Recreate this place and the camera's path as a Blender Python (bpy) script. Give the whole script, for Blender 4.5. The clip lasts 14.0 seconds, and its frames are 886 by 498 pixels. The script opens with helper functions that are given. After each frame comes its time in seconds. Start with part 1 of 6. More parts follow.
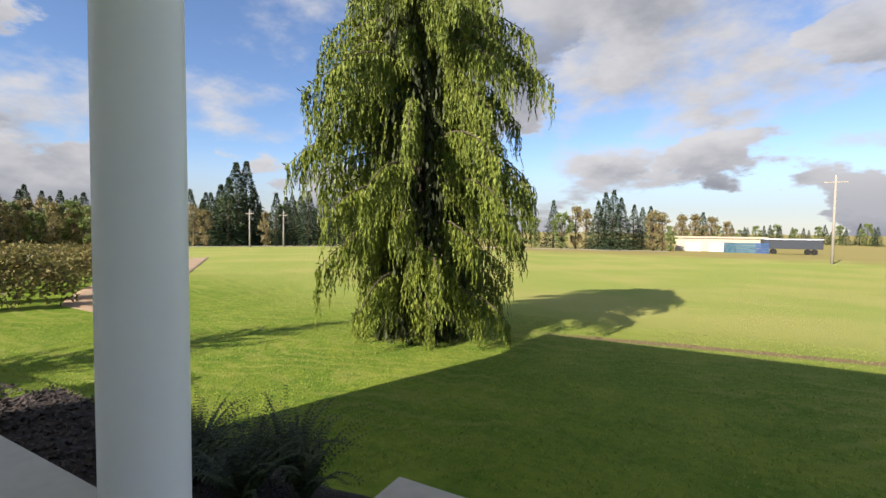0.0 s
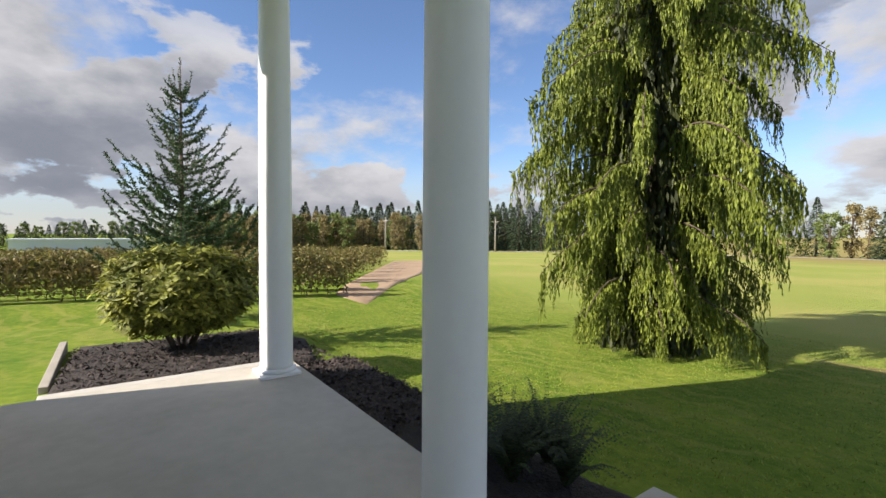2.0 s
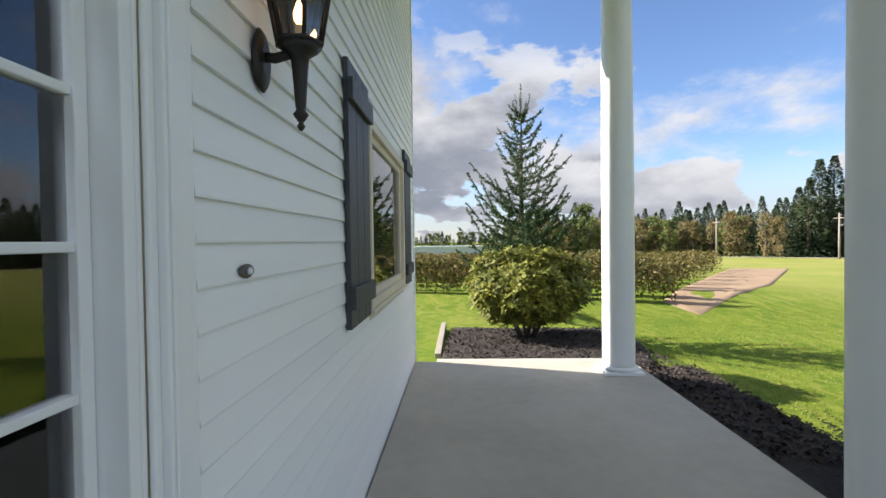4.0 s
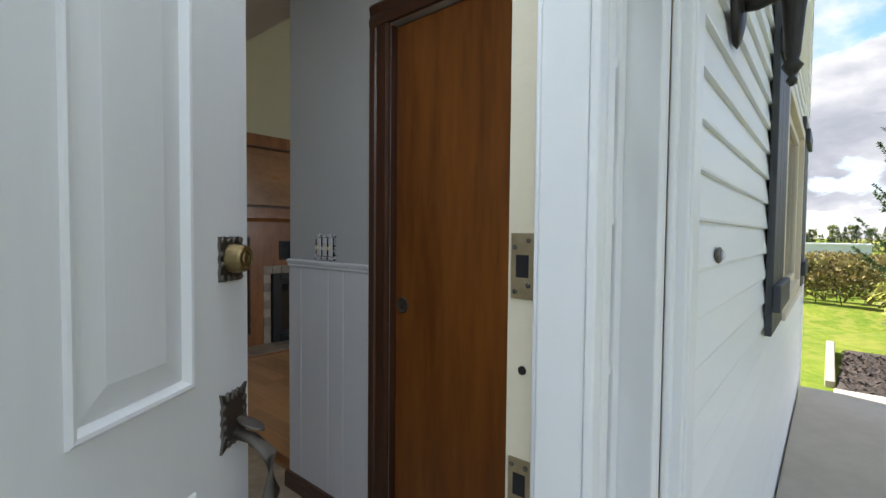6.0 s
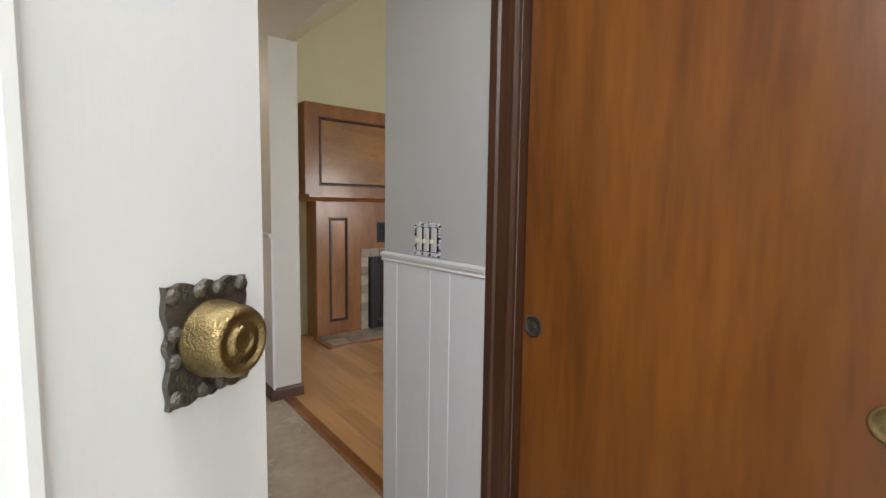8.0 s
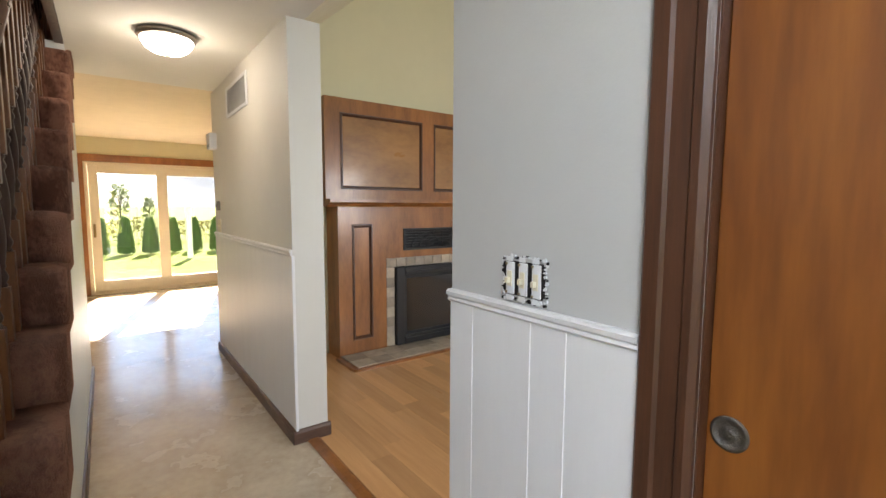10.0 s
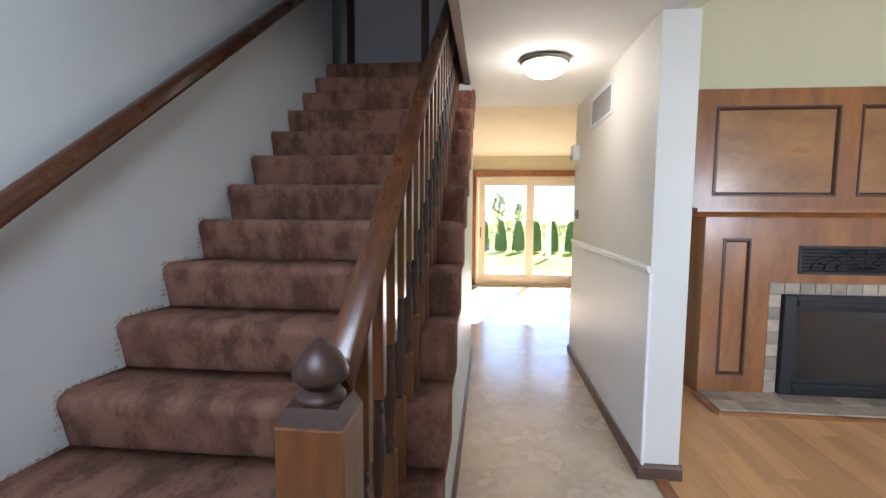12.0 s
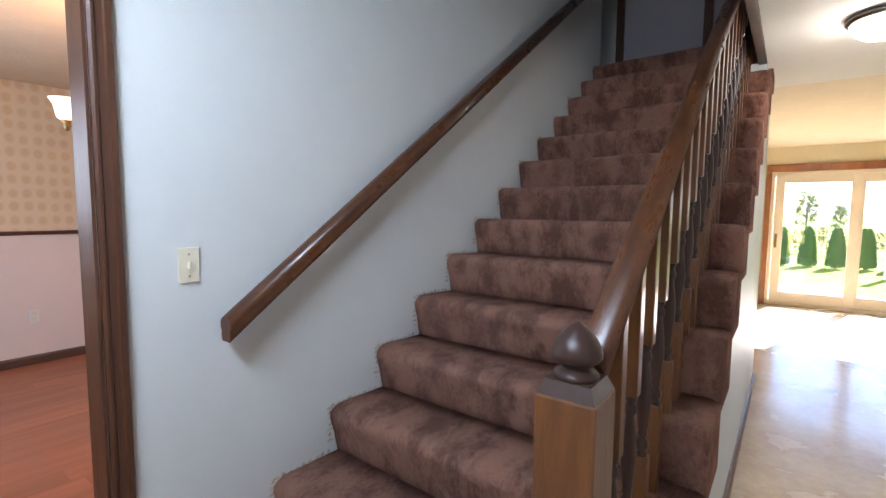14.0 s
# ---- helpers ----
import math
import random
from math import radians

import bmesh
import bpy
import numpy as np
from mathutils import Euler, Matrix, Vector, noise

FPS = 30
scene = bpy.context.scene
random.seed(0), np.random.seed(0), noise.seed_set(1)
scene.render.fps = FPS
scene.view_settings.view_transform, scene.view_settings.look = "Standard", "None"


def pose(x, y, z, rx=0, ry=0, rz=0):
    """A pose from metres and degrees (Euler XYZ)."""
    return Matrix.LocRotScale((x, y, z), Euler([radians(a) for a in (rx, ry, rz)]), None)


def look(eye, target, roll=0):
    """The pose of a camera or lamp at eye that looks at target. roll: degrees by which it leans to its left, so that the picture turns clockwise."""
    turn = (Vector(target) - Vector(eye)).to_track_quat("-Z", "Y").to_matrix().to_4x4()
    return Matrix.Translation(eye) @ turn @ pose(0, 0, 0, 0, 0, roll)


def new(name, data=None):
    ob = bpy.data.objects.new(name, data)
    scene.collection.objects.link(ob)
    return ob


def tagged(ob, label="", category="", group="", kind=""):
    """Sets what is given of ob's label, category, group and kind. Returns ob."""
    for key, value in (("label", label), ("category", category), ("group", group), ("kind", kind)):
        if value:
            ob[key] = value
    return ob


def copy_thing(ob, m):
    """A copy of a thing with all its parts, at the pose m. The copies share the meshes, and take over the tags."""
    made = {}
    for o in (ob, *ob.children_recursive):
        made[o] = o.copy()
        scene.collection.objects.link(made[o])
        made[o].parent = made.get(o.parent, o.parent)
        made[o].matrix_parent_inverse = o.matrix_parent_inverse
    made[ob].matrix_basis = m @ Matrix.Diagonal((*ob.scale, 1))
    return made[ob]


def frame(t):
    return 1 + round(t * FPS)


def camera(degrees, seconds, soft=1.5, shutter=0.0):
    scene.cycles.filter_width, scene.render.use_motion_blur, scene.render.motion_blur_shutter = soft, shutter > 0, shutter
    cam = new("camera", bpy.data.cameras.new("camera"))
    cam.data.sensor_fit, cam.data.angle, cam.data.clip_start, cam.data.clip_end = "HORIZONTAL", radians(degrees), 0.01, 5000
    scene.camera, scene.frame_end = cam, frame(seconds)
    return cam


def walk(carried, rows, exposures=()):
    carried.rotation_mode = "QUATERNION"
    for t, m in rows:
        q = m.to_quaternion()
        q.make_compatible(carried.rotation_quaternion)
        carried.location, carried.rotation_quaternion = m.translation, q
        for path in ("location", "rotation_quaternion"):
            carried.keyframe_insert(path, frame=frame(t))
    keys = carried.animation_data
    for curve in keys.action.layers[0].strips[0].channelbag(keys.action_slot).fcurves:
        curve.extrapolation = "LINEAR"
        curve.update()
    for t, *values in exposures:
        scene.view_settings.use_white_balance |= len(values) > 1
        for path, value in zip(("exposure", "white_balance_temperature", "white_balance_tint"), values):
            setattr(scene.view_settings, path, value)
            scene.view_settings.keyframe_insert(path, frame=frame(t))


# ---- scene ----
cam = camera(88.4, 14.0)
# seconds, place in metres, turn in degrees
PATH = [
    (0, -0.333, -1.229, 1.393, 87.52, -0.61, -151.42),
    (0.5, -0.297, -1.155, 1.391, 87.67, -0.50, -145.00),
    (1, -0.233, -1.061, 1.375, 87.73, -0.59, -139.13),
    (1.5, -0.190, -0.976, 1.361, 87.87, -0.42, -132.77),
    (2, -0.169, -0.883, 1.342, 88.06, -0.28, -125.83),
    (2.2, -0.174, -0.842, 1.335, 88.19, -0.27, -122.77),
    (4.3, -0.149, -0.542, 1.260, 88.85, 0.36, -81.43),
    (4.5, -0.170, -0.512, 1.259, 88.67, -0.05, -77.14),
    (5, -0.212, -0.434, 1.244, 88.54, -0.49, -66.38),
    (5.5, -0.215, -0.310, 1.233, 88.27, -0.75, -57.16),
    (6, -0.189, -0.220, 1.237, 87.98, -0.57, -49.55),
    (6.5, -0.119, -0.141, 1.253, 87.70, -0.46, -42.69),
    (7, -0.076, -0.028, 1.262, 86.78, -0.69, -37.99),
    (7.5, -0.025, 0.082, 1.265, 85.61, -0.78, -37.60),
    (7.7, 0.014, 0.132, 1.266, 85.18, -0.83, -37.65),
    (8.7, 0.250, 0.400, 1.300, 84.95, -0.60, -37.50),
    (9.25, 0.268, 0.545, 1.325, 84.80, -0.45, -37.30),
    (9.8, 0.183, 0.651, 1.343, 84.67, -0.29, -36.86),
    (10, 0.193, 0.712, 1.346, 84.60, -0.23, -36.49),
    (10.5, 0.199, 0.824, 1.347, 84.68, -0.39, -30.79),
    (11, 0.160, 0.849, 1.367, 84.77, -0.56, -19.26),
    (11.5, 0.166, 0.851, 1.384, 84.84, -0.52, -9.22),
    (12, 0.196, 0.848, 1.380, 85.00, -0.37, 5.69),
    (12.5, 0.216, 0.825, 1.380, 85.15, -0.34, 17.19),
    (13, 0.231, 0.814, 1.377, 85.17, -0.39, 25.02),
    (13.5, 0.229, 0.784, 1.373, 85.17, -0.46, 31.34),
    (14, 0.219, 0.765, 1.369, 85.16, -0.45, 37.28),
]
EXPOSURES = [(0, 1.0, 6700, 13), (2.2, 1.05, 6700, 13), (4.3, 1.3, 6600, 12), (5.0, 1.3, 6700, 12), (5.6, 1.7, 6700, 12), (6.6, 2.25, 7500, 14), (7.1, 2.6, 7900, 15), (7.5, 2.95, 7800, 17), (8.6, 3.4, 7900, 17), (9.8, 3.7, 7800, 15), (10.5, 3.75, 6600, 16), (11, 3.85, 6400, 16), (12.5, 4.1, 6250, 16), (14, 4.15, 6350, 17)]
walk(cam, [(t, pose(*p)) for t, *p in PATH], EXPOSURES)

# ---- world and sun ----
SUN_TOWARD = Vector((0.262 * math.cos(radians(31)), 0.965 * math.cos(radians(31)), math.sin(radians(31)))).normalized()
world = bpy.data.worlds.new("sky")
scene.world = world
world.use_nodes = True


HEAP_SHIFT = (0.35, 0.2, 0.0)


def wire_world():
    nt = world.node_tree
    nt.nodes.clear()
    out = nt.nodes.new("ShaderNodeOutputWorld")
    bg = nt.nodes.new("ShaderNodeBackground")
    bg.inputs["Strength"].default_value = 0.125
    sky = nt.nodes.new("ShaderNodeTexSky")
    sky.sky_type = "NISHITA"
    sky.sun_disc = False
    sky.sun_elevation = radians(31)
    sky.sun_rotation = math.atan2(0.262, 0.965)
    sky.ozone_density = 4.0
    sky.dust_density = 0.15
    co = nt.nodes.new("ShaderNodeTexCoord")
    sep = nt.nodes.new("ShaderNodeSeparateXYZ")
    nt.links.new(co.outputs["Generated"], sep.inputs[0])

    def m(op, a, b=None, clamp=False):
        n = nt.nodes.new("ShaderNodeMath")
        n.operation = op
        n.use_clamp = clamp
        for k, v in ((0, a), (1, b)):
            if v is None:
                continue
            if isinstance(v, (int, float)):
                n.inputs[k].default_value = v
            else:
                nt.links.new(v, n.inputs[k])
        return n.outputs[0]

    up = m("ADD", m("MAXIMUM", sep.outputs["Z"], 0.0), 0.30)
    vec = nt.nodes.new("ShaderNodeCombineXYZ")
    nt.links.new(m("DIVIDE", sep.outputs["X"], up), vec.inputs[0])
    nt.links.new(m("DIVIDE", sep.outputs["Y"], up), vec.inputs[1])
    vec.inputs[2].default_value = 3.7

    def noise_at(scale, detail, rough, shift):
        mp = nt.nodes.new("ShaderNodeMapping")
        mp.inputs["Location"].default_value = shift
        nt.links.new(vec.outputs[0], mp.inputs[0])
        n = nt.nodes.new("ShaderNodeTexNoise")
        n.inputs["Scale"].default_value = scale
        n.inputs["Detail"].default_value = detail
        n.inputs["Roughness"].default_value = rough
        nt.links.new(mp.outputs[0], n.inputs["Vector"])
        return n.outputs["Fac"]

    def ramp(fac, a, b):
        r = nt.nodes.new("ShaderNodeMapRange")
        r.interpolation_type = "SMOOTHSTEP"
        r.inputs["From Min"].default_value = a
        r.inputs["From Max"].default_value = b
        nt.links.new(fac, r.inputs["Value"])
        return r.outputs[0]

    # a broken grey deck high up, heaped white cumulus lower down
    deck = ramp(noise_at(0.62, 9, 0.58, (1.3, 0.4, 0)), 0.50, 0.585)
    deck_thick = ramp(noise_at(0.62, 8, 0.62, (1.36, 0.50, 0)), 0.48, 0.74)

    def heap_at(shift):
        mp = nt.nodes.new("ShaderNodeMapping")
        mp.inputs["Location"].default_value = shift
        mp.inputs["Scale"].default_value = (1.0, 1.0, 2.1)
        nt.links.new(co.outputs["Generated"], mp.inputs[0])
        n = nt.nodes.new("ShaderNodeTexNoise")
        n.inputs["Scale"].default_value = 2.5
        n.inputs["Detail"].default_value = 11
        n.inputs["Roughness"].default_value = 0.56
        nt.links.new(mp.outputs[0], n.inputs["Vector"])
        return n.outputs["Fac"]

    heap_noise = heap_at(HEAP_SHIFT)
    heap = m("MULTIPLY", ramp(heap_noise, 0.545, 0.59), m("SUBTRACT", 1.0, ramp(sep.outputs["Z"], 0.30, 0.52)))
    above = heap_at((HEAP_SHIFT[0], HEAP_SHIFT[1], HEAP_SHIFT[2] + 0.16))
    heap_thick = ramp(m("ADD", m("MULTIPLY", above, 0.7), m("MULTIPLY", heap_noise, 0.3)), 0.44, 0.70)
    # distant bank along the horizon
    bank = m("MULTIPLY", m("SUBTRACT", 1.0, ramp(sep.outputs["Z"], 0.03, 0.17)), 0.62)
    cover = m("MAXIMUM", m("MAXIMUM", deck, heap), bank)
    thick = m("ADD", m("MULTIPLY", deck_thick, m("SUBTRACT", 1.0, heap)), m("MULTIPLY", heap_thick, heap), True)
    thick = m("MAXIMUM", thick, m("MULTIPLY", bank, 0.85))
    col = nt.nodes.new("ShaderNodeMix")
    col.data_type = "RGBA"
    nt.links.new(thick, col.inputs["Factor"])
    col.inputs["A"].default_value = (2.85, 2.92, 3.05, 1)
    col.inputs["B"].default_value = (1.0, 1.12, 1.36, 1)
    mix = nt.nodes.new("ShaderNodeMix")
    mix.data_type = "RGBA"
    nt.links.new(cover, mix.inputs["Factor"])
    deep = nt.nodes.new("ShaderNodeMix")
    deep.data_type, deep.blend_type = "RGBA", "MULTIPLY"
    deep.inputs["Factor"].default_value = 1.0
    deep.inputs["B"].default_value = (0.64, 0.655, 0.71, 1)
    nt.links.new(sky.outputs[0], deep.inputs["A"])
    nt.links.new(deep.outputs["Result"], mix.inputs["A"])
    nt.links.new(col.outputs["Result"], mix.inputs["B"])
    nt.links.new(mix.outputs["Result"], bg.inputs["Color"])
    nt.links.new(bg.outputs[0], out.inputs["Surface"])


wire_world()
sun = new("sun", bpy.data.lights.new("sun", "SUN"))
sun.data.energy = 5.0
sun.data.angle = radians(0.55)
sun.data.color = (1.0, 0.95, 0.86)
# daylight of the living room window, plus two added fill lamps without a window
WINDOW_AND_FILL_LIGHTS = [("window_light_living", (3.45, 0.17, 1.45), 1.45, 0.96, 7.0), ("fill_light_stairwell", (-0.3, 0.17, 2.27), 1.1, 0.45, 7.2), ("fill_light_dining", (-3.2, 0.17, 1.45), 1.3, 1.0, 3.0)]
for lname, at, wide, high, power in WINDOW_AND_FILL_LIGHTS:
    lo = new(lname, bpy.data.lights.new(lname, "AREA"))
    lo.data.shape, lo.data.size, lo.data.size_y, lo.data.energy, lo.data.color = "RECTANGLE", wide, high, power, (0.70, 0.84, 1.0)
    lo.matrix_world = look(at, (at[0] - (0.5 if at[2] > 2 else 0.0), at[1] + 2, at[2] - (2.7 if at[2] > 2 else 0.4)))
sun.matrix_world = look((0, 0, 30), Vector((0, 0, 30)) - SUN_TOWARD)


# ---- materials ----
def mat(name, c1, c2=None, rough=0.5, metal=0.0, scale=6.0, stretch=(1, 1, 1), bump=0.15, bump_scale=None, fine=0.25, spec=0.5,
        coat=0.0, island=0.0, rand=0.0, contrast=(0.3, 0.7), bump_dist=0.01):
    """Two-scale noise between two colours, with bump, in metres of the object's own space."""
    c2 = c2 or tuple(v * 0.8 for v in c1)
    ma = bpy.data.materials.new(name)
    ma.use_nodes = True
    nt = ma.node_tree
    bs = nt.nodes["Principled BSDF"]
    co = nt.nodes.new("ShaderNodeTexCoord")
    mp = nt.nodes.new("ShaderNodeMapping")
    mp.inputs["Scale"].default_value = stretch
    nt.links.new(co.outputs["Object"], mp.inputs[0])
    # alike pieces each take another stretch of the grain
    own = nt.nodes.new("ShaderNodeMath")
    own.operation = "MULTIPLY"
    own.inputs[1].default_value = 40.0
    nt.links.new(nt.nodes.new("ShaderNodeObjectInfo").outputs["Random"], own.inputs[0])
    nt.links.new(own.outputs[0], mp.inputs["Location"])

    def noise_n(s, d):
        n = nt.nodes.new("ShaderNodeTexNoise")
        n.inputs["Scale"].default_value = s
        n.inputs["Detail"].default_value = d
        n.inputs["Roughness"].default_value = 0.6
        nt.links.new(mp.outputs[0], n.inputs["Vector"])
        return n.outputs["Fac"]

    a, b = noise_n(scale, 4), noise_n(scale * 9, 3)
    mix = nt.nodes.new("ShaderNodeMix")
    mix.inputs["Factor"].default_value = fine
    nt.links.new(a, mix.inputs["A"])
    nt.links.new(b, mix.inputs["B"])
    rg = nt.nodes.new("ShaderNodeMapRange")
    rg.inputs["From Min"].default_value, rg.inputs["From Max"].default_value = contrast
    nt.links.new(mix.outputs["Result"], rg.inputs["Value"])
    cm = nt.nodes.new("ShaderNodeMix")
    cm.data_type = "RGBA"
    cm.inputs["A"].default_value = (*c1, 1)
    cm.inputs["B"].default_value = (*c2, 1)
    nt.links.new(rg.outputs[0], cm.inputs["Factor"])
    colour = cm.outputs["Result"]
    if island or rand:
        src = nt.nodes.new("ShaderNodeNewGeometry").outputs["Random Per Island"] if island else nt.nodes.new("ShaderNodeObjectInfo").outputs["Random"]
        r2 = nt.nodes.new("ShaderNodeMapRange")
        r2.inputs["To Min"].default_value = 1 - (island or rand)
        r2.inputs["To Max"].default_value = 1 + (island or rand)
        nt.links.new(src, r2.inputs["Value"])
        hs = nt.nodes.new("ShaderNodeHueSaturation")
        nt.links.new(r2.outputs[0], hs.inputs["Value"])
        nt.links.new(colour, hs.inputs["Color"])
        colour = hs.outputs["Color"]
    nt.links.new(colour, bs.inputs["Base Color"])
    rr = nt.nodes.new("ShaderNodeMapRange")
    rr.inputs["To Min"].default_value, rr.inputs["To Max"].default_value = max(rough - 0.08, 0.02), min(rough + 0.1, 1)
    nt.links.new(a, rr.inputs["Value"])
    nt.links.new(rr.outputs[0], bs.inputs["Roughness"])
    bs.inputs["Metallic"].default_value = metal
    bs.inputs["Specular IOR Level"].default_value = spec
    bs.inputs["Coat Weight"].default_value = coat
    bs.inputs["Coat Roughness"].default_value = 0.12
    if bump:
        bp = nt.nodes.new("ShaderNodeBump")
        bp.inputs["Strength"].default_value = bump
        bp.inputs["Distance"].default_value = bump_dist
        nt.links.new(noise_n(bump_scale or scale * 9, 3), bp.inputs["Height"])
        nt.links.new(bp.outputs[0], bs.inputs["Normal"])
    return ma


def leafy(name, c1, c2, trans=0.3, vary=0.35):
    """Foliage: colour by island, a little light through it."""
    ma = mat(name, c1, c2, rough=0.6, scale=3.0, bump=0, island=vary, spec=0.25)
    nt = ma.node_tree
    bs, out = nt.nodes["Principled BSDF"], nt.nodes["Material Output"]
    tr = nt.nodes.new("ShaderNodeBsdfTranslucent")
    src = bs.inputs["Base Color"].links[0].from_socket
    nt.links.new(src, tr.inputs["Color"])
    ms = nt.nodes.new("ShaderNodeMixShader")
    ms.inputs[0].default_value = trans
    nt.links.new(bs.outputs[0], ms.inputs[1])
    nt.links.new(tr.outputs[0], ms.inputs[2])
    nt.links.new(ms.outputs[0], out.inputs["Surface"])
    return ma


def glassy(name, tint=(1, 1, 1), rough=0.0):
    """Thin pane: clear, with a mirror share that grows at grazing angles."""
    ma = bpy.data.materials.new(name)
    ma.use_nodes = True
    nt = ma.node_tree
    nt.nodes.remove(nt.nodes["Principled BSDF"])
    out = nt.nodes["Material Output"]
    tr = nt.nodes.new("ShaderNodeBsdfTransparent")
    tr.inputs["Color"].default_value = (*tint, 1)
    gl = nt.nodes.new("ShaderNodeBsdfGlossy")
    gl.inputs["Roughness"].default_value = rough
    fr = nt.nodes.new("ShaderNodeFresnel")
    fr.inputs["IOR"].default_value = 2.0
    ms = nt.nodes.new("ShaderNodeMixShader")
    nt.links.new(fr.outputs[0], ms.inputs[0])
    nt.links.new(tr.outputs[0], ms.inputs[1])
    nt.links.new(gl.outputs[0], ms.inputs[2])
    nt.links.new(ms.outputs[0], out.inputs["Surface"])
    return ma


def glow(name, colour, strength):
    ma = bpy.data.materials.new(name)
    ma.use_nodes = True
    bs = ma.node_tree.nodes["Principled BSDF"]
    bs.inputs["Base Color"].default_value = (0.8, 0.8, 0.78, 1)
    bs.inputs["Roughness"].default_value = 0.3
    bs.inputs["Emission Color"].default_value = (*colour, 1)
    bs.inputs["Emission Strength"].default_value = strength
    return ma


WHITE_PAINT = mat("white_paint", (0.86, 0.865, 0.87), (0.81, 0.815, 0.82), rough=0.38, scale=2.2, bump=0.05)
SIDING = mat("white_siding", (0.87, 0.875, 0.88), (0.83, 0.835, 0.84), rough=0.45, scale=1.6, stretch=(0.4, 1, 3), bump=0.06, rand=0.02)
DOOR_WHITE = mat("door_white", (0.74, 0.745, 0.75), (0.70, 0.705, 0.71), rough=0.33, scale=2.5, stretch=(3, 3, 0.5), bump=0.05)
JAMB_CREAM = mat("jamb_cream", (0.72, 0.65, 0.50), (0.66, 0.59, 0.44), rough=0.5, scale=5, bump=0.08)
CREAM_FRAME = mat("cream_frame", (0.70, 0.63, 0.50), (0.64, 0.57, 0.44), rough=0.45, scale=4, bump=0.05)
SHUTTER_PAINT = mat("shutter_paint", (0.045, 0.052, 0.062), (0.035, 0.04, 0.05), rough=0.5, scale=6, stretch=(6, 6, 1), bump=0.12)
BLACK_METAL = mat("black_metal", (0.018, 0.016, 0.015), (0.035, 0.03, 0.026), rough=0.45, metal=0.4, scale=14, bump=0.2)
OLD_BRASS = mat("old_brass", (0.42, 0.31, 0.14), (0.20, 0.14, 0.07), rough=0.34, metal=1.0, scale=60, bump=0.35, fine=0.5)
DARK_PEWTER = mat("dark_pewter", (0.10, 0.088, 0.078), (0.20, 0.18, 0.155), rough=0.42, metal=0.9, scale=45, bump=0.4, fine=0.5)
STEEL = mat("steel", (0.46, 0.37, 0.24), (0.30, 0.23, 0.14), rough=0.35, metal=1.0, scale=25, bump=0.1)
CONCRETE = mat("concrete", (0.52, 0.48, 0.41), (0.385, 0.35, 0.29), rough=0.75, scale=0.9, bump=0.12, bump_scale=90, fine=0.35)
KERB_CONC = mat("kerb_concrete", (0.50, 0.47, 0.42), (0.40, 0.38, 0.34), rough=0.85, scale=3, bump=0.2, bump_scale=60)
MULCH = mat("mulch", (0.050, 0.038, 0.032), (0.022, 0.017, 0.015), rough=0.95, scale=14, bump=0.9, bump_scale=45, fine=0.5, bump_dist=0.03)
BARK_CHIP = mat("bark_chip", (0.075, 0.055, 0.045), (0.025, 0.018, 0.015), rough=0.95, scale=20, bump=0.4, island=0.5)
DIRT = mat("dirt", (0.38, 0.265, 0.165), (0.28, 0.185, 0.11), rough=0.95, scale=0.7, bump=0.6, bump_scale=12, bump_dist=0.05)
WALL_GREY = mat("wall_grey", (0.50, 0.50, 0.49), (0.46, 0.46, 0.455), rough=0.6, scale=1.2, bump=0.05, bump_scale=120)
WALL_HALL = mat("wall_hall", (0.63, 0.615, 0.57), (0.59, 0.575, 0.53), rough=0.5, scale=1.1, bump=0.05, bump_scale=110)
WALL_CREAM = mat("wall_cream", (0.66, 0.61, 0.42), (0.61, 0.565, 0.385), rough=0.65, scale=1.0, bump=0.06, bump_scale=100)
WALL_STAIR = mat("wall_stair", (0.62, 0.64, 0.62), (0.57, 0.59, 0.57), rough=0.5, scale=1.1, bump=0.05, bump_scale=110)
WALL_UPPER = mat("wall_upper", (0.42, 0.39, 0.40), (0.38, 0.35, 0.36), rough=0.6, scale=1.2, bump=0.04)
WALL_PINK = mat("wall_pink", (0.74, 0.64, 0.60), (0.70, 0.60, 0.56), rough=0.6, scale=1.4, bump=0.05)
CEILING_WHITE = mat("ceiling_white", (0.72, 0.71, 0.67), (0.68, 0.67, 0.63), rough=0.8, scale=1.5, bump=0.12, bump_scale=60)
CEILING_TEXTURED = mat("ceiling_textured", (0.70, 0.66, 0.52), (0.62, 0.58, 0.45), rough=0.85, scale=9, bump=0.9, bump_scale=38, bump_dist=0.02)
# warm tint includes light thrown up from the sunlit family room floor
CEILING_WARM_LIT = mat("ceiling_warm_lit", (0.72, 0.62, 0.47), (0.66, 0.57, 0.43), rough=0.85, scale=5, bump=0.5, bump_scale=50)
WAINSCOT = mat("wainscot", (0.72, 0.72, 0.73), (0.68, 0.68, 0.69), rough=0.42, scale=3, stretch=(1, 3, 0.5), bump=0.04)
VINYL = mat("vinyl_floor", (0.60, 0.51, 0.39), (0.38, 0.30, 0.22), rough=0.25, scale=2.6, bump=0.05, bump_scale=20, fine=0.3, contrast=(0.32, 0.66), coat=0.25)
LAMINATE = mat("laminate", (0.68, 0.385, 0.185), (0.51, 0.26, 0.11), rough=0.30, scale=4, stretch=(6, 0.35, 1), bump=0.05, rand=0.16, contrast=(0.25, 0.75), coat=0.15)
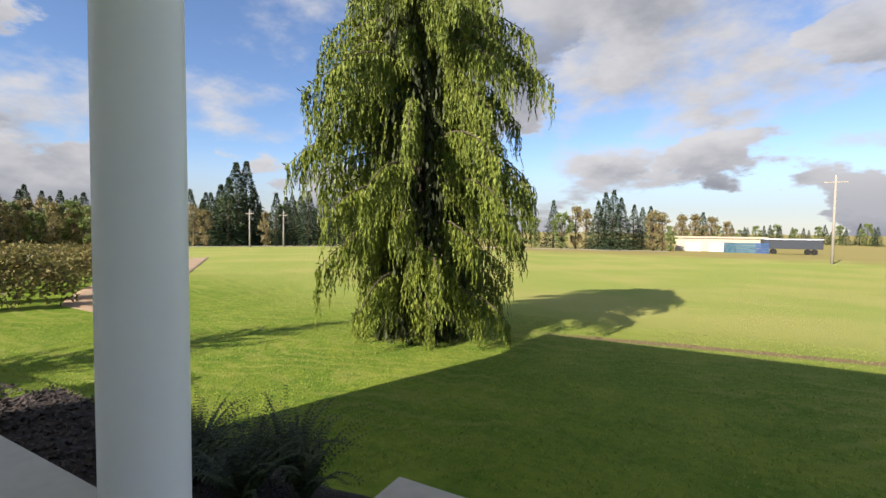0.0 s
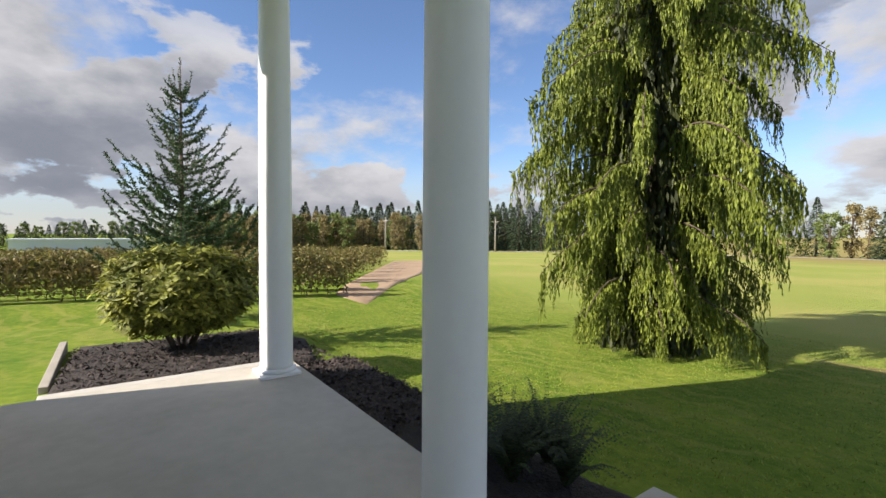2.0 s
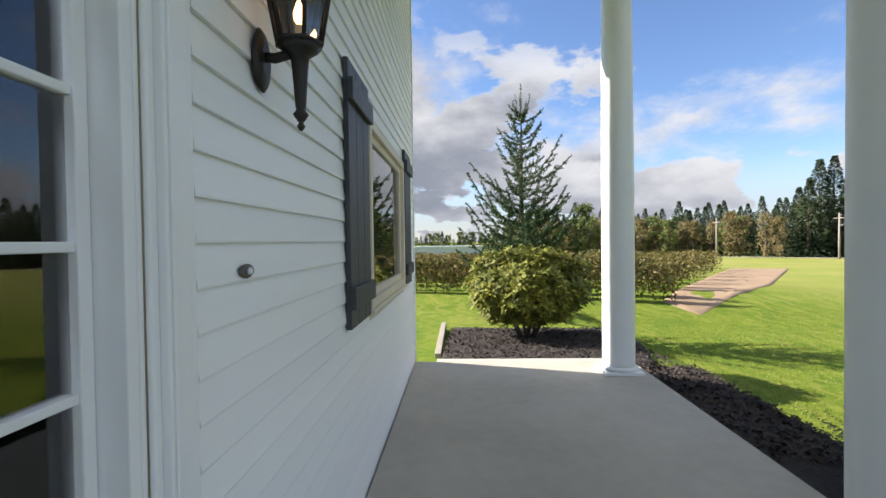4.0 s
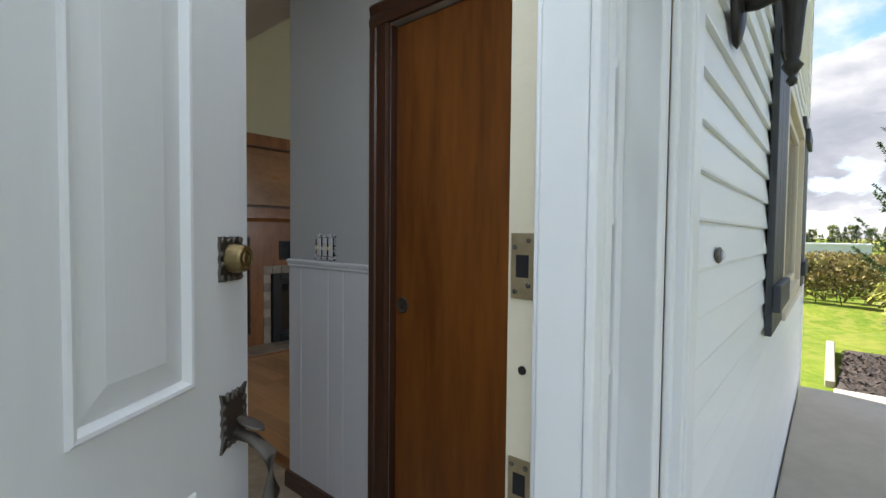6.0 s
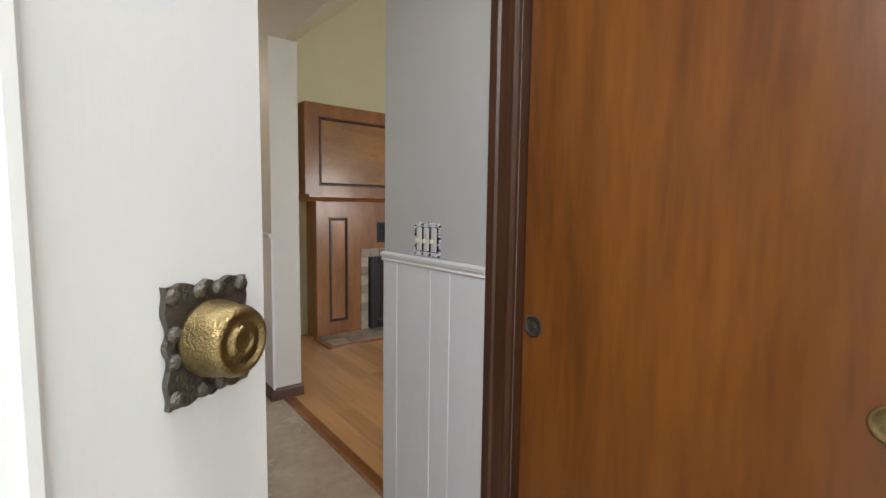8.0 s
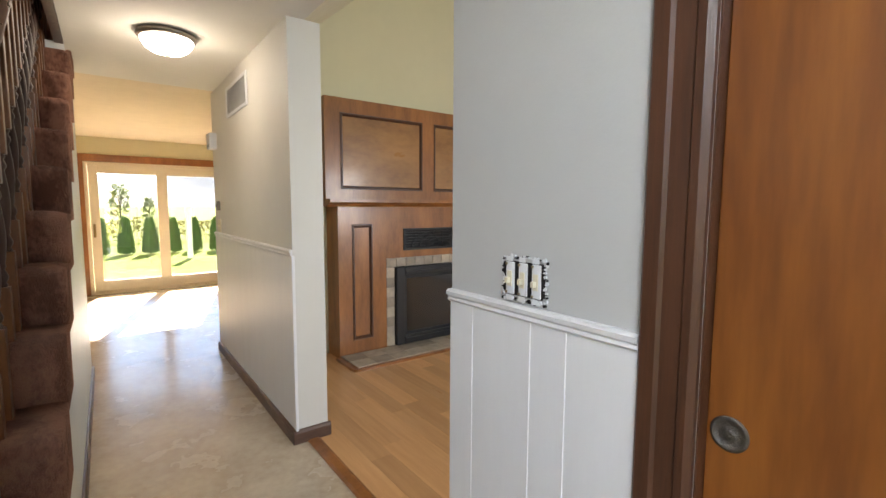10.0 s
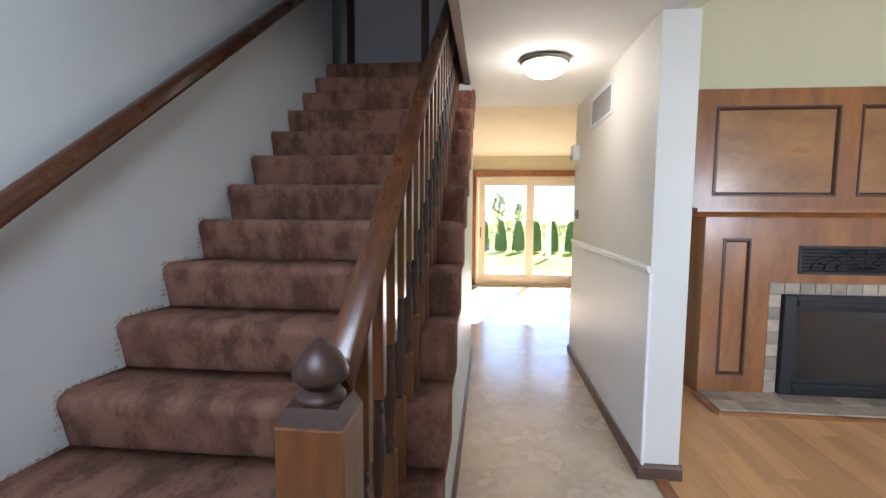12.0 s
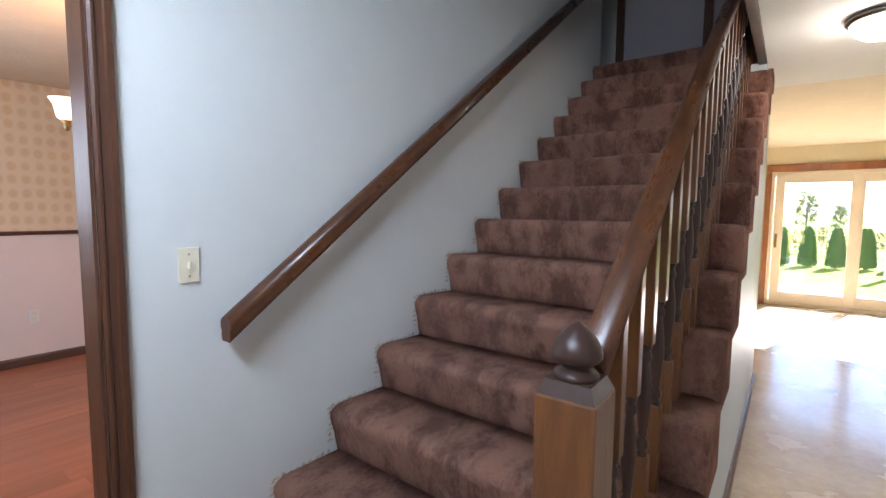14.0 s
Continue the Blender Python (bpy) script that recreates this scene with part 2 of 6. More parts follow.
LAMINATE_RED = mat("laminate_red", (0.36, 0.13, 0.065), (0.22, 0.075, 0.04), rough=0.32, scale=4, stretch=(6, 0.35, 1), bump=0.05, rand=0.2, contrast=(0.25, 0.75))
DARK_TRIM = mat("dark_trim_wood", (0.098, 0.037, 0.018), (0.046, 0.018, 0.009), rough=0.38, scale=5, stretch=(9, 9, 0.6), bump=0.12)
BASE_TRIM = mat("baseboard_wood", (0.12, 0.062, 0.042), (0.07, 0.036, 0.025), rough=0.42, scale=5, stretch=(1.5, 1.5, 9), bump=0.1)
DOOR_BROWN = mat("closet_door_wood", (0.32, 0.108, 0.022), (0.135, 0.038, 0.008), rough=0.32, scale=1.7, stretch=(2.4, 2.8, 0.36), bump=0.03, fine=0.2, contrast=(0.37, 0.63), coat=0.2)
FIRE_WOOD = mat("fireplace_wood", (0.33, 0.125, 0.035), (0.175, 0.062, 0.017), rough=0.33, scale=2.4, stretch=(3.5, 3.5, 0.7), bump=0.06, coat=0.2, contrast=(0.36, 0.66))
FIRE_PANEL = mat("fireplace_panel_wood", (0.36, 0.17, 0.056), (0.20, 0.088, 0.028), rough=0.30, scale=2.2, stretch=(0.8, 3, 1.6), bump=0.05, coat=0.25, contrast=(0.36, 0.66))
RAIL_WOOD = mat("rail_wood", (0.105, 0.038, 0.014), (0.042, 0.015, 0.007), rough=0.28, scale=4, stretch=(8, 1, 2), bump=0.05, spec=0.4, contrast=(0.36, 0.64))
BALUSTER_WOOD = mat("baluster_wood", (0.17, 0.066, 0.021), (0.075, 0.028, 0.012), rough=0.32, scale=5, stretch=(8, 8, 0.8), bump=0.08, coat=0.2)
TURNED_WOOD = mat("turned_wood", (0.050, 0.025, 0.018), (0.030, 0.016, 0.013), rough=0.33, scale=6, stretch=(8, 8, 0.8), bump=0.08, spec=0.3)
CARPET = mat("carpet", (0.35, 0.165, 0.112), (0.145, 0.059, 0.040), rough=1.0, scale=7, stretch=(1.5, 0.8, 0.75), bump=1.0, bump_scale=190, fine=0.26, spec=0.03, contrast=(0.43, 0.59), bump_dist=0.02)
CARPET_PILE = CARPET.node_tree.nodes["Principled BSDF"]
CARPET_PILE.inputs["Sheen Weight"].default_value = 0.22
CARPET_PILE.inputs["Sheen Roughness"].default_value = 0.35
CARPET_PILE.inputs["Sheen Tint"].default_value = (0.8, 0.6, 0.5, 1)
SLATE_TILE = mat("slate_tile", (0.46, 0.38, 0.29), (0.24, 0.20, 0.17), rough=0.5, scale=9, bump=0.25, rand=0.35)
BARE_PLASTER = mat("bare_plaster", (0.62, 0.54, 0.42), (0.34, 0.25, 0.17), rough=0.9, scale=38, bump=0.3, contrast=(0.42, 0.6))
GROUT = mat("grout", (0.34, 0.30, 0.25), None, rough=0.9, scale=20, bump=0.2)
SOOT_METAL = mat("soot_metal", (0.012, 0.013, 0.016), (0.02, 0.021, 0.025), rough=0.4, metal=0.3, scale=8, bump=0.08)
FIRE_GLASS = mat("fire_glass", (0.012, 0.013, 0.015), (0.016, 0.017, 0.02), rough=0.08, scale=3, bump=0.0, spec=0.7)
PLASTIC_IVORY = mat("plastic_ivory", (0.72, 0.66, 0.50), (0.68, 0.62, 0.47), rough=0.4, scale=9, bump=0.02)
PLASTIC_WHITE = mat("plastic_white", (0.72, 0.73, 0.74), (0.67, 0.68, 0.69), rough=0.45, scale=8, bump=0.02)
RIM_NICKEL = mat("rim_nickel", (0.30, 0.27, 0.23), (0.20, 0.18, 0.155), rough=0.3, metal=1.0, scale=20, bump=0.05)
# near-black, mostly shade painted into holes and gaps
SHADE_BLACK = mat("shade_black", (0.012, 0.010, 0.010), None, rough=0.9, scale=10, bump=0)
GLASS = glassy("window_glass")
# tint added to tone down the overbright view outdoors
SLIDER_GLASS = glassy("dimmed_slider_glass", (0.74, 0.76, 0.76))
LAMP_GLASS = glassy("lamp_glass", (0.93, 0.94, 0.95), 0.02)
SHADE_GLOW = glow("lit_shade", (1.0, 0.95, 0.86), 1.15)
SCONCE_GLOW = glow("sconce_shade", (1.0, 0.62, 0.32), 0.35)
BULB_GLOW = glow("bulb_glow", (1.0, 0.55, 0.2), 2.2)
ROOFING = mat("roofing", (0.10, 0.095, 0.09), (0.06, 0.058, 0.055), rough=0.9, scale=5, bump=0.4)
BRANCH = mat("bark", (0.12, 0.085, 0.06), (0.06, 0.042, 0.03), rough=0.9, scale=9, stretch=(4, 4, 1), bump=0.5)
# darker leaf colour carries the shade inside the crown
CEDAR_SHADE = leafy("cedar_shade_leaf", (0.055, 0.065, 0.020), (0.030, 0.036, 0.014), 0.1, 0.4)
CEDAR_LEAF = leafy("weeping_cedar_leaf", (0.215, 0.245, 0.036), (0.105, 0.14, 0.020), 0.18, 0.45)
SPRUCE_LEAF = leafy("spruce_needles", (0.07, 0.12, 0.045), (0.035, 0.07, 0.03), 0.15, 0.4)
BUSH_LEAF = leafy("yellow_bush_leaf", (0.27, 0.26, 0.040), (0.085, 0.115, 0.026), 0.2, 0.6)
HEDGE_LEAF = leafy("berry_leaf", (0.16, 0.17, 0.04), (0.19, 0.12, 0.055), 0.25, 0.5)
CONIFER_LEAF = leafy("conifer_leaf", (0.065, 0.092, 0.040), (0.036, 0.056, 0.028), 0.1, 0.4)
AUTUMN_LEAF = leafy("autumn_leaf", (0.29, 0.22, 0.10), (0.19, 0.17, 0.075), 0.2, 0.45)
GREEN_LEAF = leafy("green_leaf", (0.20, 0.24, 0.07), (0.12, 0.16, 0.05), 0.2, 0.4)
ARBOR_LEAF = leafy("arborvitae_leaf", (0.10, 0.20, 0.06), (0.06, 0.14, 0.04), 0.2, 0.4)
FERN_LEAF = leafy("fern_leaf", (0.060, 0.080, 0.038), (0.030, 0.042, 0.022), 0.25, 0.5)
LAWN_BLADE = leafy("lawn_blade", (0.34, 0.37, 0.08), (0.15, 0.22, 0.034), 0.35, 0.4)
STUCCO_TAN = mat("tan_metal_siding", (0.50, 0.42, 0.30), (0.44, 0.37, 0.26), rough=0.7, scale=1, stretch=(3, 3, 0.3), bump=0.1)
BIN_BLUE = mat("blue_plastic", (0.035, 0.085, 0.19), (0.025, 0.06, 0.14), rough=0.5, scale=2, bump=0)
BIN_TEAL = mat("teal_plastic", (0.05, 0.12, 0.16), (0.035, 0.09, 0.12), rough=0.5, scale=2, bump=0)
POLE_WOOD = mat("pole_wood", (0.36, 0.32, 0.27), (0.26, 0.23, 0.19), rough=0.9, scale=3, bump=0.2)


def ground_material():
    """Mown lawn by the house that gives way to a yellower field, with a bare track."""
    ma = mat("grass", (0.215, 0.255, 0.034), (0.070, 0.145, 0.013), rough=0.95, scale=0.9, bump=0.7, bump_scale=70, fine=0.5, spec=0.1, contrast=(0.33, 0.68), bump_dist=0.03)
    nt = ma.node_tree
    bs = nt.nodes["Principled BSDF"]
    lawn = bs.inputs["Base Color"].links[0].from_socket
    co = nt.nodes.new("ShaderNodeTexCoord")
    sep = nt.nodes.new("ShaderNodeSeparateXYZ")
    nt.links.new(co.outputs["Object"], sep.inputs[0])

    def m(op, a, b):
        n = nt.nodes.new("ShaderNodeMath")
        n.operation = op
        for k, v in ((0, a), (1, b)):
            if isinstance(v, (int, float)):
                n.inputs[k].default_value = v
            else:
                nt.links.new(v, n.inputs[k])
        return n.outputs[0]

    def smooth(v, a, b):
        r = nt.nodes.new("ShaderNodeMapRange")
        r.interpolation_type = "SMOOTHSTEP"
        r.inputs["From Min"].default_value, r.inputs["From Max"].default_value = a, b
        nt.links.new(v, r.inputs["Value"])
        return r.outputs[0]

    def blend(f, a, b):
        n = nt.nodes.new("ShaderNodeMix")
        n.data_type = "RGBA"
        nt.links.new(f, n.inputs["Factor"])
        for k, v in (("A", a), ("B", b)):
            if isinstance(v, tuple):
                n.inputs[k].default_value = (*v, 1)
            else:
                nt.links.new(v, n.inputs[k])
        return n.outputs["Result"]

    wob = nt.nodes.new("ShaderNodeTexNoise")
    wob.inputs["Scale"].default_value = 0.35
    wob.inputs["Detail"].default_value = 5
    nt.links.new(co.outputs["Object"], wob.inputs["Vector"])
    dry = nt.nodes.new("ShaderNodeTexNoise")
    dry.inputs["Scale"].default_value = 0.16
    dry.inputs["Detail"].default_value = 6
    nt.links.new(co.outputs["Object"], dry.inputs["Vector"])
    away = m("ADD", m("MULTIPLY", sep.outputs["Y"], -1.0), m("MULTIPLY", wob.outputs["Fac"], 2.0))
    field = blend(smooth(dry.outputs["Fac"], 0.38, 0.62), (0.31, 0.30, 0.085), (0.24, 0.28, 0.06))
    colour = blend(smooth(away, 11.0, 19.0), lawn, field)
    stripe = nt.nodes.new("ShaderNodeTexWave")
    stripe.inputs["Scale"].default_value = 0.55
    stripe.inputs["Distortion"].default_value = 16
    stripe.inputs["Detail"].default_value = 5
    mp = nt.nodes.new("ShaderNodeMapping")
    mp.inputs["Rotation"].default_value = (0, 0, radians(80))
    nt.links.new(co.outputs["Object"], mp.inputs[0])
    nt.links.new(mp.outputs[0], stripe.inputs["Vector"])
    colour = blend(m("MULTIPLY", smooth(stripe.outputs["Fac"], 0.55, 1.0), m("MULTIPLY", smooth(wob.outputs["Fac"], 0.38, 0.60), 0.38)), colour, (0.30, 0.28, 0.075))
    far_dry = smooth(m("ADD", away, m("MULTIPLY", dry.outputs["Fac"], 30.0)), 78.0, 92.0)
    colour = blend(m("MULTIPLY", far_dry, 0.7), colour, (0.26, 0.19, 0.075))
    off = m("ABSOLUTE", m("ADD", m("ADD", sep.outputs["Y"], m("MULTIPLY", sep.outputs["X"], -0.16)), m("ADD", m("MULTIPLY", wob.outputs["Fac"], 0.5), 12.6)), 0.0)
    rut = m("MULTIPLY", m("SUBTRACT", 1.0, smooth(off, 0.10, 0.30)), m("SUBTRACT", 1.0, smooth(sep.outputs["X"], 0.9, 4.0)))
    colour = blend(rut, colour, (0.20, 0.13, 0.075))
    nt.links.new(colour, bs.inputs["Base Color"])
    return ma


def wallpaper_material():
    ma = mat("wallpaper", (0.66, 0.50, 0.32), (0.58, 0.43, 0.27), rough=0.7, scale=4, bump=0.03)
    nt = ma.node_tree
    bs = nt.nodes["Principled BSDF"]
    base = bs.inputs["Base Color"].links[0].from_socket
    co = nt.nodes.new("ShaderNodeTexCoord")
    v = nt.nodes.new("ShaderNodeTexVoronoi")
    v.inputs["Scale"].default_value = 11
    v.inputs["Randomness"].default_value = 0.12
    mp = nt.nodes.new("ShaderNodeMapping")
    mp.inputs["Scale"].default_value = (1, 1, 0.8)
    nt.links.new(co.outputs["Object"], mp.inputs[0])
    nt.links.new(mp.outputs[0], v.inputs["Vector"])
    r = nt.nodes.new("ShaderNodeMapRange")
    r.inputs["From Min"].default_value, r.inputs["From Max"].default_value = 0.25, 0.45
    r.inputs["To Max"].default_value = 0.5
    nt.links.new(v.outputs["Distance"], r.inputs["Value"])
    mix = nt.nodes.new("ShaderNodeMix")
    mix.data_type = "RGBA"
    nt.links.new(r.outputs[0], mix.inputs["Factor"])
    nt.links.new(base, mix.inputs["A"])
    mix.inputs["B"].default_value = (0.74, 0.66, 0.52, 1)
    nt.links.new(mix.outputs["Result"], bs.inputs["Base Color"])
    return ma


GRASS = ground_material()
WALLPAPER = wallpaper_material()


# ---- mesh helpers ----
def box(bm, x0, y0, z0, x1, y1, z1, bevel=0.0):
    vs = [bm.verts.new(p) for p in ((x0, y0, z0), (x1, y0, z0), (x1, y1, z0), (x0, y1, z0), (x0, y0, z1), (x1, y0, z1), (x1, y1, z1), (x0, y1, z1))]
    fs = [bm.faces.new([vs[i] for i in f]) for f in ((3, 2, 1, 0), (4, 5, 6, 7), (0, 1, 5, 4), (1, 2, 6, 5), (2, 3, 7, 6), (3, 0, 4, 7))]
    if bevel:
        es = list({e for f in fs for e in f.edges})
        bmesh.ops.bevel(bm, geom=es, offset=bevel, segments=2, affect="EDGES", profile=0.5)
    return vs


def boxed(*a, bevel=0.0):
    bm = bmesh.new()
    box(bm, *a, bevel=bevel)
    return bm


def prism(bm, poly, lo, hi, axis="x"):
    """A flat outline (two coordinates a point) drawn out from lo to hi along an axis."""
    put = {"x": lambda a, b, t: (t, a, b), "y": lambda a, b, t: (a, t, b), "z": lambda a, b, t: (a, b, t)}[axis]
    n = len(poly)
    A = [bm.verts.new(put(a, b, lo)) for a, b in poly]
    B = [bm.verts.new(put(a, b, hi)) for a, b in poly]
    fs = [bm.faces.new(A), bm.faces.new(B[::-1])]
    for i in range(n):
        fs.append(bm.faces.new((A[i], B[i], B[(i + 1) % n], A[(i + 1) % n])))
    bmesh.ops.recalc_face_normals(bm, faces=fs)


def lathe(bm, prof, seg=20, at=(0, 0, 0), m=None):
    """Turns (radius, height) rows about z."""
    rings = []
    for r, z in prof:
        ring = []
        for i in range(seg):
            a = 2 * math.pi * i / seg
            p = Vector((r * math.cos(a), r * math.sin(a), z))
            if m is not None:
                p = m @ p
            ring.append(bm.verts.new(p + Vector(at)))
        rings.append(ring)
    for A, B in zip(rings, rings[1:]):
        for i in range(seg):
            f = bm.faces.new((A[i], A[(i + 1) % seg], B[(i + 1) % seg], B[i]))
            f.smooth = True
    bm.faces.new(rings[0][::-1])
    bm.faces.new(rings[-1])


def tube(bm, pts, radii, seg=8):
    """A round bar along points."""
    rings = []
    for i, p in enumerate(pts):
        d = (Vector(pts[min(i + 1, len(pts) - 1)]) - Vector(pts[max(i - 1, 0)])).normalized()
        q = d.to_track_quat("Z", "Y")
        r = radii[i] if isinstance(radii, (list, tuple)) else radii
        rings.append([bm.verts.new(Vector(p) + q @ Vector((r * math.cos(2 * math.pi * k / seg), r * math.sin(2 * math.pi * k / seg), 0))) for k in range(seg)])
    for A, B in zip(rings, rings[1:]):
        for i in range(seg):
            f = bm.faces.new((A[i], A[(i + 1) % seg], B[(i + 1) % seg], B[i]))
            f.smooth = True
    bm.faces.new(rings[0][::-1])
    bm.faces.new(rings[-1])


def mesh_of(name, bm, material):
    me = bpy.data.meshes.new(name)
    bm.to_mesh(me)
    bm.free()
    me.materials.append(material)
    return me


def thing(name, at=(0, 0, 0), label="", category="", group="", turn=0):
    ob = new(name)
    ob.empty_display_size = 0.1
    ob.matrix_world = pose(*at, 0, 0, turn)
    return tagged(ob, label, category, group)


def part(name, bm, material, parent, label="", local=False):
    """One mesh object under a thing or part; the mesh is in world metres unless local."""
    chain = Matrix()
    up = parent
    while up is not None:
        chain = up.matrix_basis @ chain
        up = up.parent
    if not local:
        bm.transform(chain.inverted())
    ob = new(name, mesh_of(name, bm, material))
    ob.parent = parent
    return tagged(ob, label)


def solo(name, bm, material, label="", category="", group="", kind=""):
    ob = new(name, mesh_of(name, bm, material))
    return tagged(ob, label, category, group, kind)


def structure(name, bm, material, label="", category=""):
    return solo(name, bm, material, label, category, kind="structure")


# ---- the house: walls, floors, ceilings ----
FLOOR, SLAB, CEIL = 0.0, -0.185, 2.33


def pierced(bm, u0, u1, z0, z1, openings, lo, hi, along="x"):
    """A wall in the plane of u and z, lo to hi thick, with rectangular openings (u0, u1, z0, z1) through it."""
    us = sorted({u0, u1, *(v for o in openings for v in o[:2] if u0 < v < u1)})
    for a, b in zip(us, us[1:]):
        mid = (a + b) / 2
        cuts = sorted((o[2], o[3]) for o in openings if o[0] < mid < o[1])
        z = z0
        for c0, c1 in cuts + [(z1, z1)]:
            if c0 > z:
                if along == "x":
                    box(bm, a, lo, z, b, hi, c0)
                else:
                    box(bm, lo, a, z, hi, b, c0)
            z = max(z, c1)
    bmesh.ops.remove_doubles(bm, verts=bm.verts, dist=1e-5)


def wall(name, material, u0, u1, z0, z1, lo, hi, along="x", openings=(), label=""):
    bm = bmesh.new()
    pierced(bm, u0, u1, z0, z1, list(openings), lo, hi, along)
    return structure(name, bm, material, label, "wall")


DOOR_OPEN = (-0.62, 0.80, -0.2, 2.14)
WINDOW_OPEN = (2.66, 4.25, 0.88, 2.0)
wall_front = wall("wall_front", WALL_CREAM, -5.15, 5.32, -0.5, 5.3, 0.0, 0.14, "x", [DOOR_OPEN, WINDOW_OPEN], "house front wall behind white lap siding")
wall("wall_house_east", SIDING, 0.14, 9.3, -0.5, 5.3, 5.2, 5.34, "y", (), "white painted end wall of the house")
wall("wall_house_west", SIDING, 0.14, 9.3, -0.5, 5.3, -5.15, -5.0, "y", (), "dining room end wall with wallpaper inside")
SLIDER_OPEN = (-0.03, 1.93, 0.0, 1.97)
wall("wall_back", WALL_CREAM, -5.0, 5.2, -0.5, 5.3, 9.177, 9.30, "x", [SLIDER_OPEN], "cream back wall around the sliding glass door")
wall("wall_closet", WALL_GREY, 0.14, 1.756, 0.0, CEIL, 1.0, 1.115, "y", [(0.25, 1.06, 0.0, 2.02)], "grey painted entry wall above white wainscot")
wall("wall_closet_back", WALL_CREAM, 0.14, 1.756, 0.0, 2.9, 1.70, 1.80, "y", (), "cream wall behind the entry closet")
wall("wall_closet_end", WALL_GREY, 1.115, 1.70, 0.0, CEIL, 1.65, 1.756, "x", (), "end wall of the entry closet")
wall("wall_hall_right", WALL_HALL, 3.189, 5.3, 0.0, CEIL, 1.004, 1.185, "y", (), "pale grey hall wall above white wainscot")
wall("wall_fireplace", WALL_CREAM, 1.185, 5.2, 0.0, 5.2, 4.62, 4.75, "x", (), "pale yellow living room wall behind the fireplace")
wall("wall_family_front", WALL_CREAM, 1.185, 5.2, 0.0, CEIL, 5.18, 5.30, "x", (), "cream family room wall")
wall("wall_family_front_west", WALL_CREAM, -5.0, -0.08, 0.0, CEIL, 5.18, 5.30, "x", (), "cream family room wall beside the stairs")
wall("wall_stair", WALL_STAIR, 0.14, 5.0, 0.0, 5.1, -1.35, -1.233, "y", [(0.22, 1.167, 0.0, 2.04)], "pale green-white painted stairwell wall")
wall("wall_dining_back", WALLPAPER, -5.0, -1.35, 0.0, 2.42, 4.0, 4.12, "x", (), "papered dining room wall")
wall("wall_stairwell_right", WALL_STAIR, 0.14, 5.9, CEIL + 0.3, 5.1, 0.04, 0.16, "y", (), "plain upper stairwell wall")
wall("wall_upper_back", WALL_UPPER, -3.0, 0.04, 2.446, 5.1, 5.9, 6.02, "x", (), "mauve-grey wall on the upper landing")
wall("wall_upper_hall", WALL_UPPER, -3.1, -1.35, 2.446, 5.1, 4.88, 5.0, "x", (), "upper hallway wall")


def stair_nose(n):
    return 1.135 + 0.263 * n, 0.1886 * n


# wall under the stairs, stepped along the flight
bm = bmesh.new()
poly = [(1.76, 0.0), (5.18, 0.0), (5.18, CEIL)]
for n in range(12, 1, -1):
    y, z = stair_nose(n)
    poly += [(y + 0.11, z - 0.06), (y + 0.11, z - 0.2486)]
poly[3:5] = [(stair_nose(12)[0] + 0.11, CEIL - 0.001), (stair_nose(12)[0] + 0.11, stair_nose(12)[1] - 0.2486)]
prism(bm, poly, -0.08, 0.045, "x")
structure("wall_under_stairs", bm, WALL_STAIR, "white wall under the open side of the stairs", "wall")

structure("floor", boxed(-1.233, 0.02, -0.35, 1.06, 5.18, FLOOR), VINYL, "marbled beige-brown vinyl entry and hall floor", "floor")
structure("floor_family", boxed(-5.0, 5.18, -0.35, 5.2, 9.177, FLOOR), VINYL, "glossy pale vinyl family room floor", "floor")
structure("floor_living_base", boxed(1.13, 0.14, -0.35, 5.2, 4.62, -0.008), GROUT, "living room subfloor under the laminate", "floor")
structure("floor_dining_base", boxed(-5.0, 0.14, -0.35, -1.25, 4.0, -0.008), GROUT, "dining room subfloor under the laminate", "floor")
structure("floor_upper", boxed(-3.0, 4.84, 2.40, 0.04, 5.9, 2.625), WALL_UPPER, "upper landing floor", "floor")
bm = bmesh.new()
prism(bm, [(1.06, -0.2), (1.13, -0.2), (1.13, 0.004), (1.115, 0.010), (1.075, 0.010), (1.06, 0.004)], 1.756, 3.189, "y")
structure("threshold_living", bm, FIRE_WOOD, "wooden threshold strip between vinyl and laminate", "threshold")

structure("ceiling_hall", boxed(0.045, 0.14, CEIL, 1.10, 5.18, CEIL + 0.30), CEILING_WHITE, "smooth white hall ceiling", "ceiling")
structure("ceiling_family", boxed(-5.0, 5.18, CEIL, 5.2, 9.177, CEIL + 0.1), CEILING_WARM_LIT, "textured white family room ceiling tinted by warm floor light", "ceiling")
structure("ceiling_dining", boxed(-5.0, 0.14, 2.42, -1.35, 4.0, 2.5), CEILING_WARM_LIT, "cream dining room ceiling", "ceiling")
structure("ceiling_upper", boxed(-3.0, 0.14, 5.1, 0.16, 6.02, 5.2), CEILING_WHITE, "white ceiling over the stairwell", "ceiling")
bm = bmesh.new()
prism(bm, [(1.10, 2.335), (3.15, 4.08), (5.2, 2.335), (5.2, 2.43), (3.15, 4.18), (1.10, 2.43)], 0.14, 4.62, "y")
structure("ceiling_living", bm, CEILING_TEXTURED, "textured vaulted cream living room ceiling", "ceiling")
structure("trim_stairwell_edge", boxed(0.0, 0.16, CEIL - 0.012, 0.043, 4.6, CEIL + 0.3), DARK_TRIM, "dark brown strip along the edge of the stair opening", "trim")

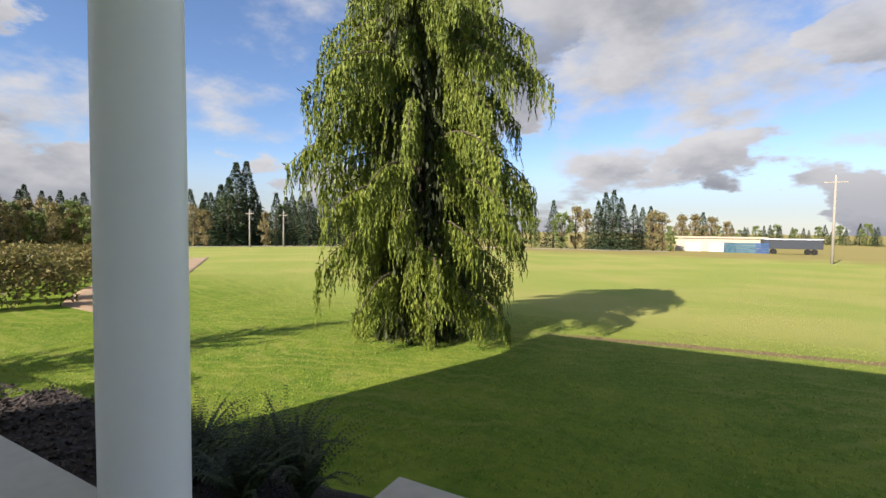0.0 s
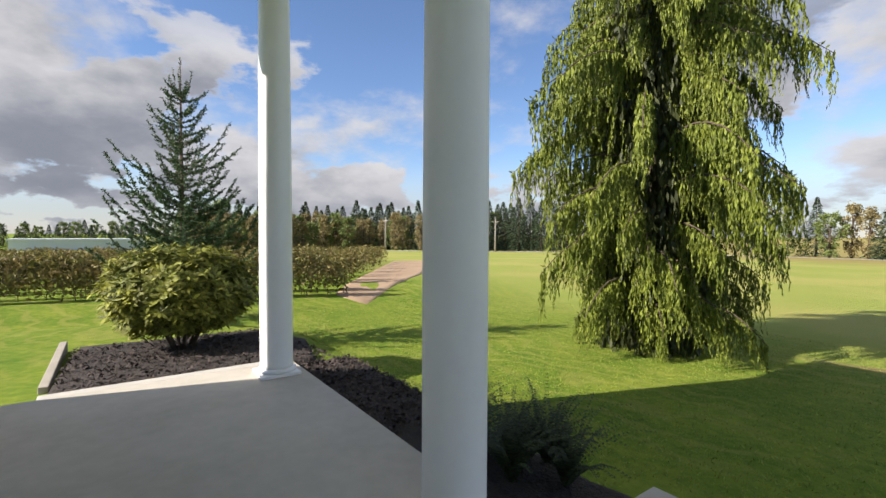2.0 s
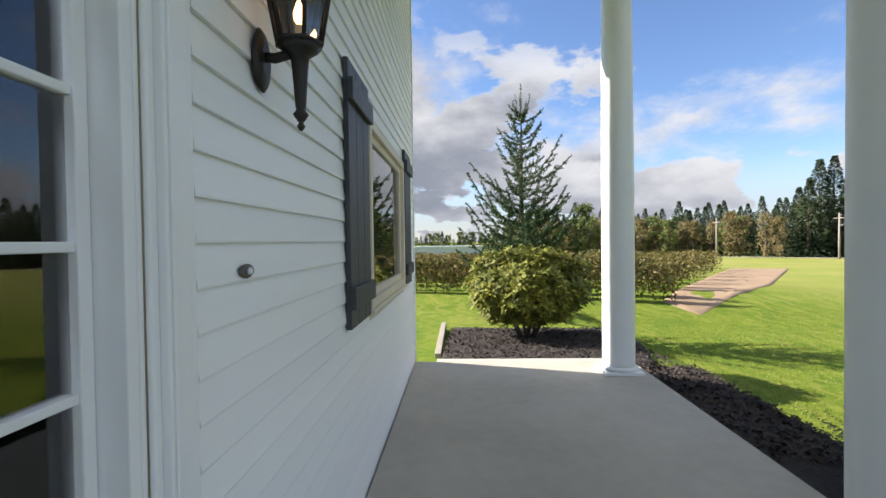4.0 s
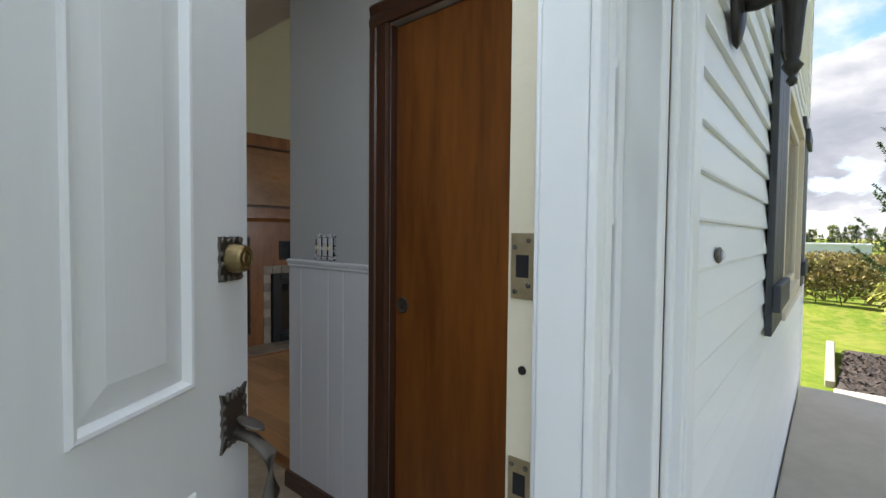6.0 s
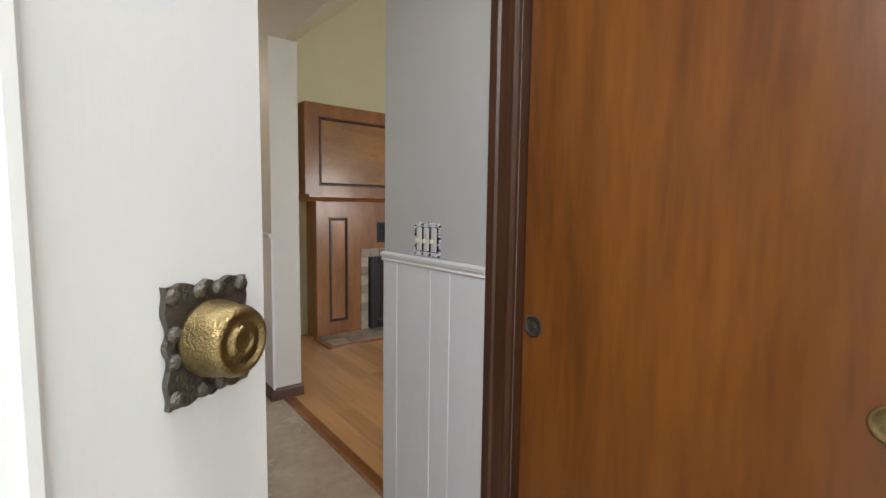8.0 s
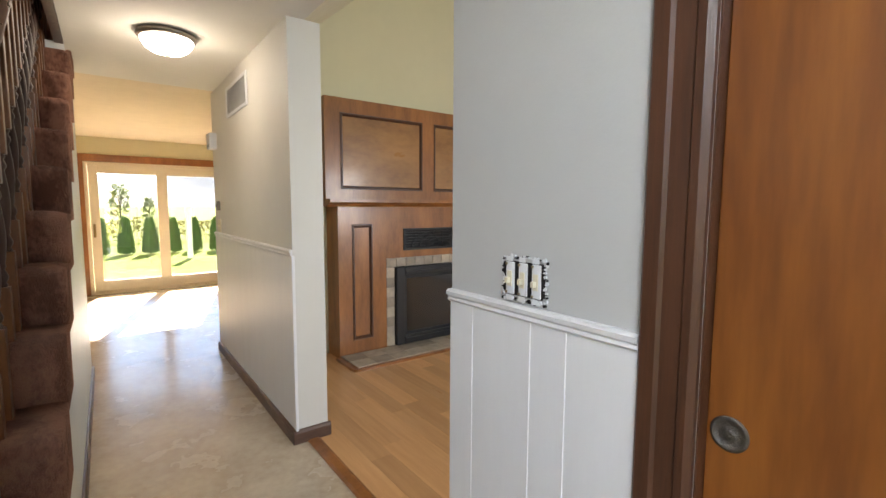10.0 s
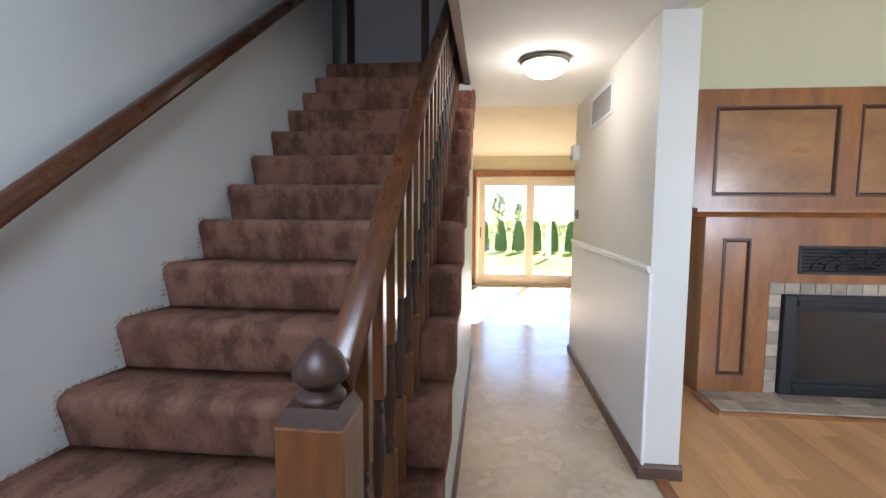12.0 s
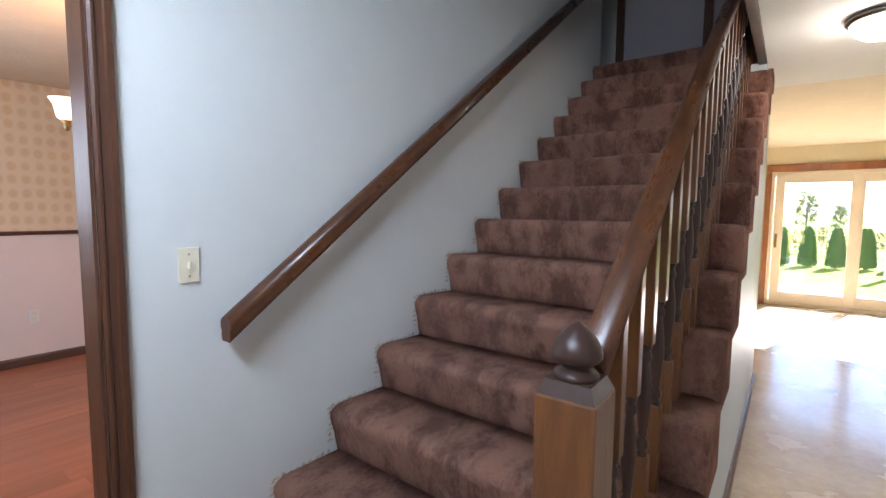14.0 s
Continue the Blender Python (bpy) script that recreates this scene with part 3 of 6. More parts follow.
# roof and porch roof close the house above
bm = bmesh.new()
prism(bm, [(-0.55, 5.3), (9.85, 5.3), (4.65, 8.0)], -5.8, 5.42, "x")
structure("roof", bm, ROOFING, "dark shingled house roof", "roof")
structure("porch_ceiling", boxed(-1.9, -2.75, 4.30, 5.38, -0.03, 4.85), WHITE_PAINT, "white porch ceiling on tall columns", "ceiling")
structure("porch_slab", boxed(-4.0, -2.60, -0.42, 5.30, -0.03, SLAB, bevel=0.012), CONCRETE, "smooth grey concrete porch slab", "porch")
structure("porch_slab_edge", boxed(5.305, -2.60, -0.42, 5.45, -0.28, SLAB - 0.004, bevel=0.012), KERB_CONC, "concrete end strip of the porch", "porch")
STEP_EDGE = (1.64, -4.17, -0.56)
structure("entry_step_slab", boxed(-0.7, STEP_EDGE[1], -1.1, STEP_EDGE[0], -2.602, STEP_EDGE[2], bevel=0.012), CONCRETE, "low concrete step slab before the porch", "step")
structure("threshold_door", boxed(-0.60, -0.03, -0.2, 0.80, 0.018, -0.006, bevel=0.006), JAMB_CREAM, "painted front door sill", "threshold")


# ---- ground ----
def ease(v, a, b):
    t = min(1.0, max(0.0, (v - a) / (b - a)))
    return t * t * (3 - 2 * t)


def land(x, y):
    """House and beds stand on a low bank above the lawn."""
    dx = max(-5.15 - x, x - 5.45, 0)
    dy = max(-2.6 - y, y - 9.3, 0)
    r = math.hypot(dx, dy)
    z = -0.33 - 0.034 * min(r, 10) - 0.02 * max(min(r, 160) - 10, 0)
    bank = math.hypot(max(-5.15 - x, x - 11.5, 0), max(-3.45 - y, 0))
    z -= 0.54 * ease(bank, 0.0, 0.75) * (1 - ease(max(x - 8.6, 0), 3.0, 9.0)) * (1 - ease(-y, 26.0, 80.0)) * (y < 3)
    return z + 0.02 * noise.noise(Vector((x * 0.2, y * 0.2, 0))) * min(1, r / 3)


bm = bmesh.new()
rings = []
radii = [0.5 * k for k in range(4, 40)] + [20 * 1.13 ** k for k in range(0, 36)]
SEG = 160
for r in radii:
    rings.append([bm.verts.new((r * math.cos(2 * math.pi * i / SEG) + 1, r * math.sin(2 * math.pi * i / SEG) + 2,
                                land(r * math.cos(2 * math.pi * i / SEG) + 1, r * math.sin(2 * math.pi * i / SEG) + 2))) for i in range(SEG)])
for A, B in zip(rings, rings[1:]):
    for i in range(SEG):
        bm.faces.new((A[i], A[(i + 1) % SEG], B[(i + 1) % SEG], B[i])).smooth = True
bm.faces.new(rings[0][::-1])
bmesh.ops.recalc_face_normals(bm, faces=bm.faces)
ground = structure("ground", bm, GRASS, "mown green lawn running out into a yellow-green field", "lawn")
if ground.data.polygons[0].normal.z < 0:
    ground.data.flip_normals()


# ---- outside: porch ----
def column(x, y):
    ob = thing("porch_column", (x, y, SLAB), "tall round white painted porch column on a square base", "column", "porch columns")
    part("plinth", boxed(x - 0.205, y - 0.205, SLAB, x + 0.205, y + 0.205, SLAB + 0.035, bevel=0.006), WHITE_PAINT, ob)
    bm = bmesh.new()
    lathe(bm, [(0.19, 0.035), (0.205, 0.045), (0.205, 0.06), (0.19, 0.072), (0.178, 0.08)], 40, (x, y, SLAB))
    part("base_ring", bm, WHITE_PAINT, ob)
    bm = bmesh.new()
    prof = [(0.172, 0.08), (0.170, 0.12)] + [(0.170 - 0.018 * (max(0, k - 3) / 9) ** 1.6, 0.12 + (4.485 - 0.12) * k / 12) for k in range(1, 13)]
    lathe(bm, prof, 48, (x, y, SLAB))
    part("shaft", bm, WHITE_PAINT, ob)
    return ob


column(1.69, -2.305)
column(4.88, -2.30)

# ---- front wall siding, one piece a board ----
COURSE = 0.1


def siding_mesh(length):
    bm = bmesh.new()
    prism(bm, [(0.0, 0.0), (-0.019, 0.0), (-0.020, 0.006), (-0.006, COURSE), (0.0, COURSE)], 0, length, "x")
    return mesh_of("siding_board", bm, SIDING)


meshes = {}


def siding(x0, x1, z):
    key = round(x1 - x0, 3)
    if key not in meshes:
        meshes[key] = siding_mesh(key)
    ob = new("siding_board", meshes[key])
    ob.matrix_world = pose(x0, -0.003, z)
    ob.parent = wall_front


for k in range(-1, 45):
    z = SLAB + 0.052 + COURSE * k
    if z < SLAB - 0.05:
        continue
    if 0.86 - COURSE < z < 2.02:
        siding(0.80, 2.62, z)
        siding(4.29, 5.33, z)
    else:
        siding(0.80, 5.33, z)
for k in range(22, 45):
    siding(-5.1, 0.79, SLAB + 0.052 + COURSE * k)
for k in range(-1, 22):
    siding(-5.1, -0.80, SLAB + 0.052 + COURSE * k)
structure("trim_house_corner", boxed(5.325, -0.034, -0.3, 5.352, 0.06, 5.2), WHITE_PAINT, "white corner post of the siding", "trim")

# ---- front window and shutters ----
win = tagged(new("window_1"), "large front window with cream frame and plain glass", "window", kind="structure")
win.matrix_world = pose(3.455, 0, 0.88)


def frame_ring(x0, x1, z0, z1, w, y0, y1, bevel=0.004):
    bm = bmesh.new()
    box(bm, x0, y0, z0, x0 + w, y1, z1, bevel)
    box(bm, x1 - w, y0, z0, x1, y1, z1, bevel)
    box(bm, x0 + w, y0, z0, x1 - w, y1, z0 + w, bevel)
    box(bm, x0 + w, y0, z1 - w, x1 - w, y1, z1, bevel)
    return bm


part("window_frame", frame_ring(2.62, 4.29, 0.85, 2.03, 0.06, -0.045, 0.05), CREAM_FRAME, win)
part("window_sash", frame_ring(2.68, 4.23, 0.91, 1.97, 0.05, -0.012, 0.03), CREAM_FRAME, win)
pane = part("pane", boxed(2.73, 0.006, 0.96, 4.18, 0.012, 1.92), GLASS, win)
pane.visible_shadow = False
part("window_sill", boxed(2.60, -0.06, 0.82, 4.31, 0.0, 0.849, bevel=0.005), CREAM_FRAME, win)


def shutter(x, w):
    ob = thing("shutter", (x + w / 2, -0.03, 0.82), "dark slate-blue board and batten window shutter", "shutter", "window shutters")
    n = 3
    for i in range(n):
        a = x + w * i / n
        part("plank", boxed(a + 0.002, -0.048, 0.83, a + w / n - 0.002, -0.022, 2.17, bevel=0.004), SHUTTER_PAINT, ob)
    for z in (0.93, 1.96):
        part("batten", boxed(x - 0.01, -0.075, z, x + w + 0.01, -0.048, z + 0.11, bevel=0.005), SHUTTER_PAINT, ob)


shutter(2.06, 0.50)
shutter(4.33, 0.50)


# ---- wall lantern ----
def lantern(x, z):
    """z: the foot of the lower finial."""
    ob = thing("wall_lantern", (x, -0.02, z), "black metal carriage lantern with clear glass, lit", "wall lamp")
    bm = bmesh.new()
    lathe(bm, [(0.004, 0.0), (0.012, 0.012), (0.006, 0.022), (0.012, 0.03), (0.022, 0.045), (0.012, 0.058), (0.015, 0.07), (0.017, 0.10), (0.022, 0.17), (0.026, 0.205), (0.045, 0.22), (0.062, 0.235)], 16, (x, -0.14, z))
    part("tail", bm, BLACK_METAL, ob)
    bm = bmesh.new()
    lathe(bm, [(0.052, 0.0), (0.060, 0.008), (0.052, 0.016), (0.03, 0.024)], 28, (0, 0, 0), pose(x, -0.022, z + 0.20, 90, 0, 0) @ Matrix.Diagonal((0.9, 1.5, 1, 1)))
    part("back_plate", bm, BLACK_METAL, ob)
    bm = bmesh.new()
    tube(bm, [(x, -0.03, z + 0.21), (x, -0.07, z + 0.205), (x, -0.11, z + 0.215), (x, -0.13, z + 0.235)], 0.014, 10)
    part("arm", bm, BLACK_METAL, ob)
    z0, z1, r0, r1 = z + 0.24, z + 0.47, 0.062, 0.105
    cy = -0.14
    for i in range(6):
        a = math.pi / 3 * i + math.pi / 6
        bm = bmesh.new()
        tube(bm, [(x + r0 * math.cos(a), cy + r0 * math.sin(a), z0), (x + r1 * math.cos(a), cy + r1 * math.sin(a), z1)], 0.006, 6)
        part("cage_bar", bm, BLACK_METAL, ob)
    bm = bmesh.new()
    lathe(bm, [(0.068, 0.235), (0.07, 0.245), (0.062, 0.25)], 6, (x, cy, z), pose(0, 0, 0, 0, 0, 30))
    part("base_rim", bm, BLACK_METAL, ob)
    bm = bmesh.new()
    lathe(bm, [(0.115, 0.47), (0.12, 0.482), (0.085, 0.53), (0.03, 0.58), (0.012, 0.60), (0.016, 0.62), (0.004, 0.64)], 6, (x, cy, z), pose(0, 0, 0, 0, 0, 30))
    part("roof_cap", bm, BLACK_METAL, ob)
    bm = bmesh.new()
    for i in range(6):
        a, b = math.pi / 3 * i + math.pi / 6, math.pi / 3 * (i + 1) + math.pi / 6
        vs = [bm.verts.new((x + r * math.cos(t) * 0.97, cy + r * math.sin(t) * 0.97, h)) for r, t, h in ((r0, a, z0 + 0.01), (r0, b, z0 + 0.01), (r1, b, z1), (r1, a, z1))]
        bm.faces.new(vs)
    g = part("glass_panes", bm, LAMP_GLASS, ob, "clear glass panes")
    g.visible_shadow = False
    bm = bmesh.new()
    lathe(bm, [(0.012, 0.25), (0.012, 0.29), (0.008, 0.295)], 12, (x, cy, z))
    part("socket", bm, PLASTIC_IVORY, ob)
    bm = bmesh.new()
    lathe(bm, [(0.006, 0.295), (0.015, 0.31), (0.017, 0.325), (0.010, 0.35), (0.002, 0.37)], 12, (x, cy, z))
    part("bulb", bm, BULB_GLOW, ob, "small glowing flame bulb")


lantern(1.125, 1.58)

bell = thing("doorbell", (1.02, -0.02, 1.19), "small oval brass doorbell button on white siding", "doorbell")
bm = bmesh.new()
lathe(bm, [(0.017, 0.0), (0.020, 0.005), (0.014, 0.009)], 24, (0, 0, 0), pose(1.02, -0.020, 1.192, 90, 0, 0) @ Matrix.Diagonal((2.2, 0.95, 1, 1)))
part("plate", bm, DARK_PEWTER, bell)
bm = bmesh.new()
lathe(bm, [(0.010, 0.0), (0.010, 0.006), (0.006, 0.009)], 16, (0, 0, 0), pose(1.025, -0.028, 1.192, 90, 0, 0))
part("button", bm, PLASTIC_WHITE, bell)

# ---- door surround and sidelight ----
surround = tagged(new("door_surround"), "white painted front door casing with a narrow sidelight", "door frame", kind="structure")
part("mullion_post", boxed(0.345, -0.017, -0.006, 0.368, 0.112, 2.10, bevel=0.003), WHITE_PAINT, surround)
part("stop_strip", boxed(0.322, -0.003, -0.006, 0.3445, 0.060, 2.10, bevel=0.003), WHITE_PAINT, surround)
bm = bmesh.new()
tube(bm, [(0.3265, 0.0635, -0.005), (0.3265, 0.0635, 2.045)], 0.0035, 8)
part("weather_strip", bm, PLASTIC_WHITE, surround)
part("stop_cap", boxed(0.3205, -0.016, -0.006, 0.3445, -0.0035, 2.10, bevel=0.003), WHITE_PAINT, surround)
part("jamb_face", boxed(0.338, 0.0625, -0.006, 0.3448, 0.113, 2.10, bevel=0.002), JAMB_CREAM, surround, "cream jamb face")
part("hinge_jamb", boxed(-0.62, -0.028, -0.006, -0.575, 0.14, 2.10, bevel=0.003), WHITE_PAINT, surround)
part("head_jamb", boxed(-0.575, -0.028, 2.045, 0.344, 0.113, 2.14, bevel=0.003), WHITE_PAINT, surround)
part("sidelight_jamb", boxed(0.622, 0.0, -0.006, 0.652, 0.113, 2.10, bevel=0.003), WHITE_PAINT, surround)
part("sidelight_panel", boxed(0.369, 0.05, -0.006, 0.621, 0.10, 0.42, bevel=0.004), WHITE_PAINT, surround)
part("sidelight_head", boxed(0.369, 0.0, 1.99, 0.621, 0.113, 2.14, bevel=0.003), WHITE_PAINT, surround)
bm = bmesh.new()
box(bm, 0.369, 0.058, 0.42, 0.379, 0.098, 1.99, 0.002)
box(bm, 0.592, 0.058, 0.42, 0.621, 0.098, 1.99, 0.003)
box(bm, 0.379, 0.058, 0.42, 0.592, 0.098, 0.44, 0.003)
box(bm, 0.379, 0.058, 1.97, 0.592, 0.098, 1.99, 0.003)
part("sidelight_sash", bm, WHITE_PAINT, surround)
for z in (0.745, 1.005, 1.262, 1.525, 1.78):
    part("muntin", boxed(0.379, 0.062, z - 0.009, 0.592, 0.094, z + 0.009, bevel=0.003), WHITE_PAINT, surround)
g = part("pane", boxed(0.379, 0.076, 0.44, 0.592, 0.080, 1.97), GLASS, surround)
g.visible_shadow = False
for x0, x1, y in ((0.6525, 0.668, 0.0), (0.6685, 0.692, -0.013), (0.6925, 0.705, -0.030), (0.7055, 0.762, -0.034), (0.7625, 0.80, -0.022)):
    part("casing_strip", boxed(x0, y, SLAB, x1, 0.0 if y < 0 else 0.04, 2.2, bevel=0.004), WHITE_PAINT, surround)
part("casing_strip", boxed(-0.80, -0.03, SLAB, -0.62, 0.0, 2.2, bevel=0.004), WHITE_PAINT, surround)
part("head_casing", boxed(-0.80, -0.032, 2.2, 0.80, 0.0, 2.36, bevel=0.004), WHITE_PAINT, surround)


def strike(z0, z1):
    ob = thing("strike_plate", (0.338, 0.1, (z0 + z1) / 2), "brushed steel strike plate screwed to the door jamb", "strike plate", "strike plates")
    zc = (z0 + z1) / 2
    bm = bmesh.new()
    box(bm, 0.3358, 0.072, z0, 0.3378, 0.107, z1, 0.0006)
    part("plate", bm, STEEL, ob)
    # dark block proud of the plate, painted as the shade of a hole
    part("bolt_hole", boxed(0.3354, 0.080, zc - 0.015, 0.3374, 0.099, zc + 0.015), SHADE_BLACK, ob)
    for y, z in ((0.080, z1 - 0.010), (0.101, zc + 0.025), (0.080, zc - 0.025), (0.100, z0 + 0.010)):
        bm = bmesh.new()
        lathe(bm, [(0.0035, 0), (0.0035, 0.001), (0.002, 0.0018)], 10, (0, 0, 0), pose(0.3355, y, z, 0, -90, 0))
        part("screw", bm, DARK_PEWTER, ob)


strike(1.150, 1.238)
strike(0.865, 0.935)
bm = bmesh.new()
lathe(bm, [(0.006, 0), (0.006, 0.002), (0.004, 0.0025)], 12, (0, 0, 0), pose(0.338, 0.088, 1.055, 0, -90, 0))
solo("jamb_plug", bm, SHADE_BLACK, "small dark hole plug in the cream jamb", "plug")

# ---- front door, standing half open ----
LEAF_TURN = math.degrees(math.atan2(0.47, 0.73))
front_door = tagged(new("door_1"), "white panelled front door standing half open", "door", kind="structure")
front_door.matrix_world = pose(-0.568, 0.058, 0.012, 0, 0, LEAF_TURN)


def door_panel_frame(bm, x0, x1, z0, z1, y):
    """Raised moulding and field on a face at y (outward is -y)."""
    levels = [(0.0, y), (0.002, y - 0.004), (0.005, y - 0.006), (0.010, y - 0.005), (0.013, y + 0.001), (0.016, y + 0.0065), (0.050, y + 0.0015), (0.052, y + 0.001)]
    rows = []
    for off, yy in levels:
        rows.append([bm.verts.new(p) for p in ((x0 + off, yy, z0 + off), (x1 - off, yy, z0 + off), (x1 - off, yy, z1 - off), (x0 + off, yy, z1 - off))])
    for A, B in zip(rows, rows[1:]):
        for i in range(4):
            bm.faces.new((A[i], A[(i + 1) % 4], B[(i + 1) % 4], B[i]))
    bm.faces.new(rows[-1])


LEAF_W, LEAF_H, LEAF_T = 0.900, 2.02, 0.045
PANELS = [(a, a + 0.195, z0, z1) for a in (0.13, 0.567) for z0, z1 in ((1.01, 1.60), (1.70, 1.92), (0.22, 0.859))]
bm = bmesh.new()
pierced(bm, 0.0, LEAF_W, 0.0, LEAF_H, [(p[0], p[1], p[2] - 0.012, p[3] - 0.012) for p in PANELS], 0.0, LEAF_T, "x")
part("leaf", bm, DOOR_WHITE, front_door, local=True)
for p in PANELS:
    bm = bmesh.new()
    door_panel_frame(bm, p[0], p[1], p[2] - 0.012, p[3] - 0.012, 0.0)
    box(bm, p[0], 0.030, p[2] - 0.012, p[1], LEAF_T - 0.006, p[3] - 0.012)
    part("panel", bm, DOOR_WHITE, front_door, local=True)


def scalloped_plate(name, x, z0, z1, w, parent, bumps=3):
    """A cast back plate with a lobed outline."""
    bm = bmesh.new()
    cx, cz, hw, hh = x, (z0 + z1) / 2, w / 2, (z1 - z0) / 2
    n = 96
    poly = []
    for i in range(n):
        a = 2 * math.pi * i / n
        c, s = math.cos(a), math.sin(a)
        k = 1 / max(abs(c), abs(s))
        corner = min(abs(c), abs(s)) / max(abs(c), abs(s))
        wob = 0.93 + 0.045 * math.cos(a * bumps * 4) + 0.07 * corner ** 6
        poly.append((cx + hw * c * k * wob, cz + hh * s * k * wob))
    prism(bm, poly, -0.005, -0.0005, "y")
    # raised beads at the corners and along the rim
    for i in range(4 * bumps):
        a = 2 * math.pi * (i + 0.5) / (4 * bumps)
        k = 0.80 / max(abs(math.cos(a)), abs(math.sin(a)))
        lathe(bm, [(0.0055, 0.0), (0.005, 0.002), (0.003, 0.0035), (0.001, 0.004)], 10, (0, 0, 0), pose(cx + hw * math.cos(a) * k, -0.0045, cz + hh * math.sin(a) * k, 90, 0, 0))
    return part(name, bm, DARK_PEWTER, parent, local=True)


knob = part("deadbolt", boxed(0.84, -0.0030, 1.175, 0.855, -0.0006, 1.185), DARK_PEWTER, front_door, "aged brass deadbolt knob on a cast plate", local=True)
scalloped_plate("deadbolt_plate", 0.848, 1.143, 1.217, 0.062, knob)
bm = bmesh.new()
lathe(bm, [(0.0225, 0.0), (0.0235, 0.004), (0.0220, 0.008), (0.0228, 0.011), (0.0210, 0.018), (0.0215, 0.022), (0.0195, 0.026), (0.0160, 0.027), (0.0155, 0.0255), (0.0100, 0.0255), (0.0095, 0.027), (0.0055, 0.0275), (0.005, 0.0262)], 32, (0, 0, 0), pose(0.846, -0.006, 1.181, 90, 0, 0))
part("turn_knob", bm, OLD_BRASS, knob, "ridged brass turn knob", local=True)

pull = part("door_handle", boxed(0.84, -0.003, 0.90, 0.86, -0.0006, 0.91), DARK_PEWTER, front_door, "cast dark pewter thumb-latch handle", local=True)
scalloped_plate("handle_plate", 0.854, 0.874, 0.966, 0.068, pull, 4)
bm = bmesh.new()
tube(bm, [(0.854, -0.004, 0.893), (0.856, -0.035, 0.886), (0.860, -0.062, 0.86), (0.860, -0.066, 0.80), (0.857, -0.05, 0.74), (0.854, -0.006, 0.71)], [0.009, 0.010, 0.012, 0.013, 0.011, 0.009], 12)
part("grip", bm, DARK_PEWTER, pull, local=True)
bm = bmesh.new()
lathe(bm, [(0.010, 0.0), (0.017, 0.004), (0.016, 0.008)], 16, (0, 0, 0), pose(0.856, -0.03, 0.905, 20, 0, 0) @ Matrix.Diagonal((0.8, 1.5, 1, 1)))
part("thumb_latch", bm, DARK_PEWTER, pull, local=True)


# ---- planting beds and lawn ----
def sheet(name, outline, material, label, category, lift=0.012, step=0.25, rough=0.0):
    """A low mounded sheet on the land inside a convex outline."""
    bm = bmesh.new()
    cx = sum(p[0] for p in outline) / len(outline)
    cy = sum(p[1] for p in outline) / len(outline)
    pts = []
    n = len(outline)
    for i in range(n):
        a, b = Vector((*outline[i], 0)), Vector((*outline[(i + 1) % n], 0))
        for k in range(max(1, int((b - a).length / step))):
            pts.append(a.lerp(b, k / max(1, int((b - a).length / step))))
    rings = []
    for s in (1.0, 0.97, 0.85, 0.65, 0.45, 0.25, 0.1):
        ring = []
        for p in pts:
            x, y = cx + (p.x - cx) * s, cy + (p.y - cy) * s
            h = lift * (0 if s == 1.0 else 1) + rough * noise.noise(Vector((x * 3, y * 3, 1))) * (s < 1)
            ring.append(bm.verts.new((x, y, land(x, y) + (h if s < 1 else -0.03))))
        rings.append(ring)
    for A, B in zip(rings, rings[1:]):
        for i in range(len(pts)):
            bm.faces.new((A[i], A[(i + 1) % len(pts)], B[(i + 1) % len(pts)], B[i])).smooth = True
    bm.faces.new(rings[-1])
    bmesh.ops.recalc_face_normals(bm, faces=bm.faces)
    return structure(name, bm, material, label, category)


sheet("mulch_bed_end", [(5.46, -0.25), (8.5, -0.40), (8.3, -3.1), (6.9, -3.35), (5.46, -3.0)], MULCH, "dark bark mulch bed at the porch end", "mulch bed", 0.06, 0.25, 0.03)
sheet("mulch_bed_front", [(5.46, -2.62), (5.46, -3.42), (3.2, -3.42), (0.6, -3.5), (0.6, -2.62)], MULCH, "dark bark mulch bed along the porch", "mulch bed", 0.06, 0.25, 0.03)
structure("bed_edging", boxed(6.1, -0.30, -0.5, 8.55, -0.21, -0.285, bevel=0.01), POLE_WOOD, "pale timber edging of the planting bed", "edging")
sheet("dirt_path", [(13.5, -7.6), (15.2, -7.2), (36, -21.5), (36, -26), (20, -14.0)], DIRT, "bare brown dirt track beside the berry rows", "dirt track", 0.03, 0.8, 0.03)

# bark chips scattered over the bed
bm = bmesh.new()
rnd = random.Random(3)
for k in range(5200):
    if k < 3200:
        x, y = rnd.uniform(5.48, 8.3), rnd.uniform(-3.2, -0.35)
    else:
        x, y = rnd.uniform(3.0, 5.4), rnd.uniform(-3.42, -2.64)
    s = rnd.uniform(0.012, 0.035)
    m = pose(x, y, land(x, y) + 0.065 + rnd.uniform(0, 0.03), rnd.uniform(-40, 40), rnd.uniform(-40, 40), rnd.uniform(0, 360))
    q = [bm.verts.new(m @ Vector(p)) for p in ((-s, -s * 0.4, 0), (s, -s * 0.35, 0), (s * 0.8, s * 0.4, 0.004), (-s, s * 0.3, 0))]
    bm.faces.new(q)
solo("bark_chips", bm, BARK_CHIP, "loose dark bark chips on the planting bed", "mulch", kind="stuff")


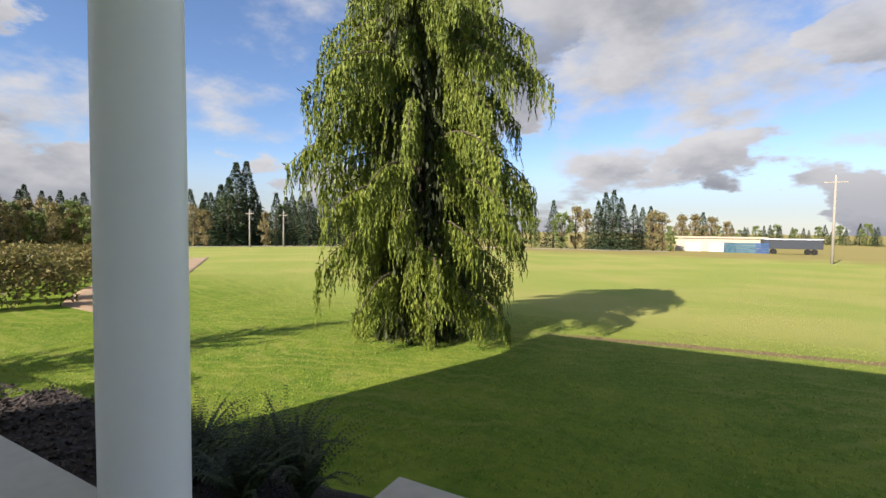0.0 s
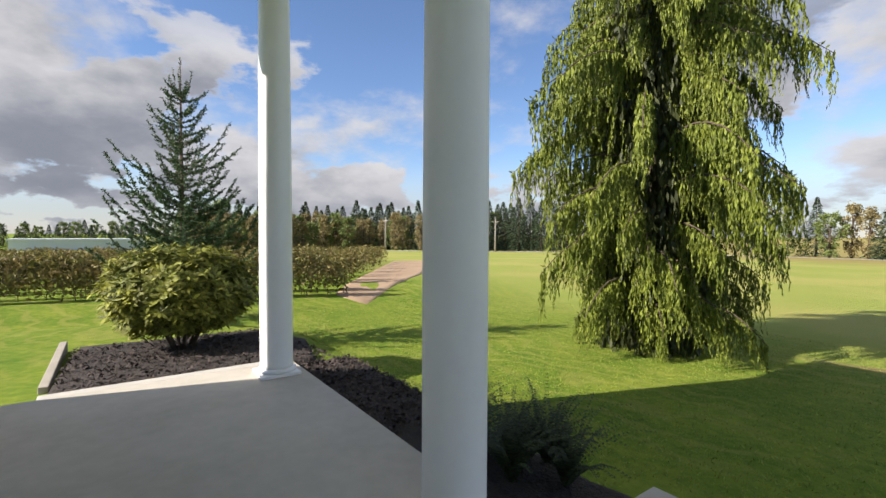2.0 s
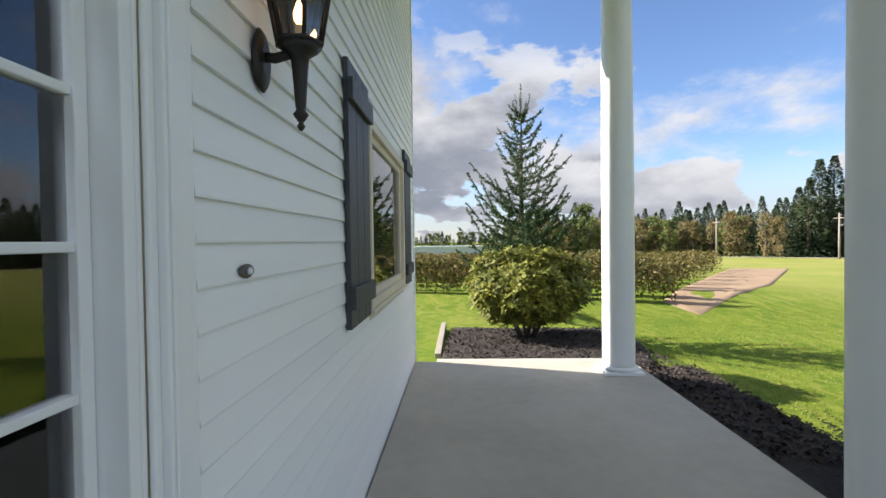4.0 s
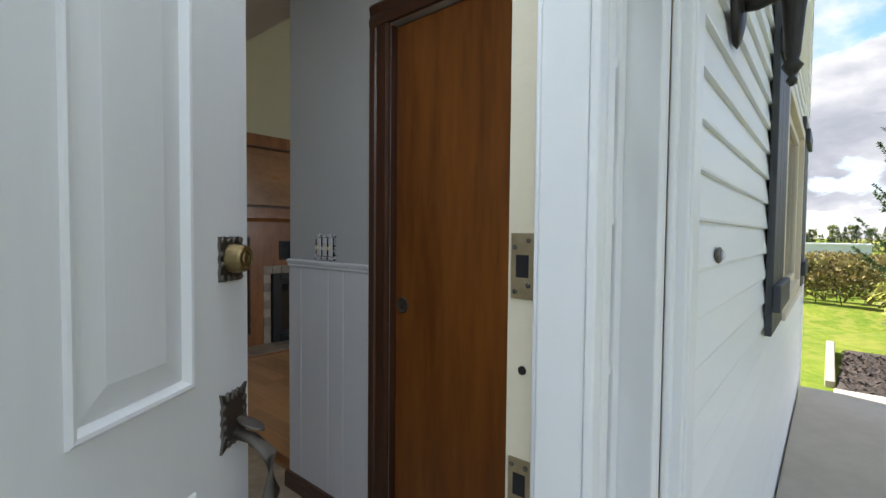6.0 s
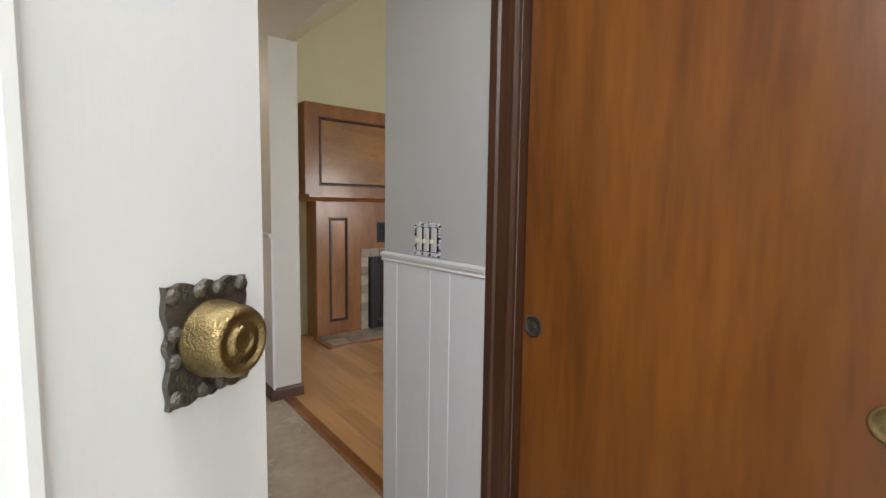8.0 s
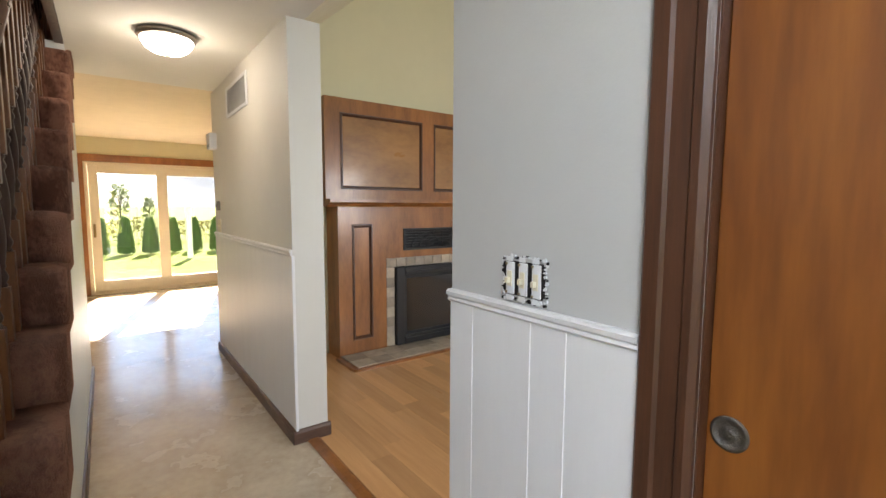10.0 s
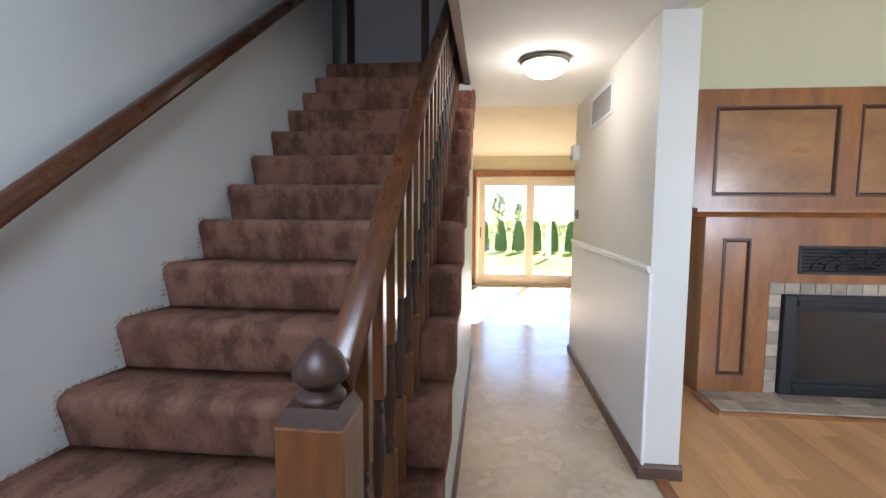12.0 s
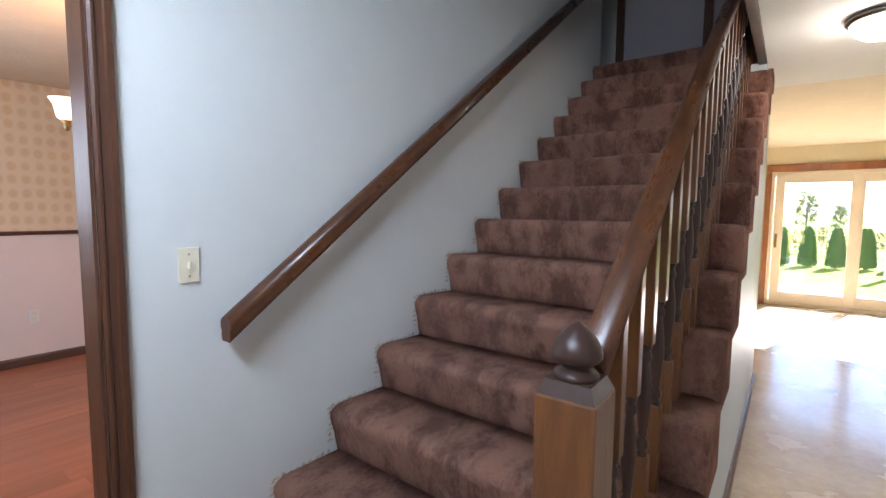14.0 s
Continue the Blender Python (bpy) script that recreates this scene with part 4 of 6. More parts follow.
# short grass blades over the lawn in front of the porch
rng = np.random.default_rng(7)
N = 90000
gx, gy = rng.uniform(-6.5, 14.0, N), -3.3 - 11.5 * rng.random(N) ** 1.5
gz = np.array([land(a, b) for a, b in zip(gx, gy)])
keep = ~((gx > 0.6) & (gx < 8.5) & (gy > -3.5)) & ~((gx > -0.75) & (gx < 2.15) & (gy > -4.9))
gx, gy, gz = gx[keep], gy[keep], gz[keep]
N = len(gx)
ga, gh, gw = rng.uniform(0, 6.283, N), rng.uniform(0.012, 0.036, N), rng.uniform(0.004, 0.010, N)
lx, ly = rng.normal(0, 0.022, N), rng.normal(0, 0.022, N)
co = np.empty((N, 3, 3))
co[:, 0] = np.stack([gx - gw * np.cos(ga), gy - gw * np.sin(ga), gz - 0.004], 1)
co[:, 1] = np.stack([gx + gw * np.cos(ga), gy + gw * np.sin(ga), gz - 0.004], 1)
co[:, 2] = np.stack([gx + lx, gy + ly, gz + gh], 1)
me = bpy.data.meshes.new("grass_blades")
me.from_pydata(co.reshape(-1, 3).tolist(), [], np.arange(3 * N).reshape(-1, 3).tolist())
me.materials.append(LAWN_BLADE)
tagged(new("grass_blades", me), "short mown grass blades of the front lawn", "grass", kind="stuff")


# ---- plants ----
def leaf_quad(bm, c, d, n, l, w):
    """A pointed leaf of length l along d, face towards n."""
    s = d.cross(n)
    if s.length < 1e-5:
        s = Vector((1, 0, 0))
    s.normalize()
    a = [bm.verts.new(c), bm.verts.new(c + d * l * 0.5 + s * w), bm.verts.new(c + d * l), bm.verts.new(c + d * l * 0.5 - s * w)]
    bm.faces.new(a)


def rand_dir(r):
    while True:
        v = Vector((r.uniform(-1, 1), r.uniform(-1, 1), r.uniform(-1, 1)))
        if 0.05 < v.length < 1:
            return v.normalized()


def weeping_cedar(x, y):
    """Tall weeping conifer: arching limbs, each hung with a curtain of long ropes of scale leaves."""
    z0 = land(x, y)
    ob = thing("weeping_cedar", (x, y, z0), "tall weeping cedar with long hanging yellow-green sprays", "tree")
    r = random.Random(11)
    H = 9.6
    bm = bmesh.new()
    tube(bm, [(x + 0.06 * math.sin(k), y + 0.05 * math.cos(k * 1.3), z0 - 0.1 + H * k / 8) for k in range(9)], [0.30 * (1 - 0.9 * k / 8) for k in range(9)], 10)
    part("trunk", bm, BRANCH, ob)
    limbs, leaves = bmesh.new(), bmesh.new()
    count = 135
    for k in range(count):
        h = 0.5 + (H - 1.0) * (k / count) ** 0.98
        a = k * 2.399 + r.uniform(-0.35, 0.35)
        if h < 7.2:
            reach = (2.2 + 0.75 * ease(h, 0.6, 3.2)) * r.uniform(0.5, 1.04)
            if k % 9 == 4 and h > 2.5:
                reach *= 1.18
        else:
            reach = 2.6 * (1 - (h - 7.2) / 3.2) * r.uniform(0.7, 1.1)
        reach = max(reach, 0.4)
        d = Vector((math.cos(a), math.sin(a), 0))
        across = Vector((-d.y, d.x, 0))
        lift = r.uniform(0.25, 0.6)
        bend = r.uniform(-0.35, 0.35)
        pts = []
        for i in range(9):
            s = i / 8
            pts.append(Vector((x, y, z0 + h)) + d * reach * s + across * bend * s * s + Vector((0, 0, lift * math.sin(s * 2.5) - 0.26 * reach * s ** 3)))
        tube(limbs, pts, [0.04 * (1 - 0.85 * i / 8) for i in range(9)], 5)
        # tassels: two or three ropes close together, with gaps between the groups
        n_t = int(14 * reach) + 5
        for j in range(n_t):
            s = 0.16 + 0.84 * (j + r.uniform(0, 0.75)) / n_t
            f = min(s, 0.999) * 8
            i = int(f)
            root = pts[i].lerp(pts[i + 1], f - i)
            long = r.uniform(0.45, 1.25) * (1.1 - 0.35 * abs(s - 0.55))
            for q in range(r.choice((2, 3, 3, 4))):
                p = root + across * r.uniform(-0.15, 0.15) * (1.2 - 0.6 * s) + d * r.uniform(-0.05, 0.05)
                ln = min(long * r.uniform(0.55, 1.1), p.z - z0 + 0.02)
                if ln < 0.12:
                    continue
                sway = (d * r.uniform(0.0, 0.14) + across * r.uniform(-0.09, 0.09) + Vector((0, 0, -1))).normalized()
                n = int(ln / 0.036)
                wav = r.uniform(0, 6)
                for w in range(n):
                    u = w / n
                    c = p + sway * ln * u + d * 0.025 * math.sin(w * 0.45 + wav) + across * 0.02 * math.sin(w * 0.7 + wav)
                    side = rand_dir(r)
                    side = Vector((side.x * 0.26, side.y * 0.26, -1)).normalized()
                    taper = 1 - 0.55 * u
                    leaf_quad(leaves, c, side, rand_dir(r), r.uniform(0.09, 0.15) * taper ** 0.5, r.uniform(0.014, 0.026) * taper)
        # a short fringe of upright tufts along the top of the limb
        for j in range(int(10 * reach)):
            f = r.uniform(0.3, 1.0) * 7.99
            i = int(f)
            leaf_quad(leaves, pts[i].lerp(pts[i + 1], f - i), (d + rand_dir(r) * 0.8).normalized(), rand_dir(r), r.uniform(0.08, 0.16), 0.02)
    # thin growth near the trunk, coloured dark for the shade between the sprays
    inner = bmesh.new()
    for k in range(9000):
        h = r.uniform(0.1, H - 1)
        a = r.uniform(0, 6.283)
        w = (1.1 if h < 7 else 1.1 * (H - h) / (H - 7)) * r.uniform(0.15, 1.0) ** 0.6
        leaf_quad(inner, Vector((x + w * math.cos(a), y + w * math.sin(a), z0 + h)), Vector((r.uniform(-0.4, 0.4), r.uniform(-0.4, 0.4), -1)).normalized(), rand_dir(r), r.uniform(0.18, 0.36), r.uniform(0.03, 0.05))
    tagged(part("branchwork", limbs, BRANCH, ob), kind="stuff")
    tagged(part("inner_growth", inner, CEDAR_SHADE, ob), kind="stuff")
    part("crown", leaves, CEDAR_LEAF, ob)


weeping_cedar(5.25, -10.35)


def young_spruce(x, y, H):
    z0 = land(x, y)
    ob = thing("young_spruce", (x, y, z0), "open young spruce with upturned branch tips", "tree")
    r = random.Random(5)
    bm = bmesh.new()
    tube(bm, [(x, y, z0 - 0.1), (x + 0.02, y, z0 + H * 0.5), (x, y, z0 + H)], [0.07, 0.04, 0.006], 8)
    part("trunk", bm, BRANCH, ob)
    limbs, leaves = bmesh.new(), bmesh.new()

    def needles(pts, dens, l):
        for A, B in zip(pts, pts[1:]):
            n = max(2, int((B - A).length * dens))
            for k in range(n):
                c = A.lerp(B, k / n)
                d = ((B - A).normalized() * 0.6 + rand_dir(r)).normalized()
                leaf_quad(leaves, c, d, rand_dir(r), l * r.uniform(0.8, 1.3), 0.011)

    levels = 19
    for k in range(levels):
        f = k / levels
        h = 0.5 + (H - 0.8) * f ** 0.9
        m = 7 if f < 0.4 else 5
        for j in range(m):
            a = 2 * math.pi * j / m + k * 0.7 + r.uniform(-0.4, 0.4)
            h = 0.5 + (H - 1.0) * min(1.0, max(0.0, f + r.uniform(-0.02, 0.02))) ** 0.9
            reach = (1.32 * (1 - f) ** 0.7 + 0.14) * r.uniform(0.45, 1.22)
            curl = r.uniform(0.25, 0.85)
            d = Vector((math.cos(a), math.sin(a), 0))
            base = Vector((x, y, z0 + h))
            pts = [base + d * reach * s + Vector((0, 0, reach * (0.16 * s + curl * s ** 2.4))) for s in (0, 0.25, 0.5, 0.75, 1.0)]
            tube(limbs, pts, [0.014, 0.011, 0.008, 0.006, 0.003], 4)
            needles(pts, 230 if f < 0.45 else 110, 0.05)
            for s in (0.3, 0.45, 0.6, 0.72, 0.85):
                for sg in (-1, 1):
                    i = min(int(s * 4), 3)
                    c = pts[i].lerp(pts[i + 1], s * 4 - i)
                    t = (d * 0.7 + Vector((-d.y, d.x, 0)) * sg * 0.8 + Vector((0, 0, 0.25))).normalized()
                    tw = [c, c + t * reach * 0.28 * (1.2 - s)]
                    tube(limbs, tw, [0.005, 0.002], 3)
                    needles(tw, 170 if f < 0.45 else 120, 0.045)
    for a, l in ((0.6, 0.55), (2.9, 0.42), (4.6, 0.5)):
        d = Vector((math.cos(a), math.sin(a), 0))
        tip = [Vector((x, y, z0 + H - 0.75)), Vector((x, y, z0 + H - 0.62)) + d * 0.14, Vector((x, y, z0 + H - 0.75 + l)) + d * 0.2]
        tube(limbs, tip, [0.008, 0.006, 0.003], 4)
        needles(tip, 90, 0.04)
    top = [Vector((x, y, z0 + H - 0.75)), Vector((x, y, z0 + H + 0.02))]
    needles(top, 60, 0.04)
    tagged(part("branchwork", limbs, BRANCH, ob), kind="stuff")
    part("needles", leaves, SPRUCE_LEAF, ob)


young_spruce(10.3, -2.0, 5.3)


def bush(name, x, y, rx, ry, H, material, label, count, leaf, seed, stems=9):
    z0 = land(x, y) + 0.05
    ob = thing(name, (x, y, z0), label, "bush")
    r = random.Random(seed)
    bm = bmesh.new()
    for k in range(stems):
        a = 2 * math.pi * k / stems + r.uniform(-0.3, 0.3)
        e = Vector((x + rx * 0.6 * math.cos(a), y + ry * 0.6 * math.sin(a), z0 + H * r.uniform(0.5, 0.8)))
        tube(bm, [(x + 0.08 * math.cos(a), y + 0.08 * math.sin(a), z0 - 0.1), (x + 0.3 * rx * math.cos(a), y + 0.3 * ry * math.sin(a), z0 + H * 0.3), e], [0.022, 0.015, 0.006], 6)
    tagged(part("stems", bm, BRANCH, ob), kind="stuff")
    # whorls of long leaves at the twig ends, thickest on the outside
    bm = bmesh.new()
    twigs = bmesh.new()
    for k in range(count):
        d = rand_dir(r)
        lump = 0.86 + 0.16 * noise.noise(d * 2.3 + Vector((seed, 0, 0))) + 0.10 * noise.noise(d * 5.5)
        rr = lump * r.uniform(0.55, 1.0) ** 0.5
        zz = 0.54 + 0.48 * d.z * rr
        narrow = 1.0 if zz > 0.26 else 0.82 + 0.69 * zz
        c = Vector((x + rx * d.x * rr * narrow, y + ry * d.y * rr * narrow, z0 + H * max(zz, 0.13)))
        up = Vector((d.x * 0.7, d.y * 0.7, 0.75 + 0.3 * d.z)).normalized()
        if k % 4 == 0:
            tube(twigs, [c - up * r.uniform(0.12, 0.3) - Vector((d.x, d.y, 0)) * 0.1, c], [0.005, 0.003], 3)
        a0 = r.uniform(0, 6.283)
        n = r.choice((6, 7, 8, 9))
        s1 = up.cross(Vector((0.3, 0.5, 0.2))).normalized()
        s2 = up.cross(s1)
        for j in range(n):
            a = a0 + 6.283 * j / n + r.uniform(-0.25, 0.25)
            out = (s1 * math.cos(a) + s2 * math.sin(a) + up * r.uniform(-0.25, 0.65)).normalized()
            leaf_quad(bm, c, out, (up + rand_dir(r) * 0.45).normalized(), leaf * r.uniform(0.7, 1.25), leaf * r.uniform(0.14, 0.2))
    tagged(part("twigs", twigs, BRANCH, ob), kind="stuff")
    part("leaves", bm, material, ob)


bush("rhododendron", 7.45, -1.68, 1.02, 1.16, 1.56, BUSH_LEAF, "rounded yellow-green rhododendron in dark mulch", 1900, 0.125, 21)


def fern(x, y, seed):
    z0 = land(x, y) + 0.05
    ob = thing("fern_clump", (x, y, z0), "dark clump of arching fern fronds beside the porch", "fern", "ferns by the porch")
    r = random.Random(seed)
    bm = bmesh.new()
    for k in range(64):
        a = r.uniform(0, 2 * math.pi)
        d = Vector((math.cos(a), math.sin(a), 0))
        L = r.uniform(0.40, 0.74)
        lean = r.uniform(0.15, 1.0)
        pts = [Vector((x, y, z0)) + d * L * lean * s ** 1.3 + Vector((0, 0, L * (1.05 * s - 0.5 * lean * s ** 3))) for s in (0, 0.2, 0.4, 0.6, 0.8, 1.0)]
        for i in range(5):
            for q in range(5):
                c = pts[i].lerp(pts[i + 1], q / 5)
                t = (i + q / 5) / 5
                w = 0.042 * math.sin(min(1, t * 1.15 + 0.12) * 3.0) + 0.008
                for sg in (-1, 1):
                    leaf_quad(bm, c, (Vector((-d.y, d.x, 0)) * sg + d * 0.4).normalized(), Vector((0, 0, 1)) + d * 0.3, w, 0.008)
    tagged(part("fronds", bm, FERN_LEAF, ob), kind="stuff")


fern(1.95, -2.98, 1)
fern(2.45, -3.0, 2)
fern(1.72, -3.25, 4)
fern(2.2, -3.2, 6)
fern(2.72, -3.18, 7)
fern(2.0, -3.38, 8)


def berry_row(x0, y0, x1, y1, seed, dens=1.0):
    """One row of berry bushes, kept together as it grows."""
    ob = thing("berry_hedge", ((x0 + x1) / 2, (y0 + y1) / 2, land((x0 + x1) / 2, (y0 + y1) / 2)), "dense row of berry bushes turning brown-green", "hedge", "berry rows")
    r = random.Random(seed)
    a, b = Vector((x0, y0, 0)), Vector((x1, y1, 0))
    L = (b - a).length
    n = Vector((-(b - a).y, (b - a).x, 0)).normalized()
    bm = bmesh.new()
    canes = bmesh.new()
    for k in range(int(L * 620 * dens)):
        p = a.lerp(b, r.random())
        hump = 1.25 + 0.32 * noise.noise(Vector((p.x * 0.9, p.y * 0.9, seed)))
        t = r.random() ** 0.65
        w = 0.72 * (1 - 0.55 * t ** 3) * (0.75 + 0.25 * min(1, t * 3))
        q = p + n * w * r.choice((-1, 1)) * r.uniform(0.25, 1.0) ** 0.5
        q.z = land(q.x, q.y) + 0.08 + hump * t
        leaf_quad(bm, q, rand_dir(r), rand_dir(r), r.uniform(0.09, 0.19), r.uniform(0.03, 0.055))
    for k in range(int(L * 3)):
        p = a.lerp(b, r.random()) + n * r.uniform(-0.4, 0.4)
        p.z = land(p.x, p.y) - 0.05
        tube(canes, [p, p + Vector((r.uniform(-0.25, 0.25), r.uniform(-0.25, 0.25), 1.1))], [0.012, 0.005], 4)
    tagged(part("canes", canes, BRANCH, ob), kind="stuff")
    part("leaves", bm, HEDGE_LEAF, ob)


for k in range(9):
    off = 2.6 * k
    berry_row(15.5 + off * 0.98, -7.8 - off * 0.62, 21.5 + off * 0.98, 16 - off * 0.1, 40 + k, 1.0 if k < 2 else 0.45)


def far_tree_proto(name, kind, seed):
    """A distant tree, about ten metres tall, of many small leaf clumps."""
    r = random.Random(seed)
    label, material = {"conifer": ("dark green conifer at the field edge", CONIFER_LEAF), "autumn": ("bare brown-leaved autumn tree at the field edge", AUTUMN_LEAF),
                       "green": ("rounded green broadleaf tree at the field edge", GREEN_LEAF)}[kind]
    ob = thing(name, (0, 0, 0), label, "tree", "distant trees")
    bm = bmesh.new()
    tube(bm, [(0, 0, -0.5), (0.1, 0, 4), (0, 0.1, 8.5)], [0.22, 0.15, 0.03], 6)
    part("trunk", bm, BRANCH, ob, local=True)
    bm = bmesh.new()
    if kind == "conifer":
        for k in range(2600):
            t = r.random() ** 1.15
            h = 0.8 + 9.2 * t
            a = r.uniform(0, 6.283)
            tier = 0.87 + 0.13 * math.sin(h * 5.2)
            reach = 3.0 * (1 - t) * tier * r.uniform(0.35, 1.0) + 0.02
            d = Vector((math.cos(a), math.sin(a), -0.35)).normalized()
            leaf_quad(bm, Vector((0, 0, h)) + d * reach * 1.15, d, Vector((0, 0, 1)) + rand_dir(r) * 0.6, r.uniform(0.3, 0.75) * (1.1 - 0.6 * t), r.uniform(0.06, 0.14))
    else:
        clumps = []
        wide = 2.9 if kind == "green" else 1.9
        for k in range(34):
            d = rand_dir(r)
            clumps.append((Vector((d.x * wide * r.uniform(0.3, 1), d.y * wide * r.uniform(0.3, 1), 5.0 + 4.3 * d.z)), r.uniform(0.5, 1.1)))
        for k in range(2400 if kind == "green" else 1900):
            c, s = clumps[k % 34]
            leaf_quad(bm, c + rand_dir(r) * s * r.uniform(0.3, 1), rand_dir(r), rand_dir(r), r.uniform(0.25, 0.55), r.uniform(0.08, 0.18))
        lim = bmesh.new()
        for c, s in clumps[:14]:
            tube(lim, [(0, 0, 2.5 + c.z * 0.2), (c.x * 0.5, c.y * 0.5, c.z * 0.75), tuple(c)], [0.09, 0.06, 0.02], 4)
        tagged(part("branchwork", lim, BRANCH, ob, local=True), kind="stuff")
    part("crown", bm, material, ob, local=True)
    return ob


PROTOS = {}
for kind in ("conifer", "autumn", "green"):
    for v in range(2):
        PROTOS[kind, v] = far_tree_proto({"conifer": "conifer_tree", "autumn": "autumn_tree", "green": "broadleaf_tree"}[kind], kind, 60 + v + len(kind))


def bearing(yaw, dist):
    a = radians(yaw)
    return -dist * math.sin(a), -1.2 + dist * math.cos(a)


placed = set()


def plant(kind, yaw, dist, height, r):
    x, y = bearing(yaw, dist)
    v = r.randrange(2)
    s = height / 10.0
    m = Matrix.LocRotScale((x, y, land(x, y)), Euler((0, 0, r.uniform(0, 6.28))), (s * r.uniform(0.9, 1.15), s * r.uniform(0.9, 1.15), s))
    src = PROTOS[kind, v]
    if (kind, v) not in placed:
        placed.add((kind, v))
        src.matrix_world = m
        return
    ob = copy_thing(src, pose(0, 0, 0))
    ob.matrix_basis = m


r = random.Random(9)
# tall dark conifers and the woods along the far edge of the field
for yaw, d, h in ((-122.6, 100, 11), (-123.8, 104, 9.5), (-124.6, 100, 10.5), (-125.6, 103, 12.5), (-126.4, 98, 13.5), (-127.2, 102, 17.0), (-128.3, 103, 17.5), (-129.1, 101, 12), (-131.5, 100, 11.0), (-132.6, 104, 10.5), (-133.6, 101, 9.5), (-135.2, 100, 11.5), (-136.6, 104, 12.5), (-138, 100, 11)):
    plant("conifer", yaw, d, h, r)
for yaw, d, h in ((-122.9, 95, 8.0), (-124.0, 94, 7.0), (-130.3, 96, 7.0)):
    plant("autumn", yaw, d, h, r)
for k in range(60):
    yaw = -95.5 - 46 * k / 59 + r.uniform(-0.6, 0.6)
    plant("conifer" if r.random() < 0.75 else "green", yaw, 128 + r.uniform(-8, 8), r.uniform(7.5, 13.5), r)
for k in range(52):
    yaw = -96 - 26 * k / 51 + r.uniform(-0.5, 0.5)
    plant("autumn" if k % 3 else "green", yaw, 105 + r.uniform(-6, 6), r.uniform(6.2, 9.0), r)
for k in range(26):
    yaw = -97 - 25 * k / 25 + r.uniform(-0.5, 0.5)
    plant("conifer", yaw, 118 + r.uniform(-6, 6), r.uniform(8.5, 12.0), r)
for k in range(44):
    plant("conifer" if k % 3 else "green", -76 - 20 * k / 43 + r.uniform(-0.3, 0.3), 205 + r.uniform(-10, 10), r.uniform(5.5, 9.5), r)
# trees by the road and the shed
for kind, yaw, d, h in (("green", -163.0, 104, 7.0), ("conifer", -165.2, 108, 11.0), ("green", -166.2, 100, 8.0), ("autumn", -167.8, 103, 9.5), ("autumn", -169.0, 101, 8.8),
                        ("conifer", -170.4, 98, 10.0), ("conifer", -171.2, 100, 11.8), ("conifer", -172.1, 99, 12.2), ("conifer", -172.9, 101, 10.8), ("conifer", -174.3, 110, 10.0),
                        ("conifer", -175.2, 112, 9.5), ("autumn", -176.4, 100, 8.4), ("autumn", -177.3, 101, 8.0), ("green", -178.2, 99, 4.0), ("conifer", -176.0, 130, 11),
                        ("autumn", -179.2, 140, 9.6), ("autumn", -180.5, 142, 9.8), ("autumn", -182, 145, 9.2), ("conifer", -181.2, 150, 10.5), ("autumn", -183.5, 148, 8.0), ("green", -161.5, 106, 7.5), ("green", -159.5, 104, 7)):
    plant(kind, yaw, d, h, r)
for k in range(48):
    plant("green" if k % 3 == 0 else "conifer", -176 - 26 * k / 47 + r.uniform(-0.3, 0.3), 265 + r.uniform(-18, 18), r.uniform(6.0, 9.5), r)


# ---- far sheds, poles, bins ----
def shed(yaw0, yaw1, dist, h, label, roof_h=0.3, wallmat=STUCCO_TAN):
    (xa, ya), (xb, yb) = bearing(yaw0, dist), bearing(yaw1, dist)
    mid = ((xa + xb) / 2, (ya + yb) / 2)
    L = math.hypot(xb - xa, yb - ya)
    turn = math.degrees(math.atan2(yb - ya, xb - xa))
    z = land(*mid) - 0.2
    ob = thing("farm_shed", (*mid, z), label, "shed", turn=turn)
    side = 1 if (Matrix.Rotation(radians(turn), 2) @ Vector((0, 1))).dot(Vector(mid)) > 0 else -1
    part("wall", boxed(-L / 2, 0, 0, L / 2, 9 * side, h), wallmat, ob, local=True)
    part("roof", boxed(-L / 2 - 0.3, -0.3 * side, h + 0.002, L / 2 + 0.3, 9.3 * side, h + roof_h), wallmat, ob, local=True)
    for k in range(2):
        a = -L / 2 + 2 + 4.5 * k if side > 0 else L / 2 - 5 - 4.5 * k
        part("door", boxed(a, -0.08 * side, 0, a + 3, -0.002 * side, h * 0.66), PLASTIC_WHITE, ob, local=True)


shed(-178.6, -187.0, 112, 3.0, "long tan metal farm shed across the field")
shed(-82.0, -92.5, 150, 2.6, "low white farm building beyond the berry rows", 0.5, PLASTIC_WHITE)
for k in range(7):
    x, y = bearing(-183.6 - 0.55 * k, 104)
    z = land(x, y) - 0.1
    ob = thing("crate_stack", (x, y, z), "stack of plastic harvest crates by the shed", "crates", "crate stacks", turn=r.uniform(-10, 10))
    for j in range(4):
        part("crate", boxed(-0.55, -0.5, 0.52 * j, 0.55, 0.5, 0.52 * j + 0.48, bevel=0.03), BIN_BLUE if k > 4 else BIN_TEAL, ob, local=True)
x, y = bearing(-189.0, 106)
ob = thing("farm_trailer", (x, y, land(x, y)), "long dark covered farm trailer parked by the shed", "trailer", turn=8)
part("body", boxed(-4.5, -1.2, 1.0, 4.5, 1.2, 2.7, bevel=0.05), SHUTTER_PAINT, ob, local=True)
part("roof", boxed(-4.55, -1.25, 2.705, 4.55, 1.25, 2.85), PLASTIC_WHITE, ob, local=True)
